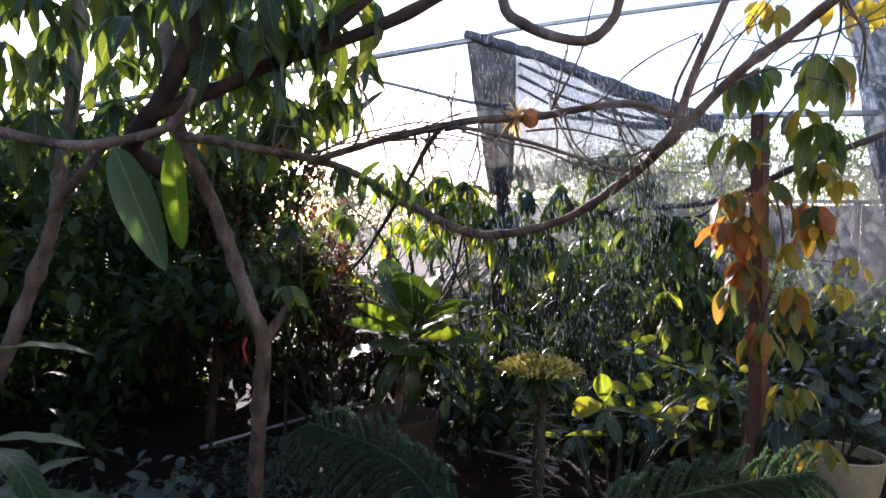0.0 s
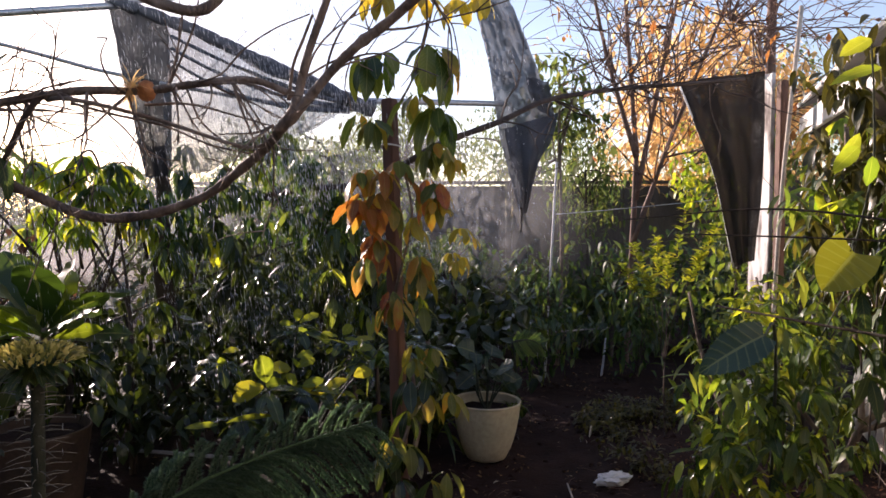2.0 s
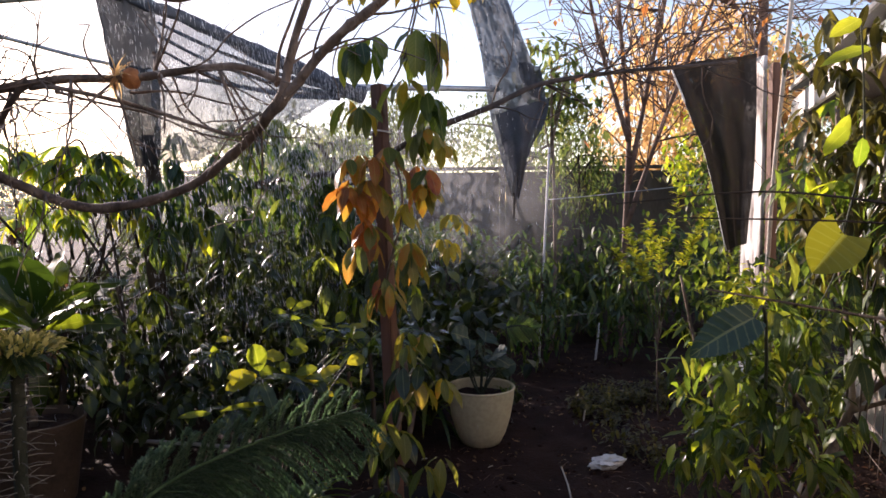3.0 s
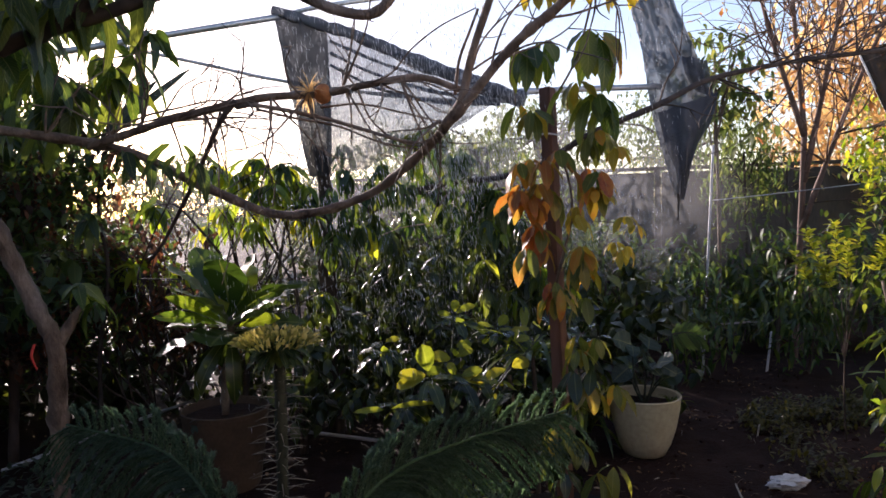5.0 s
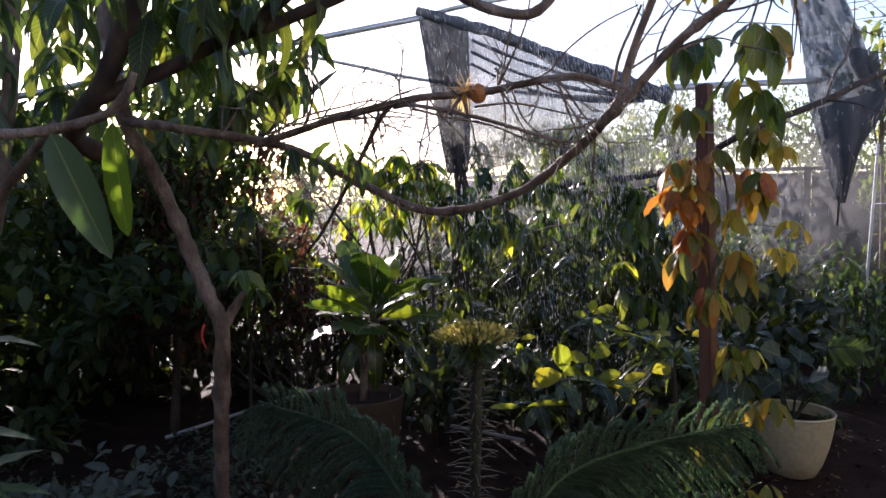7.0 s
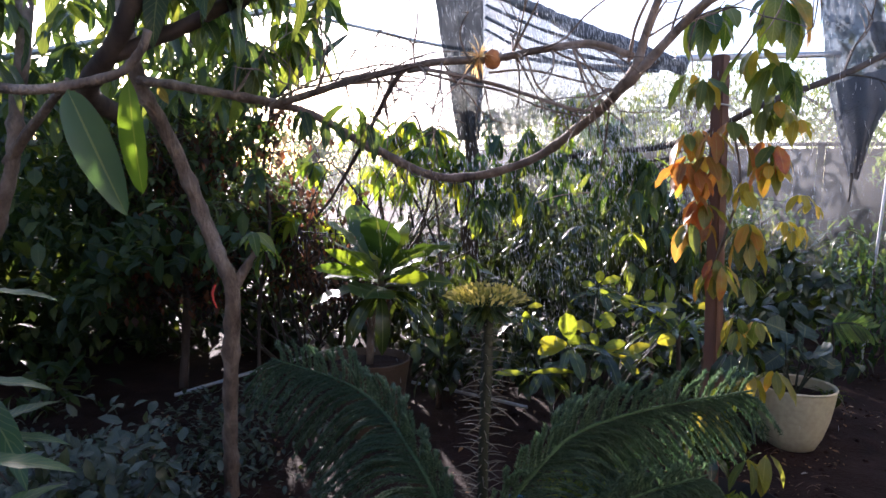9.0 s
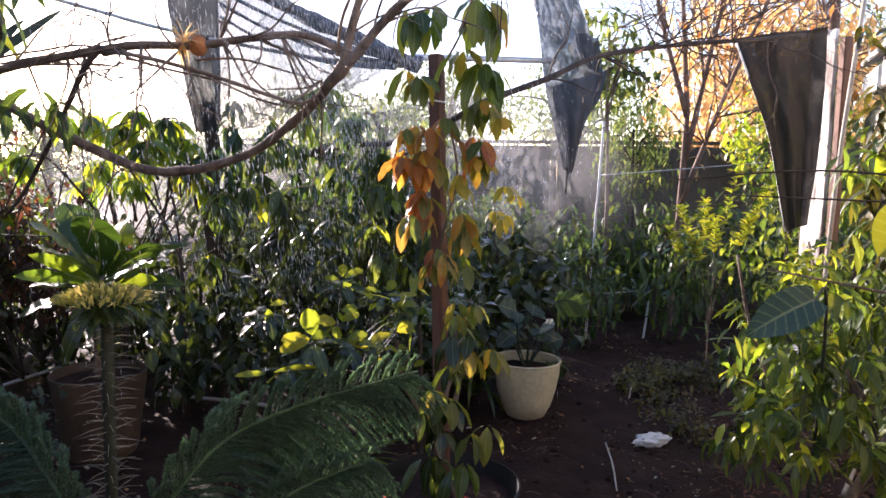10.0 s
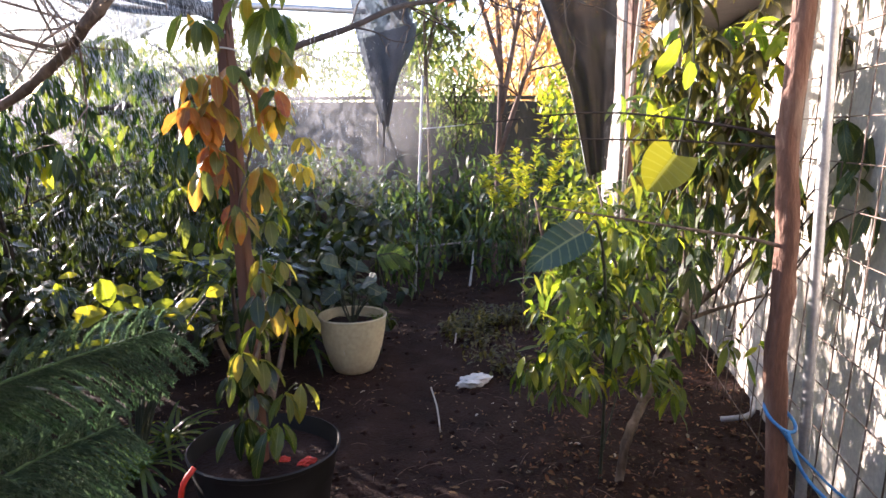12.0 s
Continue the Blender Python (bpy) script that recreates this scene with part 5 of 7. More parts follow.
# ---- stake with autumn vine in a black tub ----
planter("black_tub", (1.09, 2.22, -0.005), [(0.0, 0.0), (0.2, 0.0), (0.215, 0.02), (0.262, 0.28), (0.27, 0.285), (0.275, 0.302), (0.268, 0.305), (0.261, 0.285), (0.25, 0.2)], M["black"], "wide black plastic tub of soil", 0.255, 0.24)
stake = thing("garden_stake", (1.07, 2.2, 0.2), "square reddish-brown hardwood stake", "stake")
bm = bmesh.new()
m = Matrix.Translation((1.07, 2.2, 0.13)) @ (Vector((1.05, 2.29, 1.86)) - Vector((1.07, 2.2, 0.13))).to_track_quat("Z", "Y").to_matrix().to_4x4() @ Matrix.Rotation(radians(20), 4, "Z")
box(bm, (0, 0, 0.865), (0.045, 0.045, 1.73), m, 0.004)
part("post", bm, M["stake"], stake)
tie = quad_mesh("tie", [tube([Vector((1.052, 2.28, 1.69)) + Vector((math.cos(a) * 0.036, math.sin(a) * 0.036, 0.003 * math.sin(a * 2))) for a in np.linspace(0, 6.28, 9)], 0.003, 0.003, 5, 3, 0)], M["paper"])
under("tie", tie, stake, None, "white string tie")
vine = thing("autumn_vine", (1.06, 2.15, 0.24), "climbing vine with orange, yellow and green autumn leaves", "vine")
VL = leaf_set("leaf", M["leaf_autumn"], 4, 0.15, 0.054, fold=0.2, bend=0.6, point=0.7, belly=0.48)
VB = leaf_set("leaf", M["leaf_rust"], 4, 0.16, 0.06, fold=0.2, bend=0.6, point=0.7, belly=0.5)
VG = leaf_set("leaf", M["leaf"], 4, 0.15, 0.05, fold=0.2, bend=0.6, point=0.7, belly=0.48)
VR = leaf_set("leaf", M["leaf_orange"], 4, 0.15, 0.056, fold=0.2, bend=0.6, point=0.7, belly=0.48)
# Green leaf in a deeper colour that paints shade on the vine's foot.
VD = leaf_set("leaf", M["leaf_deep"], 4, 0.15, 0.05, fold=0.2, bend=0.6, point=0.7, belly=0.48)
VO = leaf_set("leaf", M["leaf_olive"], 4, 0.14, 0.05, fold=0.2, bend=0.6, point=0.7, belly=0.48)
VY = leaf_set("leaf", M["leaf_yellow"], 3, 0.11, 0.046, fold=0.2, bend=0.5, point=0.7, belly=0.48)
stem_line = [Vector((1.08 + 0.03 * math.cos(i * 1.3), 2.19 + 0.04 * math.sin(i * 1.3) + 0.05 * i / 12, 0.24 + i * 0.13)) for i in range(13)]
limb(vine, stem_line, 0.008, 0.004, "bark", "stem", 6)
limb(vine, [stem_line[-1], (1.05, 2.05, 1.9), (1.06, 1.95, 2.05), (1.1, 1.9, 2.3)], 0.004, 0.003, "bark", "stem", 6)


def hang(meshes, centre, n, spread, size=1.0, down=1.0):
    """Umbrella-like bunches of hanging leaflets."""
    out, left, size = [], round(n * 2.6), size * 0.92
    while left > 0:
        c = Vector(centre) * 1.035 + Vector((0, 0, -0.05)) + Vector([rnd(-1, 1) * q for q in spread])
        k, a0 = min(left, 5), rnd(0, 6.28)
        for i in range(k):
            a = a0 + i * 6.28 / 5 + rnd(-0.3, 0.3)
            o = Vector((math.cos(a), math.sin(a), 0))
            out.append(aim(c + o * 0.012, o * rnd(0.35, 0.95) + Vector((0, 0, -down * rnd(0.5, 1.1))), o + Vector((0, 0, 0.6)), size * rnd(0.7, 1.15), rnd(-0.3, 0.3)))
        left -= k
    leaves(vine, "leaf", meshes, out)


hang(VG, (1.09, 1.95, 1.96), 6, (0.06, 0.04, 0.02), 1.1)
hang(VL, (1.1, 1.93, 1.96), 2, (0.03, 0.03, 0.01), 1.05)
hang(VG, (0.9, 2.0, 1.94), 6, (0.06, 0.04, 0.02), 0.95)
hang(VO, (1.03, 2.02, 1.84), 3, (0.03, 0.04, 0.02), 0.95)
hang(VG, (1.1, 2.0, 1.8), 5, (0.06, 0.04, 0.03), 1.0)
hang(VO, (0.9, 2.06, 1.75), 5, (0.05, 0.05, 0.02), 0.8)
hang(VO, (1.12, 2.0, 1.68), 6, (0.05, 0.05, 0.03), 0.8)
hang(VB + VO[:2], (0.93, 2.06, 1.6), 8, (0.09, 0.06, 0.05), 0.8)
hang(VR + VL[:2] + VB[:2], (0.92, 2.07, 1.47), 10, (0.09, 0.06, 0.07), 0.88)
hang(VR[:3] + VO[:2] + VB[:2], (0.93, 2.07, 1.34), 8, (0.09, 0.06, 0.07), 0.85)
hang(VL, (1.1, 2.03, 1.55), 6, (0.07, 0.05, 0.06), 0.8)
hang(VY, (1.1, 2.0, 1.47), 3, (0.03, 0.04, 0.03), 0.75)
hang(VY, (1.18, 1.96, 1.4), 4, (0.03, 0.04, 0.04), 0.55)
hang(VY, (1.02, 2.05, 1.4), 3, (0.04, 0.04, 0.04), 0.75)
hang(VO, (1.05, 2.02, 1.3), 8, (0.06, 0.05, 0.05), 0.9)
hang(VL, (1.0, 2.04, 1.14), 3, (0.06, 0.05, 0.06), 0.85)
hang(VO, (1.03, 2.04, 1.12), 5, (0.08, 0.05, 0.07), 0.85)
hang(VO, (1.05, 2.03, 0.98), 5, (0.08, 0.05, 0.05), 0.85)
hang(VD, (1.0, 2.03, 0.85), 5, (0.08, 0.05, 0.07), 0.9)
hang(VO, (1.1, 2.0, 0.83), 5, (0.05, 0.04, 0.03), 0.85)
hang(VD, (1.02, 2.05, 0.62), 7, (0.09, 0.06, 0.1), 0.95)
hang(VO, (0.98, 2.06, 0.68), 4, (0.06, 0.05, 0.06), 0.9)
hang(VD, (1.05, 2.08, 0.44), 5, (0.1, 0.06, 0.06), 1.0)
hang(VY, (1.14, 1.98, 1.62), 4, (0.04, 0.04, 0.03), 0.7)
hang(VY, (1.17, 1.97, 1.3), 5, (0.05, 0.04, 0.05), 0.6)
hang(VG, (1.0, 2.0, 0.5), 4, (0.06, 0.04, 0.06), 1.0)
hang(VO, (1.1, 1.98, 0.6), 3, (0.05, 0.04, 0.06), 0.9)
hang(VY, (0.8, 1.76, 2.04), 5, (0.08, 0.04, 0.02), 0.8)
hang(VY, (1.02, 1.7, 2.06), 6, (0.1, 0.04, 0.03), 0.85)

# ---- cream pot ----
CX, CY = 2.12, 3.53
planter("cream_pot", (CX, CY, -0.01), [(0.0, 0.0), (0.1, 0.0), (0.118, 0.01), (0.148, 0.07), (0.178, 0.17), (0.196, 0.27), (0.203, 0.335), (0.208, 0.345), (0.203, 0.352), (0.192, 0.345), (0.184, 0.28)], M["cream"], "rounded cream plastic pot with a leafy plant", 0.187, 0.29)
ROUND = leaf_set("leaf", M["leaf_shade"], 3, 0.2, 0.165, fold=0.16, bend=0.7, point=0.5, belly=0.42, seg=9)
pp = thing("potted_leafy_plant", (CX, CY, 0.28), "dark round-leaved plant growing in the cream pot", "plant")
for i in range(8):
    a = i * 2.4
    top = Vector((CX + math.cos(a) * 0.1, CY + math.sin(a) * 0.1 - 0.02, 0.44 + 0.05 * (i % 5)))
    limb(pp, [(CX, CY, 0.27), (CX + math.cos(a) * 0.06, CY + math.sin(a) * 0.06, 0.38), top], 0.006, 0.004, "succulent", "stem", 6)
    leaves(pp, "leaf", ROUND, [aim(top, (math.cos(a), math.sin(a), 0.5), (0, -0.8, 0.5), rnd(0.6, 0.9)), aim(top, (math.cos(a + 1), math.sin(a + 1) - 0.3, -0.3), (0, -0.7, 0.6), rnd(0.5, 0.75))])
tuft("narrow_leaved_plant", (CX + 0.14, CY - 0.07, 0.3), "silvery narrow leaves beside the pot plant", 14, 0.4, STRAP, 0.9)
FING = [blade(0.13, 0.026, 0.3, 0.7, 0.45, 0.55, 6), blade(0.11, 0.024, 0.3, 0.9, 0.45, 0.55, 6)]
split = thing("split_leaf_plant", (2.4, 3.7, 0), "plant with a deeply fingered dark leaf with shiny tips", "plant")
limb(split, [(2.4, 3.7, -0.03), (2.38, 3.62, 0.4), (2.28, 3.5, 0.68)], 0.009, 0.006, "succulent", "stem", 6)
rib_line = spline([(2.27, 3.48, 0.69), (2.36, 3.43, 0.7), (2.46, 3.4, 0.64)], 7)
under("midrib", quad_mesh("midrib", [tube([rib_line[0], rib_line[7], rib_line[-1]], 0.006, 0.002, 6, 5, 0)], M["succulent"]), split)
fingers = []
for i in range(11):
    p, d = rib_line[i], (rib_line[i + 1] - rib_line[i]).normalized()
    for side in (-1, 1):
        fingers.append(aim(p, d * (0.4 + 0.06 * i) + Vector((0.1, -0.3, side * 0.95 if side > 0 else -1.0)), (-0.3, -0.9, 0.2), rnd(0.85, 1.1) * (0.75 if side > 0 else 1.0)))
leaves(split, "leaf_finger", [make_mesh("leaf_finger", f[0], f[1], M["leaf_gloss"], f[2]) for f in FING], fingers)
tuft("dark_leafy_clump", (1.95, 3.95, 0.0), "dark arching leafy clump behind the pot", 40, 1.6, STRAP, 1.8)

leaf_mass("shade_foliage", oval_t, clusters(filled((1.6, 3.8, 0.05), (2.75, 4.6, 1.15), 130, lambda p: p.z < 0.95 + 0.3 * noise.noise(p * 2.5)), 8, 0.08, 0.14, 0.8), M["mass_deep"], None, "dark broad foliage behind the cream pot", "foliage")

# ---- along the house wall ----
rs = thing("wall_side_tree", (2.38, 1.66, 0), "small pale-barked tree with glossy lance leaves against the wall", "tree")
limb(rs, [(2.36, 1.66, -0.04), (2.4, 1.66, 0.15), (2.5, 1.66, 0.3), (2.64, 1.66, 0.46), (2.67, 1.6, 0.67)], 0.019, 0.016, "bark", "trunk", rough=0.12, knots=0.3)
limb(rs, [(2.67, 1.6, 0.66), (2.8, 1.52, 0.8), (2.95, 1.45, 0.95), (3.05, 1.42, 1.2)], 0.012, 0.007)
limb(rs, [(2.67, 1.6, 0.66), (2.72, 1.66, 0.95), (2.7, 1.7, 1.3), (2.75, 1.75, 1.8)], 0.014, 0.008)
limb(rs, [(2.66, 1.6, 0.64), (2.78, 1.5, 0.7), (2.95, 1.38, 0.76)], 0.01, 0.005)
limb(rs, [(2.5, 1.66, 0.3), (2.3, 1.8, 0.55), (2.2, 1.9, 0.85), (2.15, 1.95, 1.15)], 0.01, 0.005)
limb(rs, [(2.64, 1.64, 0.5), (2.5, 1.8, 0.8), (2.45, 1.9, 1.2)], 0.01, 0.005)
LANCE = leaf_set("leaf", M["leaf_lance"], 4, 0.1, 0.029, fold=0.25, bend=0.7, point=0.8, belly=0.45)
# Lime copy of the lance leaf, for leaves meant to look sunlit.
LANCE_L = leaf_set("leaf", M["leaf_lime"], 3, 0.095, 0.028, fold=0.25, bend=0.6, point=0.8, belly=0.45)
near = filled((1.8, 1.35, 0.46), (2.95, 2.3, 1.12), 150, lambda p: p.x - 0.3 > (0.95 if p.z < 0.9 else 1.08) * p.y)
leaves(rs, "leaf", LANCE, clusters(near[:54], 9, 0.06, 1.0, 0.9))
leaves(rs, "leaf", LANCE_L, clusters(near[54:92], 6, 0.06, 0.85, 0.6))
# Sun on the crown's outer edge is put into golden leaves.
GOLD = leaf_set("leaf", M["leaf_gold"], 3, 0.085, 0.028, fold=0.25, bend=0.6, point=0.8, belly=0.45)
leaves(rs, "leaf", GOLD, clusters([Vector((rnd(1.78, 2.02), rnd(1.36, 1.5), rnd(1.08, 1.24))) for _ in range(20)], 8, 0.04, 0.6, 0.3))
front_c = [Vector((rnd(1.78, 2.35), rnd(1.38, 1.6), rnd(0.6, 1.05))) for _ in range(30)]
leaves(rs, "leaf", LANCE + LANCE_L[:1], clusters(front_c, 9, 0.05, 1.0, 1.0))
# The upper whorls get their backlight as lime colour.
WHORL = leaf_set("leaf", M["leaf_lime"], 3, 0.125, 0.034, fold=0.25, bend=0.7, point=0.8, belly=0.45, seg=8)
for x, y, z in ((2.85, 1.83, 1.84), (2.73, 1.65, 1.76), (2.65, 1.46, 1.78), (2.73, 1.41, 1.8), (2.7, 1.29, 1.73), (2.67, 1.54, 1.63), (2.69, 1.4, 1.6), (2.78, 1.34, 1.64), (2.46, 1.54, 1.5), (2.47, 1.66, 1.53)):
    limb(rs, [(2.71, 1.68, 1.15), (0.5 * (x + 2.72), 0.5 * (y + 1.6), 0.5 * (z + 1.25)), (x, y, z)], 0.006, 0.003, "bark", "branchlet", 6)
    leaves(rs, "leaf", WHORL, clusters([(x, y, z)], 11, 0.014, 1.0, 0.6))
DROOP = leaf_set("leaf", M["leaf_dark"], 4, 0.155, 0.043, fold=0.22, bend=0.8, point=0.8, belly=0.45, seg=8)
for x, y, z in ((2.64, 1.5, 1.4), (2.75, 1.44, 1.42), (2.64, 1.26, 1.36), (2.77, 1.5, 1.24), (2.78, 1.37, 1.22), (2.62, 1.33, 1.09), (2.6, 1.21, 1.06), (2.55, 1.15, 0.95), (2.74, 1.08, 1.44), (2.8, 1.03, 1.38), (2.74, 1.04, 1.26), (2.69, 0.95, 1.16), (2.68, 1.04, 1.1), (2.63, 1.64, 1.42), (2.69, 1.58, 1.3), (2.53, 1.53, 1.18), (2.7, 1.53, 1.12), (2.4, 1.48, 1.03), (2.56, 1.47, 0.97), (2.89, 1.56, 1.33), (2.79, 1.38, 1.3), (2.75, 1.47, 1.0), (2.74, 1.34, 0.93), (2.52, 1.48, 0.88), (2.47, 1.59, 1.24), (2.56, 1.16, 1.26), (2.75, 1.37, 1.11)):
    limb(rs, [(0.6 * x + 1.09, 0.6 * y + 0.64, z - 0.3), (0.8 * x + 0.56 + rnd(-0.05, 0.05), 0.8 * y + 0.3, z - 0.08), (x, y, z)], 0.004, 0.002, "dark_bark", "branchlet", 6)
    leaves(rs, "leaf", DROOP, clusters([(x, y, z)], 8, 0.02, 0.95, 1.3))
high = filled((2.3, 1.35, 0.95), (3.05, 2.1, 1.6), 40, lambda p: p.x - 0.3 > 1.2 * p.y)
leaf_mass("crown_leaves", narrow_t + mango_t, clusters(near[::2] + high, 7, 0.1, 0.12, 0.9), M["mass"], rs)
shade = filled((2.45, 1.45, 1.15), (2.9, 2.1, 2.1), 46, lambda p: p.x > 0.9 * p.y + 1.02)
leaf_mass("shaded_leaves", mango_t, clusters(shade, 9, 0.06, 0.14, 1.1), M["mass_olive"], rs)
upper = filled((2.5, 1.15, 1.05), (3.0, 2.0, 2.15), 62, lambda p: p.x - 0.3 > 1.35 * p.y)
leaf_mass("upper_leaves", mango_t, clusters(upper, 8, 0.05, 0.13, 1.1), M["mass_olive"], rs)

HEART = [broad_leaf("large_leaf", M["leaf_rib"], 0.225, 0.125, lambda s: math.sin(math.pi * min(1, 0.08 + s * 0.92) ** 0.8) ** 0.7, 0.06, 8, 0.09, 0.05, 0.2, 0.9)]
YH = [broad_leaf("large_leaf", M["leaf_heart"], 0.14, 0.195, lambda s: (0.62 + 1.5 * s) * (1 - s) ** 0.85 if s < 0.999 else 0.01, 0.2, 5, 0.03, 0.0, 0.28, 0.3)]
hs = thing("broad_leaved_shoot", (2.32, 1.72, 0), "shoot with a broad ribbed leaf and a yellow heart-shaped leaf", "plant")
limb(hs, [(2.32, 1.72, -0.03), (2.22, 1.62, 0.5), (1.9, 1.35, 0.95), (1.62, 1.13, 1.17), (1.477, 1.037, 1.173)], 0.007, 0.003, "succulent", "stem", 6)
limb(hs, [(2.3, 1.7, 0.1), (2.42, 1.7, 0.5), (2.36, 1.62, 0.85), (2.34, 1.45, 1.2), (2.17, 1.31, 1.37), (2.09, 1.265, 1.34)], 0.0035, 0.002, "succulent", "stem", 6)
leaves(hs, "large_leaf", HEART, [aim((1.477, 1.037, 1.175), (-0.72, 0.16, -0.28), (-0.45, -0.75, 0.6), 0.76)], "broad ribbed leaf with a sunlit edge")
leaves(hs, "large_leaf", YH, [aim((2.1, 1.26, 1.335), (-0.5, 0.3, -0.75), (-0.62, -0.7, 0.45))], "yellow heart-shaped leaf")
# lime leaves of the same shoot above it
leaves(hs, "leaf", leaf_set("leaf", M["leaf_lime"], 2, 0.105, 0.04, fold=0.2, bend=0.5, point=0.7, belly=0.45, seg=9), [aim((1.8, 1.03, 1.86), (-0.7, 0.2, -0.35), (-0.3, -0.8, 0.6)), aim((1.95, 1.1, 1.82), (-0.6, 0.35, -0.1), (-0.2, -0.8, 0.6)), aim((1.9, 1.12, 1.62), (-0.5, 0.3, -0.6), (-0.4, -0.8, 0.4)), aim((1.96, 1.16, 1.66), (-0.4, 0.2, -0.9), (-0.4, -0.8, 0.4)), aim((2.0, 1.15, 1.6), (0.2, 0.2, -0.9), (-0.4, -0.8, 0.4))])
limb(hs, [(2.3, 1.42, 1.25), (2.15, 1.25, 1.55), (1.97, 1.13, 1.72), (1.8, 1.03, 1.86)], 0.004, 0.002, "succulent", "stem", 6)
leaves(hs, "leaf", LANCE, clusters([(2.15, 1.6, 0.75), (2.0, 1.5, 0.9), (2.2, 1.65, 0.5)], 7, 0.05, 0.8, 0.5))

# yellow-leaved sprig
ys = thing("yellow_sprig", (3.4, 3.35, 0), "upright sprig of small yellow-green leaves", "shrub")
limb(ys, [(3.34, 3.34, -0.03), (3.31, 3.33, 0.25), (3.3, 3.32, 0.52)], 0.006, 0.004, "dark_bark", "stem", 6)
YL = leaf_set("leaf", M["leaf_gold"], 3, 0.062, 0.024, fold=0.2, bend=0.4, point=0.8, belly=0.5)
for tx, ty, tz, full in ((3.38, 3.2, 1.66, 0.75), (3.2, 3.3, 1.3, 0.5), (3.08, 3.38, 1.26, 0.5), (3.5, 3.1, 1.38, 0.5), (3.02, 3.4, 1.12, 0.45), (3.28, 3.28, 1.18, 0.5), (3.14, 3.3, 1.06, 0.4), (3.44, 3.16, 1.2, 0.45)):
    line = spline([(3.3, 3.32, 0.5), (3.3 + 0.45 * (tx - 3.3), 3.3, 0.5 + (tz - 0.5) * 0.45), (tx, ty, tz)], 20)
    limb(ys, [line[0], line[len(line) // 2], line[-1]], 0.0026, 0.0013, "dark_bark", "stem", 5)
    tops = [line[-1].lerp(line[len(line) // 2], full * k / 11) for k in range(12)]
    leaves(ys, "leaf", YL, [aim(p + rnd_dir() * 0.012, (math.cos(i * 2.4), math.sin(i * 2.4), rnd(0.2, 1.0)), (0, -0.5, 0.8), rnd(0.55, 1.05)) for i, p in enumerate(p for p in tops for _ in range(5))])

# rough pole, steel pipe and blue rope
pole = thing("rough_pole", (2.065, 0.865, 0), "rough reddish peeling timber pole", "pole")
limb(pole, [(2.07, 0.86, -0.05), (2.07, 0.855, 0.4), (2.055, 0.873, 0.8), (2.06, 0.87, 1.1), (2.045, 0.88, 1.4), (2.055, 0.87, 1.75), (2.05, 0.88, 2.6)], 0.028, 0.025, "pole", "trunk", 16, 0.17, 0.12)
limb(pole, [(2.06, 0.87, 1.1), (1.95, 0.92, 1.13), (1.75, 1.05, 1.17), (1.5, 1.2, 1.22)], 0.006, 0.0025, "bark", "twig", 5)
limb(pole, [(2.05, 0.88, 1.38), (1.95, 1.0, 1.42), (1.78, 1.28, 1.46), (1.5, 1.54, 1.43)], 0.005, 0.002, "dark_bark", "twig", 5)
limb(pole, [(2.05, 0.88, 1.36), (1.9, 1.1, 1.38), (1.62, 1.44, 1.39)], 0.004, 0.002, "dark_bark", "twig", 5)
single("steel_pipe", quad_mesh("steel_pipe", [tube([(2.37, 0.93, -0.05), (2.37, 0.94, 0.8), (2.36, 0.96, 2.6)], 0.017, 0.017, 12, 4, 0)], M["metal"]), "upright galvanised steel pipe", "pipe")
rope = thing("blue_rope", (2.07, 0.86, 0.62), "bright blue rope tied round the pole", "rope")
loop = [Vector((2.068 + math.cos(a) * 0.04, 0.858 + math.sin(a) * 0.04, 0.63 + 0.03 * math.sin(a))) for a in np.linspace(0, 6.28, 13)]
under("loop", quad_mesh("loop", [tube(loop, 0.005, 0.005, 7, 3, 0.1)], M["rope"]), rope)
under("tail", quad_mesh("tail", [tube([loop[8], (2.06, 0.78, 0.5), (2.1, 0.7, 0.42), (2.2, 0.62, 0.38), (2.5, 0.55, 0.36)], 0.005, 0.005, 7, 5, 0.1), tube([loop[7], (2.1, 0.8, 0.52), (2.2, 0.68, 0.4), (2.5, 0.6, 0.4)], 0.004, 0.004, 7, 5, 0.1)], M["rope"]), rope)
single("thin_pole", quad_mesh("thin_pole", [tube([(3.78, 2.93, -0.05), (3.8, 2.9, 1.4), (3.87, 2.84, 2.7)], 0.013, 0.013, 10, 4, 0)], M["dry"]), "thin pale timber pole by the wall corner", "pole")

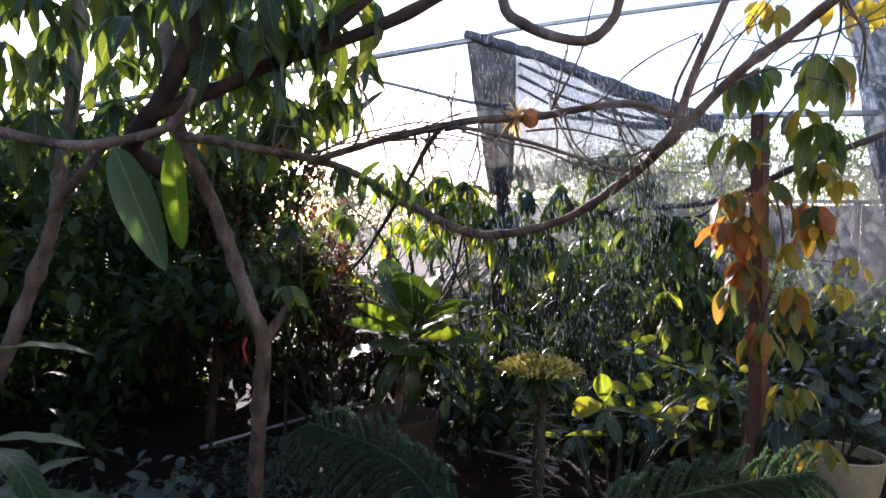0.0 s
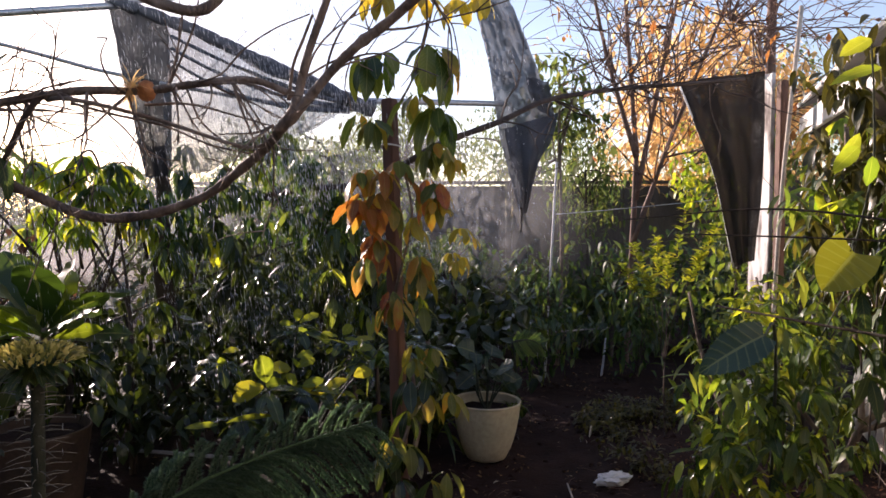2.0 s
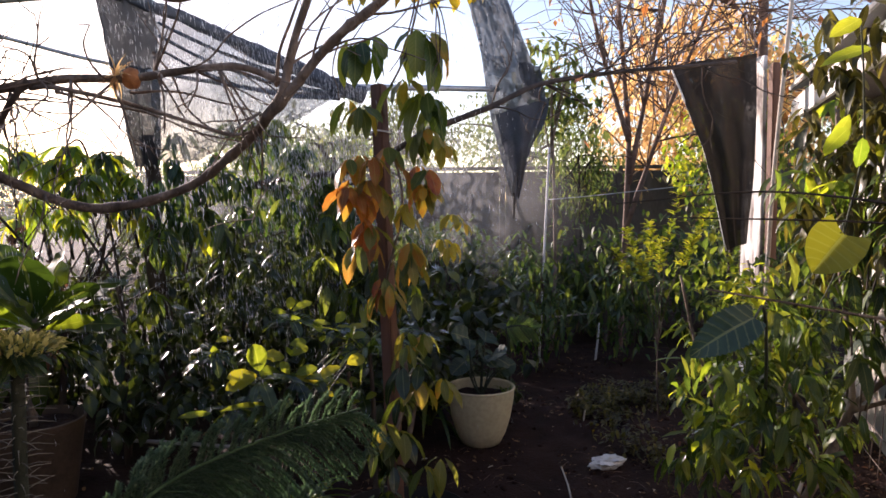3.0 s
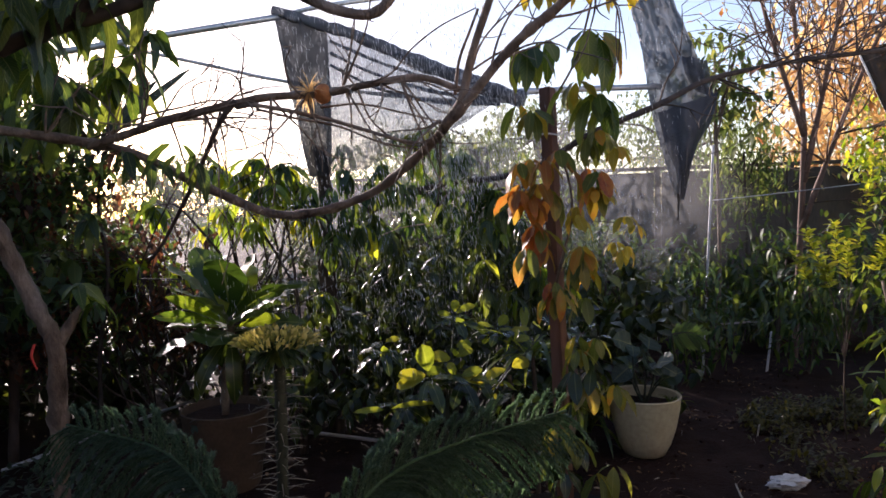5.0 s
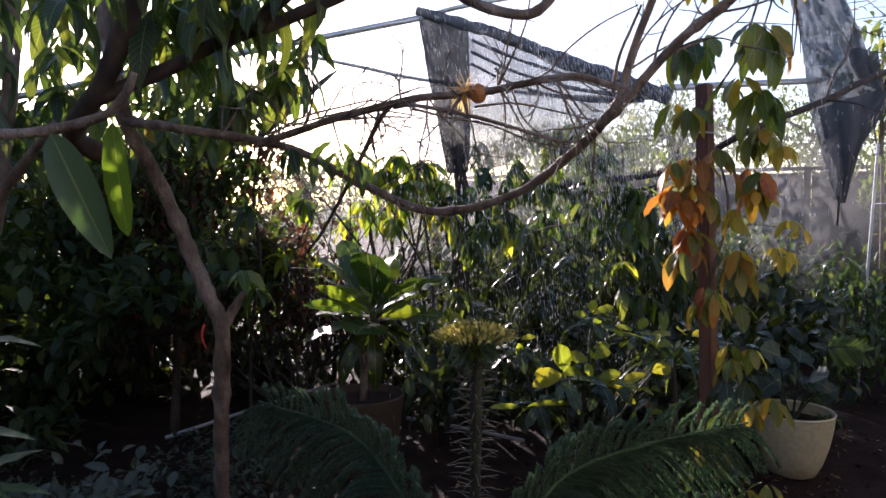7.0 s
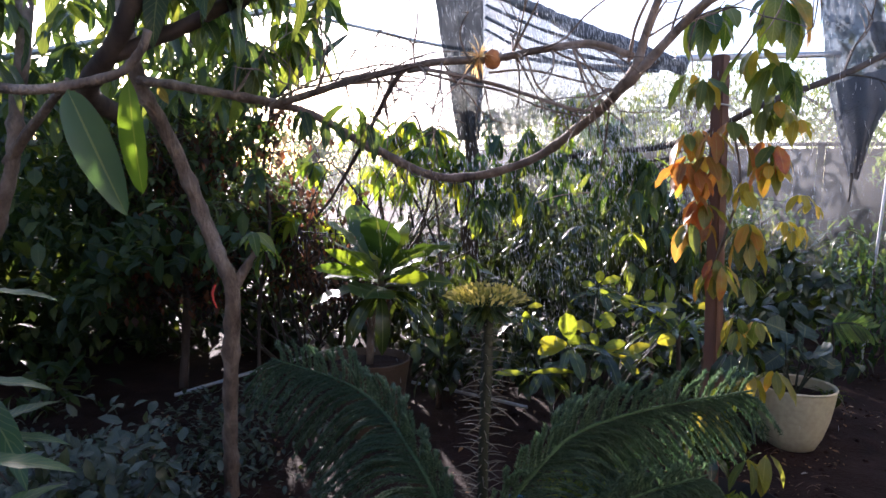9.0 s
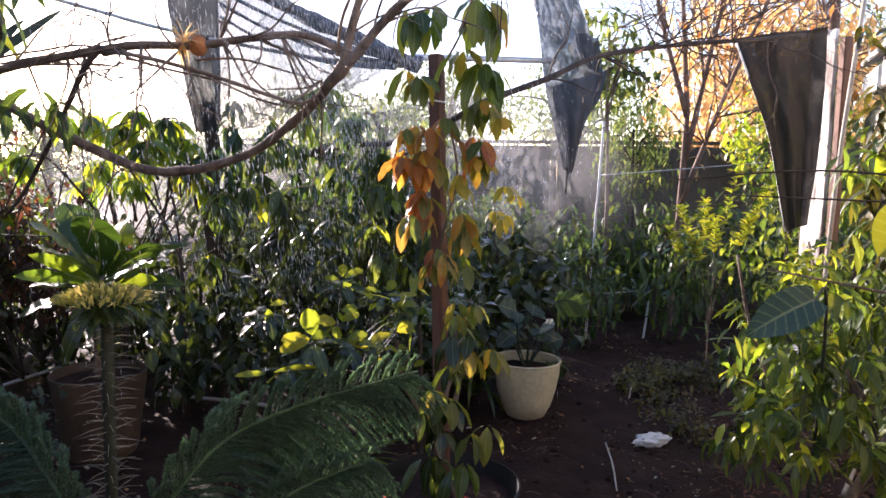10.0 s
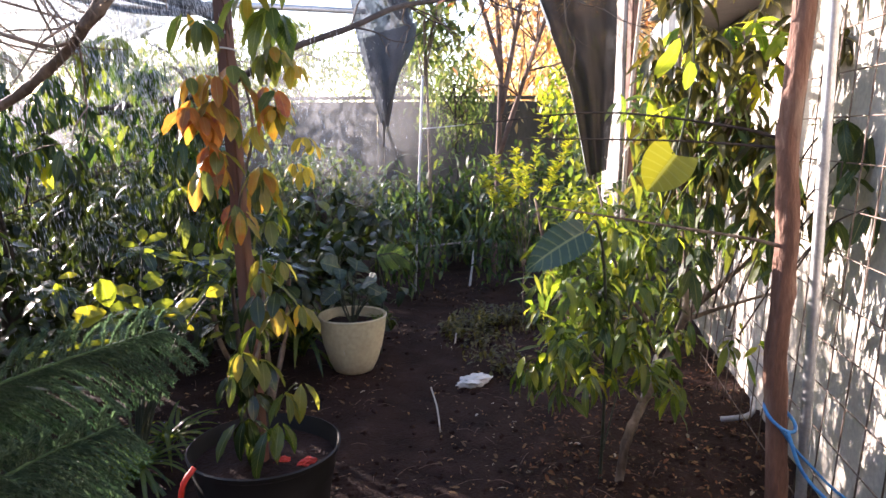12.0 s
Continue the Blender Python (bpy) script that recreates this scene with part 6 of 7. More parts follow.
# ---- shade cloth and its frame ----
def cloth(name, left, right, mat, parent, nu=20, nv=30, wrinkle=0.03, freq=5.0, label="", crumple=0.0):
    """A ruled sheet between two hanging edge lines, with folds that run down it."""
    a, b = spline(left, 12), spline(right, 12)
    V, F, UV = [], [], []
    nrm = (b[0] - a[0]).cross(a[-1] - a[0]).normalized()
    for j in range(nv + 1):
        v = j / nv
        p, q = a[round(v * (len(a) - 1))], b[round(v * (len(b) - 1))]
        for i in range(nu + 1):
            u = i / nu
            w = noise.noise(Vector((u * freq, v * freq * 0.35, 1.3))) + 0.5 * noise.noise(Vector((u * freq * 2.5 + v * 2, v * freq, 4)))
            w += crumple * (abs(noise.noise(p.lerp(q, u) * 9)) + 0.6 * abs(noise.noise(p.lerp(q, u) * 21)))
            V.append(tuple(p.lerp(q, u) + nrm * wrinkle * w * 2 + Vector((0, 0, 0.3 * wrinkle * noise.noise(Vector((u * 9, v * 9, 7)))))))
            UV.append((u, v))
    n = nu + 1
    for j in range(nv):
        for i in range(nu):
            q = j * n + i
            F.append((q, q + 1, q + n + 1, q + n))
    return under(name, make_mesh(name, V, F, mat, UV), parent, None, label)


sail = thing("shade_sail", (0.12, 4.2, 2.59), "torn black shade cloth sagging from a rolled edge", "shade cloth")
cloth("panel", [(0.4, 4.15, 2.52), (0.4, 4.17, 2.1), (0.42, 4.18, 1.74), (0.5, 4.16, 1.66)], [(1.36, 3.56, 2.08), (1.3, 3.6, 2.04), (1.22, 3.68, 1.98), (1.1, 3.75, 1.9)], M["net_grey"], sail, 30, 26, 0.05, 5.0)
cloth("strip", [(0.1, 4.22, 2.62), (0.15, 4.24, 2.35), (0.23, 4.28, 2.0), (0.29, 4.28, 1.66)], [(0.4, 4.15, 2.55), (0.41, 4.17, 2.3), (0.42, 4.2, 2.0), (0.41, 4.22, 1.66)], M["net_strip"], sail, 14, 26, 0.04, 4.0, "doubled hanging strip of cloth")
under("rolled_edge", quad_mesh("rolled_edge", [tube([(0.1, 4.2, 2.64), (0.4, 4.12, 2.53), (0.55, 4.06, 2.47), (0.8, 3.9, 2.33), (1.05, 3.76, 2.2), (1.3, 3.6, 2.08), (1.42, 3.53, 2.03)], 0.028, 0.04, 12, 10, 0.35)], M["net_roll"]), sail, None, "tightly rolled dark edge")
for k in range(3):
    o = 0.06 + 0.07 * k
    under("fold", quad_mesh("fold", [tube([(0.42, 4.1, 2.5 - o), (0.7, 3.97, 2.36 - o * 1.1), (1.0, 3.78, 2.2 - o * 0.8), (1.3, 3.6, 2.06 - o * 0.25)], 0.008, 0.012, 8, 8, 0.4)], M["net_roll"]), sail)
hang_c = thing("hanging_shade_cloth", (2.45, 4.0, 2.9), "crumpled grey-blue shade cloth hanging to a point", "shade cloth")
cloth("panel", [(2.12, 4.15, 3.3), (2.28, 4.07, 2.9), (2.39, 4.02, 2.45), (2.44, 3.99, 2.05), (2.51, 3.95, 1.72), (2.57, 3.92, 1.48)], [(2.4, 4.01, 3.3), (2.52, 3.95, 2.88), (2.68, 3.85, 2.4), (2.75, 3.8, 2.1), (2.68, 3.85, 1.85), (2.6, 3.9, 1.48)], M["net_blue"], hang_c, 40, 110, 0.035, 4.0, "", 1.6)
# Both folds take a darker colour than the cloth they lie on.
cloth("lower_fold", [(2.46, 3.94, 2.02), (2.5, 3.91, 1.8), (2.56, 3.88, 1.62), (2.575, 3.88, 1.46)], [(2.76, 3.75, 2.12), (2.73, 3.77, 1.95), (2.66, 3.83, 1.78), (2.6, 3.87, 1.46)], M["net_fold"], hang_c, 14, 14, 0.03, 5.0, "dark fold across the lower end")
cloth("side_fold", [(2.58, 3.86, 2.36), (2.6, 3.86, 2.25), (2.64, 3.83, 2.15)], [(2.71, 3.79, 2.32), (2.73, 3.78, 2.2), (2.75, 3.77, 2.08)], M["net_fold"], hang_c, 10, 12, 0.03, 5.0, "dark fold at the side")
under("string", quad_mesh("string", [tube([(2.585, 3.91, 1.5), (2.585, 3.91, 1.43), (2.58, 3.91, 1.33)], 0.012, 0.006, 6, 4, 0.3)], M["net_dark"]), hang_c)
corner_c = thing("dark_shade_cloth", (3.8, 3.43, 2.35), "dark shade cloth narrowing down against the post", "shade cloth")
cloth("panel", [(3.62, 3.58, 2.36), (3.7, 3.5, 2.05), (3.8, 3.42, 1.7), (3.9, 3.33, 1.1)], [(4.02, 3.22, 2.4), (4.03, 3.22, 2.0), (4.02, 3.22, 1.6), (4.0, 3.25, 1.15)], M["net_dark"], corner_c, 18, 28, 0.03, 5.0)
under("edge_cord", quad_mesh("edge_cord", [tube([(3.62, 3.57, 2.34), (3.7, 3.49, 2.05), (3.8, 3.41, 1.7), (3.89, 3.32, 1.1)], 0.006, 0.006, 6, 5, 0.1)], M["paper"]), corner_c, None, "pale selvedge cord")


def rail(name, points, r, mat, label, category):
    groups = {"frame_pipe": "pipes of the shade frame", "irrigation_pipe": "irrigation pipes on the soil", "fallen_stick": "fallen sticks"}
    return single(name, quad_mesh(name, [tube(points, r, r, 10, 5, 0)], M[mat]), label, category, groups.get(name, ""))


rail("frame_pipe", [(-2.6, 4.1, 2.02), (-1.33, 4.16, 2.29), (0.2, 4.2, 2.61)], 0.019, "metal", "overhead frame pipe of the shade structure", "pipe")
rail("frame_pipe", [(-0.9, 4.42, 2.47), (-0.3, 4.36, 2.34), (0.15, 4.3, 2.24), (0.9, 4.0, 2.1), (1.42, 3.6, 2.02)], 0.011, "metal", "sloping frame pipe of the shade structure", "pipe")
rail("frame_pipe", [(1.38, 3.58, 2.07), (1.9, 3.78, 2.13), (2.5, 3.98, 2.19)], 0.018, "metal", "horizontal frame pipe of the shade structure", "pipe")
rail("frame_pipe", [(0.12, 4.2, 2.6), (0.56, 4.16, 2.69), (1.87, 4.64, 3.04), (3.0, 5.0, 3.3)], 0.014, "metal", "rising frame pipe of the shade structure", "pipe")
rail("frame_pipe", [(3.56, 5.11, -0.05), (3.69, 5.21, 1.09), (3.79, 5.29, 1.94)], 0.011, "pvc", "thin upright pale pole", "pole")
rail("line_wire", [(3.75, 5.24, 1.46), (3.98, 4.92, 1.49), (4.26, 4.59, 1.53), (5.3, 4.9, 1.6)], 0.004, "pvc", "taut pale line wire", "wire")

# irrigation pipes and sticks
for a, b in (((-1.45, 4.15), (-0.55, 5.4)), ((-1.9, 7.0), (-0.5, 5.8)), ((-2.3, 2.3), (-1.55, 2.85)), ((0.02, 4.45), (0.72, 3.96))):
    rail("irrigation_pipe", [(*a, 0.05), ((a[0] + b[0]) / 2, (a[1] + b[1]) / 2, 0.055), (*b, 0.05)], 0.011, "pvc", "pale irrigation pipe lying on the soil", "pipe")
rail("low_rail", [(3.4, 5.75, 0.3), (4.0, 5.6, 0.3), (4.7, 5.5, 0.32)], 0.009, "dry", "low horizontal stick rail", "rail")
rail("upright_stick", [(4.6, 5.5, -0.02), (4.62, 5.5, 0.3), (4.66, 5.48, 0.75)], 0.03, "dark_bark", "short dark upright stick", "stick")
rail("white_stick", [(4.05, 4.93, -0.01), (4.13, 5.0, 0.15), (4.2, 5.06, 0.31)], 0.01, "pvc", "leaning white stick in the soil", "stick")
rail("fallen_stick", [(2.02, 2.45, 0.012), (2.17, 2.7, 0.014), (2.3, 2.95, 0.012)], 0.0045, "dry", "bleached fallen stick on the soil", "stick")
rail("fallen_stick", [(2.95, 2.05, 0.02), (3.1, 2.12, 0.1), (3.25, 2.18, 0.22)], 0.011, "dry", "pale leaning stick by the trunk", "stick")
rail("fallen_stick", [(3.2, 1.75, 0.02), (3.3, 1.66, 0.05), (3.42, 1.72, 0.09)], 0.013, "pvc", "white stick at the wall foot", "stick")


def crumpled(name, at, size, mat, label, category, squash=0.3):
    bm = bmesh.new()
    bmesh.ops.create_icosphere(bm, subdivisions=4, radius=1.0)
    for v in bm.verts:
        d = v.co.normalized()
        f = 1 + 0.45 * noise.noise(d * 2.2 + Vector(at)) + 0.25 * noise.noise(d * 6 + Vector(at))
        v.co = Vector((d.x * f * size[0], d.y * f * size[1], d.z * f * size[2] * 1.0 + size[2] * 0.7))
    me = bpy.data.meshes.new(name)
    bm.to_mesh(me)
    bm.free()
    me.materials.append(M[mat])
    ob = single(name, me, label, category)
    ob.location = at
    return ob


crumpled("white_rag", (2.55, 2.88, 0), (0.1, 0.055, 0.03), "paper", "crumpled white rag lying on the soil", "rag")
label_tag = thing("plant_label", (2.907, 3.569, 0.000), "small white plastic plant label stuck in the soil", "plant label")
bm = bmesh.new()
box(bm, (0, 0, 0.035), (0.022, 0.002, 0.08), pose(*(2.907, 3.569, 0.000), 8, 0, 25), 0.0008)
part("tag", bm, M["paper"], label_tag)
crumpled("red_tag", (1.2, 2.1, 0.235), (0.035, 0.02, 0.012), "red", "small red tag in the tub", "tag")

# small bits of plastic near the tub
strap = thing("red_strap", (0.74, 1.93, 0.0), "bent strip of red plastic beside the tub", "strap")
under("strip", quad_mesh("strip", [tube([(0.72, 1.95, -0.02), (0.72, 1.94, 0.2), (0.73, 1.93, 0.36), (0.77, 1.93, 0.42)], 0.011, 0.009, 6, 5, 0.1)], M["red"]), strap)
crumpled("red_tag", (1.13, 2.16, 0.235), (0.03, 0.018, 0.012), "red", "small red tag in the tub", "tag")
crumpled("blue_scrap", (0.5, 2.85, 0.0), (0.05, 0.03, 0.02), "rope", "scrap of blue plastic on the soil", "scrap")

# ---- behind: autumn tree, garden along the fence, distance ----
at = thing("autumn_tree", (4.6, 5.2, 0), "bare-branched tree with fine reddish twigs", "tree")
limb(at, [(4.55, 5.2, -0.05), (4.58, 5.17, 1.1), (4.6, 5.15, 2.05)], 0.028, 0.024, "red_bark", "trunk")
forks = [((4.6, 5.15, 2.0), (4.36, 5.35, 3.09), (4.1, 5.5, 4.6)), ((4.6, 5.15, 2.05), (4.6, 5.3, 3.2), (4.5, 5.4, 5.0)), ((4.6, 5.15, 1.6), (4.8, 4.98, 3.05), (5.1, 4.8, 4.8)), ((4.58, 5.15, 1.2), (4.9, 4.9, 2.4), (5.5, 4.5, 4.2))]
starts = []
for f in forks:
    limb(at, list(f), 0.026, 0.01, "red_bark")
    line = spline(f, 10)
    starts += [(p, rnd_dir(-0.8)) for p in line[5::2]]
tw, tips = twigs(starts, 5, 1.1, 0.008, -0.3)
under("branchwork", quad_mesh("branchwork", tw, M["red_bark"]), at)["kind"] = "stuff"
leaf_mass("leaves", small_t, [aim(q + rnd_dir() * 0.05, rnd_dir(0.5), size=rnd(0.05, 0.09)) for q, d in tips if rnd(0, 1) < 0.6], M["mass_orange"], at)
# bare brown crown over the corner
bt = thing("bare_brown_tree", (5.3, 4.2, 0), "brown bare-twigged tree over the wall corner", "tree")
limb(bt, [(5.3, 4.2, -0.05), (5.2, 4.15, 1.5), (5.0, 4.0, 2.6), (4.9, 3.9, 3.6)], 0.06, 0.03, "red_bark", "trunk")
tw, tips = twigs([((5.1 - 0.11 * i, 4.05 - 0.05 * i, 2.35 + 0.05 * i + rnd(-0.1, 0.3)), rnd_dir(-0.3)) for i in range(17)], 7, 1.1, 0.006, 0.1)
under("branchwork", quad_mesh("branchwork", tw, M["red_bark"]), bt)["kind"] = "stuff"
leaf_mass("leaves", small_t, [aim(q + rnd_dir() * 0.12 * rnd(0, 1), rnd_dir(0.8), size=rnd(0.05, 0.1)) for q, d in tips if rnd(0, 1) < 0.6], M["mass_rust"], bt)
# long branch between stake and post
lb = thing("leafless_branch", (0.4, 4.42, 1.25), "long dark leafless branch with fine twigs", "branch")
limb(lb, [(0.4, 4.42, 1.25), (0.75, 4.45, 1.5), (1.15, 4.1, 1.6), (1.25, 3.5, 1.6), (1.3, 3.01, 1.64), (1.43, 2.71, 1.75), (1.77, 2.76, 1.88), (2.14, 2.89, 2.03), (2.76, 3.04, 2.16), (3.2, 3.05, 2.22), (3.7, 3.1, 2.3)], 0.018, 0.011, "dark_bark")
limb(lb, [(0.6, 4.45, 1.38), (0.91, 4.4, 1.54), (1.33, 4.35, 1.53), (1.65, 4.29, 1.58)], 0.016, 0.008, "dark_bark")
tw, tips = twigs([((1.77, 2.76, 1.88), (0.5, 0.2, -0.1)), ((2.14, 2.89, 2.03), (0.6, 0.1, -0.4)), ((2.5, 2.95, 2.12), (0.5, 0.1, 0.5)), ((2.9, 3.05, 2.18), (0.6, 0.1, 0.6)), ((3.1, 3.05, 2.2), (0.7, 0.1, 0.5)), ((2.6, 3.0, 2.13), (0.6, 0.0, 0.4)), ((3.4, 3.08, 2.25), (0.5, 0.1, -0.4)), ((2.76, 3.04, 2.16), (0.3, 0.2, -0.7)), ((1.3, 4.35, 1.53), (0.5, 0, 0.4))], 3, 0.5, 0.005)
for t in tw:
    under("twig", quad_mesh("twig", [t], M["dark_bark"]), lb)


def leafy_tree(name, at, height, crown, count, size, mat, label, templates, per=6, trunk=0.07, bark="dark_bark"):
    ob = thing(name, at, label, "shrub" if "shrub" in name or "bush" in name else "tree", name.replace("_", " ") + "s" if name in ("fence_shrub", "garden_bush", "garden_tree") else "")
    x, y, z = at
    top = Vector((x, y, height - crown[2] * 0.6))
    limb(ob, [(x, y, -0.05), (x + 0.05, y, height * 0.3), tuple(top)], trunk, trunk * 0.4, bark, "trunk")
    centre = Vector((x, y, height - crown[2]))

    def inside(p):
        q = p - centre
        f = 1 + 0.5 * noise.noise(p * (1.6 / crown[0]) + Vector(at))
        return (q.x / crown[0]) ** 2 + (q.y / crown[1]) ** 2 + (q.z / crown[2]) ** 2 < f
    pts = filled(tuple(centre - Vector(crown)), tuple(centre + Vector(crown)), count, inside)
    tubes = []
    for p in pts[:14]:
        tubes.append(tube([top.lerp(Vector((x, y, height * 0.3)), rnd(0, 0.6)), top.lerp(p, 0.5) + rnd_dir() * 0.1, p], trunk * 0.35, trunk * 0.08, 5, 4))
    for t in tubes:
        under("limb", quad_mesh("limb", [t], M[bark]), ob)
    leaf_mass("crown", templates, [aim(p + rnd_dir() * size * 1.2, rnd_dir(0.6), size=size * rnd(0.6, 1.2)) for p in pts for _ in range(per)], M[mat], ob)
    return ob


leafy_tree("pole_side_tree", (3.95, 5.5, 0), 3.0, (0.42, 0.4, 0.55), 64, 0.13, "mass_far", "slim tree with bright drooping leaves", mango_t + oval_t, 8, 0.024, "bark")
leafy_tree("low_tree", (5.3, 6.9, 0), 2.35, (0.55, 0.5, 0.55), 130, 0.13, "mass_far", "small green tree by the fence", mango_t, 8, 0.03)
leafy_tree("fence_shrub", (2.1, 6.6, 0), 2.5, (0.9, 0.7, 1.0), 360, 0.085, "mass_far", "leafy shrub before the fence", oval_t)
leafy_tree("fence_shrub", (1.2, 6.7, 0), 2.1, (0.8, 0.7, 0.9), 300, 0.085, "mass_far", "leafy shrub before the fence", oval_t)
leafy_tree("fence_shrub", (4.9, 5.6, 0), 1.3, (0.9, 0.4, 0.6), 130, 0.12, "mass_dark", "dark shrub before the fence", oval_t)
leafy_tree("fence_shrub", (3.1, 6.2, 0), 1.25, (1.0, 0.6, 0.55), 190, 0.12, "mass_dark", "dark shrub before the fence", oval_t)
for gx, gy, gh in ((2.3, 6.2, 1.15), (3.2, 6.6, 1.2), (4.2, 6.2, 1.1), (5.0, 6.0, 1.1), (5.8, 5.6, 1.2), (1.3, 6.6, 1.3), (6.4, 5.0, 1.2)):
    leafy_tree("garden_bush", (gx, gy, 0), gh, (0.75, 0.5, gh * 0.48), 110, 0.17, "mass_dark", "low leafy garden bush", narrow_t + mango_t, 8, 0.02)
for gx, gy, gh in ((3.42, 4.85, 1.16), (4.3, 4.75, 1.05)):
    leafy_tree("garden_bush", (gx, gy, 0), gh, (0.34, 0.22, gh * 0.46), 52, 0.15, "mass_wet", "low leafy garden bush", narrow_t + mango_t, 9, 0.012)
leafy_tree("wall_shrub", (3.95, 2.85, 0), 1.3, (0.4, 0.35, 0.62), 110, 0.09, "mass_dark", "dark low shrub at the wall corner", oval_t, 7, 0.02)
leafy_tree("wall_shrub", (4.75, 3.95, 0), 2.2, (0.55, 0.4, 1.0), 190, 0.1, "mass", "green shrub behind the corner post", oval_t)
leafy_tree("orange_tree", (9.1, 8.55, 0), 5.0, (2.0, 1.6, 2.4), 1050, 0.19, "mass_orange", "tree in full orange autumn leaf beyond the fence", small_t, 8, 0.14, "red_bark")
leafy_tree("yellow_green_tree", (7.3, 6.6, 0), 2.9, (0.7, 0.7, 0.9), 130, 0.12, "mass_lime", "yellow-green tree beyond the fence", oval_t, 6)
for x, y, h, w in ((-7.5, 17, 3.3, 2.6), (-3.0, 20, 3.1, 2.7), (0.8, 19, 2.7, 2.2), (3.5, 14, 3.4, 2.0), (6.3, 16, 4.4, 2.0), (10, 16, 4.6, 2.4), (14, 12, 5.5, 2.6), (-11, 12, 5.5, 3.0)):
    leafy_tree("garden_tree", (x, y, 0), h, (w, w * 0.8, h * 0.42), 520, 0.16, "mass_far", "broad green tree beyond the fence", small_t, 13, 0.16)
# sunlit litter and a pipe end beyond the ginger plant
heap = [Vector((-1.95 + RNG.normal() * 0.22, 2.6 + RNG.normal() * 0.22, 0)) for _ in range(260)]
leaf_mass("leaf_heap", oval_t, [aim((p.x, p.y, ground_height(p.x, p.y) + rnd(0.01, 0.06)), (rnd(-1, 1), rnd(-1, 1), rnd(-0.3, 0.5)), (rnd(-0.5, 0.5), rnd(-0.5, 0.5), 1), rnd(0.03, 0.08)) for p in heap], M["litter_red"], None, "heap of rusty fallen leaves", "leaf litter")
# a drift of reddish leaves along the wall foot
drift = [Vector((2.5 + 0.694 * u + 0.72 * v, 1.9 + 0.72 * u - 0.694 * v, 0)) for u, v in zip(RNG.uniform(-1.0, 1.5, 2600), RNG.uniform(-0.35, 0.8, 2600))]
leaf_mass("leaf_drift", oval_t, [aim((p.x, p.y, ground_height(p.x, p.y) + rnd(0.008, 0.03)), (rnd(-1, 1), rnd(-1, 1), rnd(-0.3, 0.4)), (rnd(-0.5, 0.5), rnd(-0.5, 0.5), 1), rnd(0.008, 0.05) * rnd(0.5, 1.0)) for p in drift], M["litter_red"], None, "drift of reddish-brown fallen leaves", "leaf litter")
# pale spear leaves of a palm behind
sp = thing("palm_spear", (-0.75, 4.4, 0), "slim palm shoot with pale unopened spear leaves", "palm")
limb(sp, [(-0.98, 4.36, -0.03), (-0.97, 4.34, 0.6), (-0.9, 4.34, 1.1), (-0.93, 4.32, 1.5), (-0.88, 4.3, 1.82)], 0.013, 0.009, "dark_bark", "stem")
SPEAR = leaf_set("leaf", M["succulent"], 2, 0.62, 0.06, fold=0.6, bend=0.12, point=0.6, belly=0.4, seg=8)
leaves(sp, "leaf", SPEAR, [aim((-0.9, 4.29, 1.86), (0.35, 0.05, 0.42), (0, -1, 0.2)), aim((-0.92, 4.29, 1.84), (0.32, 0.03, 0.3), (0, -1, 0.2)), aim((-0.92, 4.29, 1.82), (-0.5, 0.1, 0.6), (0, -1, 0.2))])
# fallen leaves and twigs
pts = [p for p in filled((-1.5, 1.2, 0), (4.6, 5.5, 0.01), 1700)] + filled((0.8, 1.8, 0), (4.4, 5.0, 0.01), 1500)
leaf_mass("leaf_litter", oval_t, [aim((p.x, p.y, ground_height(p.x, p.y) + 0.008), (rnd(-1, 1), rnd(-1, 1), rnd(-0.15, 0.25)), (rnd(-0.3, 0.3), rnd(-0.3, 0.3), 1), rnd(0.012, 0.045) if i < 1700 else rnd(0.006, 0.02)) for i, p in enumerate(pts)], M["litter"], None, "scattered dry brown fallen leaves", "leaf litter")
bits = []
for p in filled((0.6, 1.6, 0), (4.2, 4.6, 0.01), 170):
    a, L = rnd(0, 6.28), rnd(0.03, 0.13)
    z = ground_height(p.x, p.y) + 0.008
    bits.append(tube([(p.x, p.y, z), (p.x + math.cos(a) * L * 0.5, p.y + math.sin(a) * L * 0.5, z + rnd(0, 0.02)), (p.x + math.cos(a) * L, p.y + math.sin(a) * L, z)], rnd(0.001, 0.0028), 0.0009, 4, 2, 0.1))
single("fallen_twigs", quad_mesh("fallen_twigs", bits, M["red_bark"]), "scattered dry twigs on the soil", "twigs", kind="stuff")

clods = []
for p in filled((0.5, 1.3, 0), (4.4, 5.2, 0.01), 1500):
    r, z = rnd(0.005, 0.022) * rnd(0.4, 1.0), ground_height(p.x, p.y)
    rings = [[(p.x + math.cos(k * 1.0472 + j) * r * q * rnd(0.7, 1.3), p.y + math.sin(k * 1.0472 + j) * r * q * rnd(0.7, 1.3), z + h * r * rnd(0.8, 1.2)) for k in range(6)] for j, (q, h) in enumerate(((1.0, -0.3), (0.95, 0.4), (0.45, 0.85)))]
    quads = [(j * 6 + k, j * 6 + (k + 1) % 6, j * 6 + 6 + (k + 1) % 6, j * 6 + 6 + k) for j in range(2) for k in range(6)] + [(12, 13, 14, 15), (12, 15, 16, 17)]
    clods.append((sum(rings, []), quads))
single("soil_clods", quad_mesh("soil_clods", clods, M["soil"]), "crumbly clods of dark soil", "soil clods", kind="stuff")
scraps = filled((1.2, 1.6, 0), (4.0, 4.6, 0.01), 90)
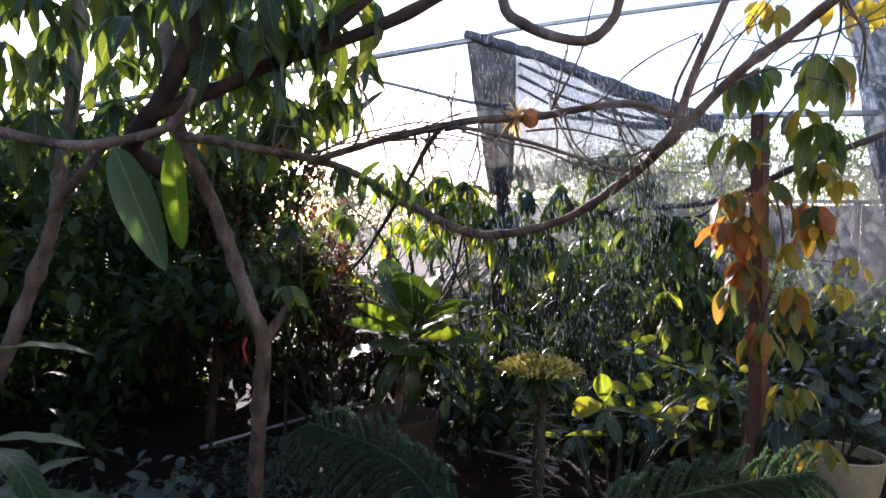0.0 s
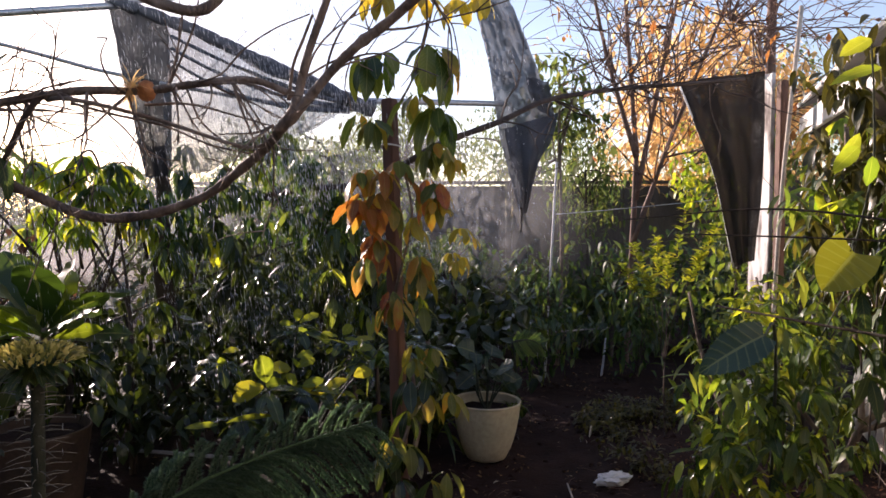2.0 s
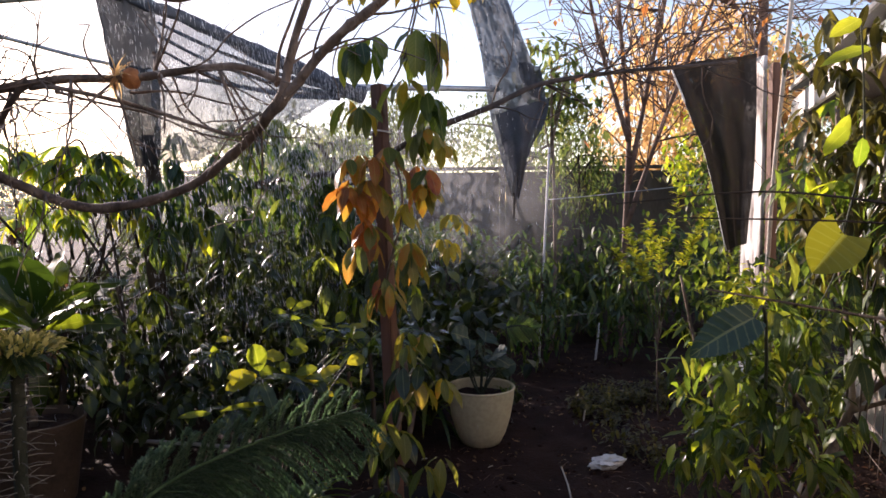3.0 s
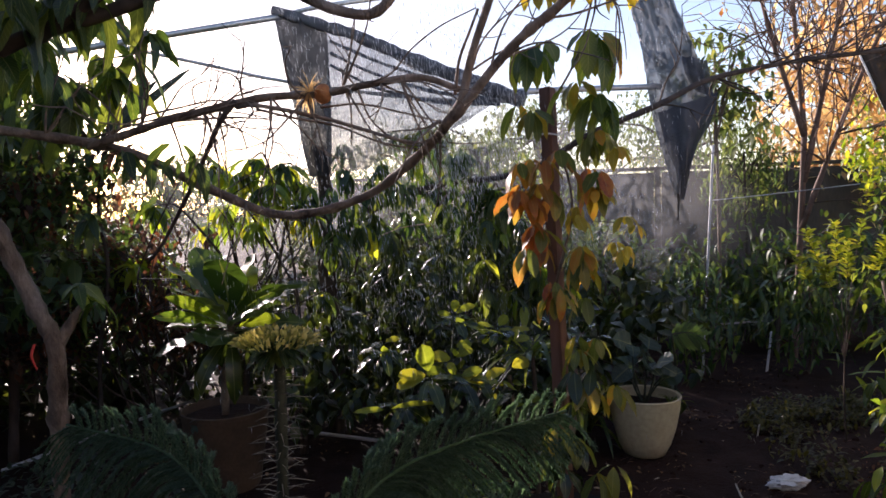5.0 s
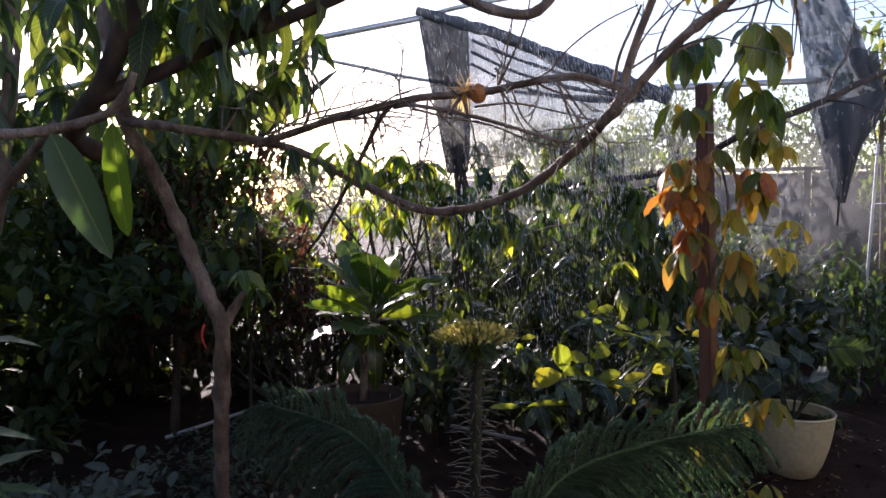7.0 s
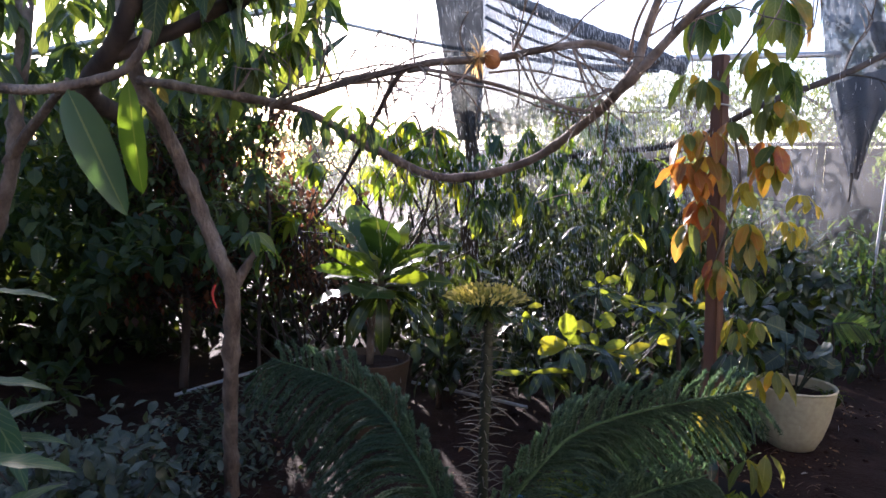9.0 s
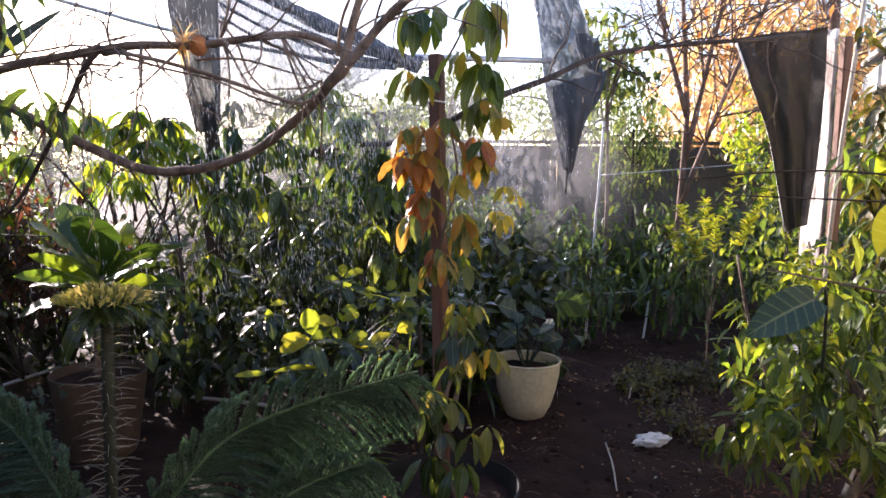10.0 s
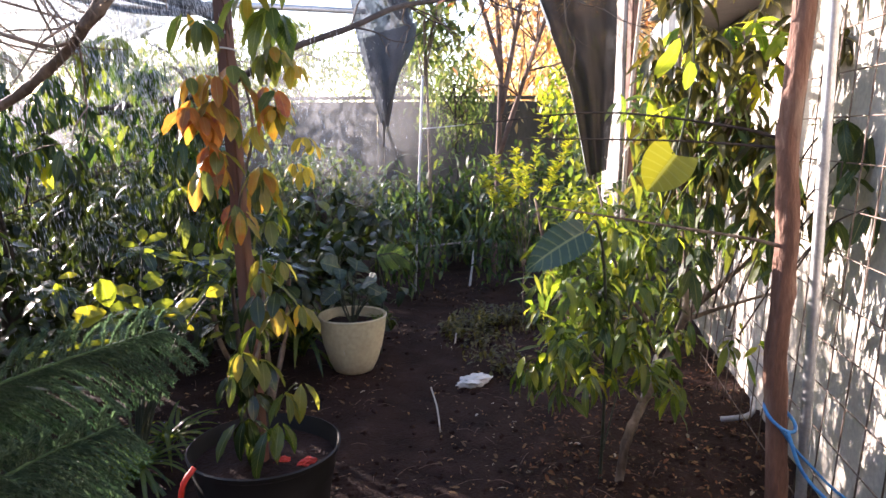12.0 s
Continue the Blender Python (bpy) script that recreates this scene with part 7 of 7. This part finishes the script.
leaf_mass("pale_scraps", oval_t, [aim((p.x, p.y, ground_height(p.x, p.y) + 0.012), (rnd(-1, 1), rnd(-1, 1), rnd(-0.1, 0.4)), (rnd(-0.4, 0.4), rnd(-0.4, 0.4), 1), rnd(0.012, 0.04)) for p in scraps], M["litter_pale"], None, "scattered bleached leaf scraps", "leaf litter")

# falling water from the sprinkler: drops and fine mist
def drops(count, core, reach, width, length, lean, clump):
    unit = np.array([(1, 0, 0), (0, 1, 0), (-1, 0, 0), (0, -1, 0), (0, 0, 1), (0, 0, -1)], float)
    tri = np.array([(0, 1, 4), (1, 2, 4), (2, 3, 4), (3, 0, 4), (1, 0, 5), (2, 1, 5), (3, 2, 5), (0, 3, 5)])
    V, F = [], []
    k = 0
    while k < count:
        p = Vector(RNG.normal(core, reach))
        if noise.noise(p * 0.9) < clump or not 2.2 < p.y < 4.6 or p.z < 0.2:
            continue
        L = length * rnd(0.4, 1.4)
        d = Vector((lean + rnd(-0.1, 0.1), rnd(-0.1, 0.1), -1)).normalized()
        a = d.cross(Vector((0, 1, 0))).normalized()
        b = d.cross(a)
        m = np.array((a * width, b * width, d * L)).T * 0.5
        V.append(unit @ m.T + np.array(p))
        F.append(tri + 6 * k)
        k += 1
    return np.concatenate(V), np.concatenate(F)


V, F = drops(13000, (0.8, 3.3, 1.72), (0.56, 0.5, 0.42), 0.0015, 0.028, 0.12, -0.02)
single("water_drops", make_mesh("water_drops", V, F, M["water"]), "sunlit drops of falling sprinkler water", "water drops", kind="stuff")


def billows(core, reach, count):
    """Wavy round sheets that stand in for spray and haze, one behind another, thinning out from the core by their
    material.
    """
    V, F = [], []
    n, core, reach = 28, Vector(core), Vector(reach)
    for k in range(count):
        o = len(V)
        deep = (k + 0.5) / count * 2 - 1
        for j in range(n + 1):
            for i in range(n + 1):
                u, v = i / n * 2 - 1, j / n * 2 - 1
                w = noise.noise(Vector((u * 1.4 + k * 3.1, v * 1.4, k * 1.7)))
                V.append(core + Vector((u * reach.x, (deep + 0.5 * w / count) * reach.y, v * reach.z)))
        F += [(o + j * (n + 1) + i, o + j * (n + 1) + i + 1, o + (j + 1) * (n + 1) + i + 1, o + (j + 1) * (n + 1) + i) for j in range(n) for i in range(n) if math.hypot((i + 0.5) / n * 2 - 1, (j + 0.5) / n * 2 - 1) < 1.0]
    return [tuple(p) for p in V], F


# The wide sheet at y 9 is added haze that softens the distant trees.
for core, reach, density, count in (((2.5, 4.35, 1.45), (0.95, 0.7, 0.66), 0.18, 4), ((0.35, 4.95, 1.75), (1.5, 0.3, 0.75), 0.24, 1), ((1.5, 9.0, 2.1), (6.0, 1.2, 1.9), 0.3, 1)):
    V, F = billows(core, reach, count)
    single("spray_mist", make_mesh("spray_mist", V, F, mist_material(core, reach, density)), "translucent sheets drawn as sprinkler mist and far haze", "mist", "drifts of sprinkler mist", "stuff")

cover = filled((2.75, 2.75, 0.0), (4.0, 4.0, 0.1), 420, lambda p: 0.5 < p.x - 0.65 * p.y < 1.55 and noise.noise(p * 3.2) > -0.12)
leaf_mass("creeping_plant", oval_t, [aim(p + rnd_dir() * 0.03, rnd_dir(-0.2), size=rnd(0.022, 0.055)) for p in cover for _ in range(6)], M["mass_olive"], None, "low creeping small-leaved plant on the soil", "groundcover")
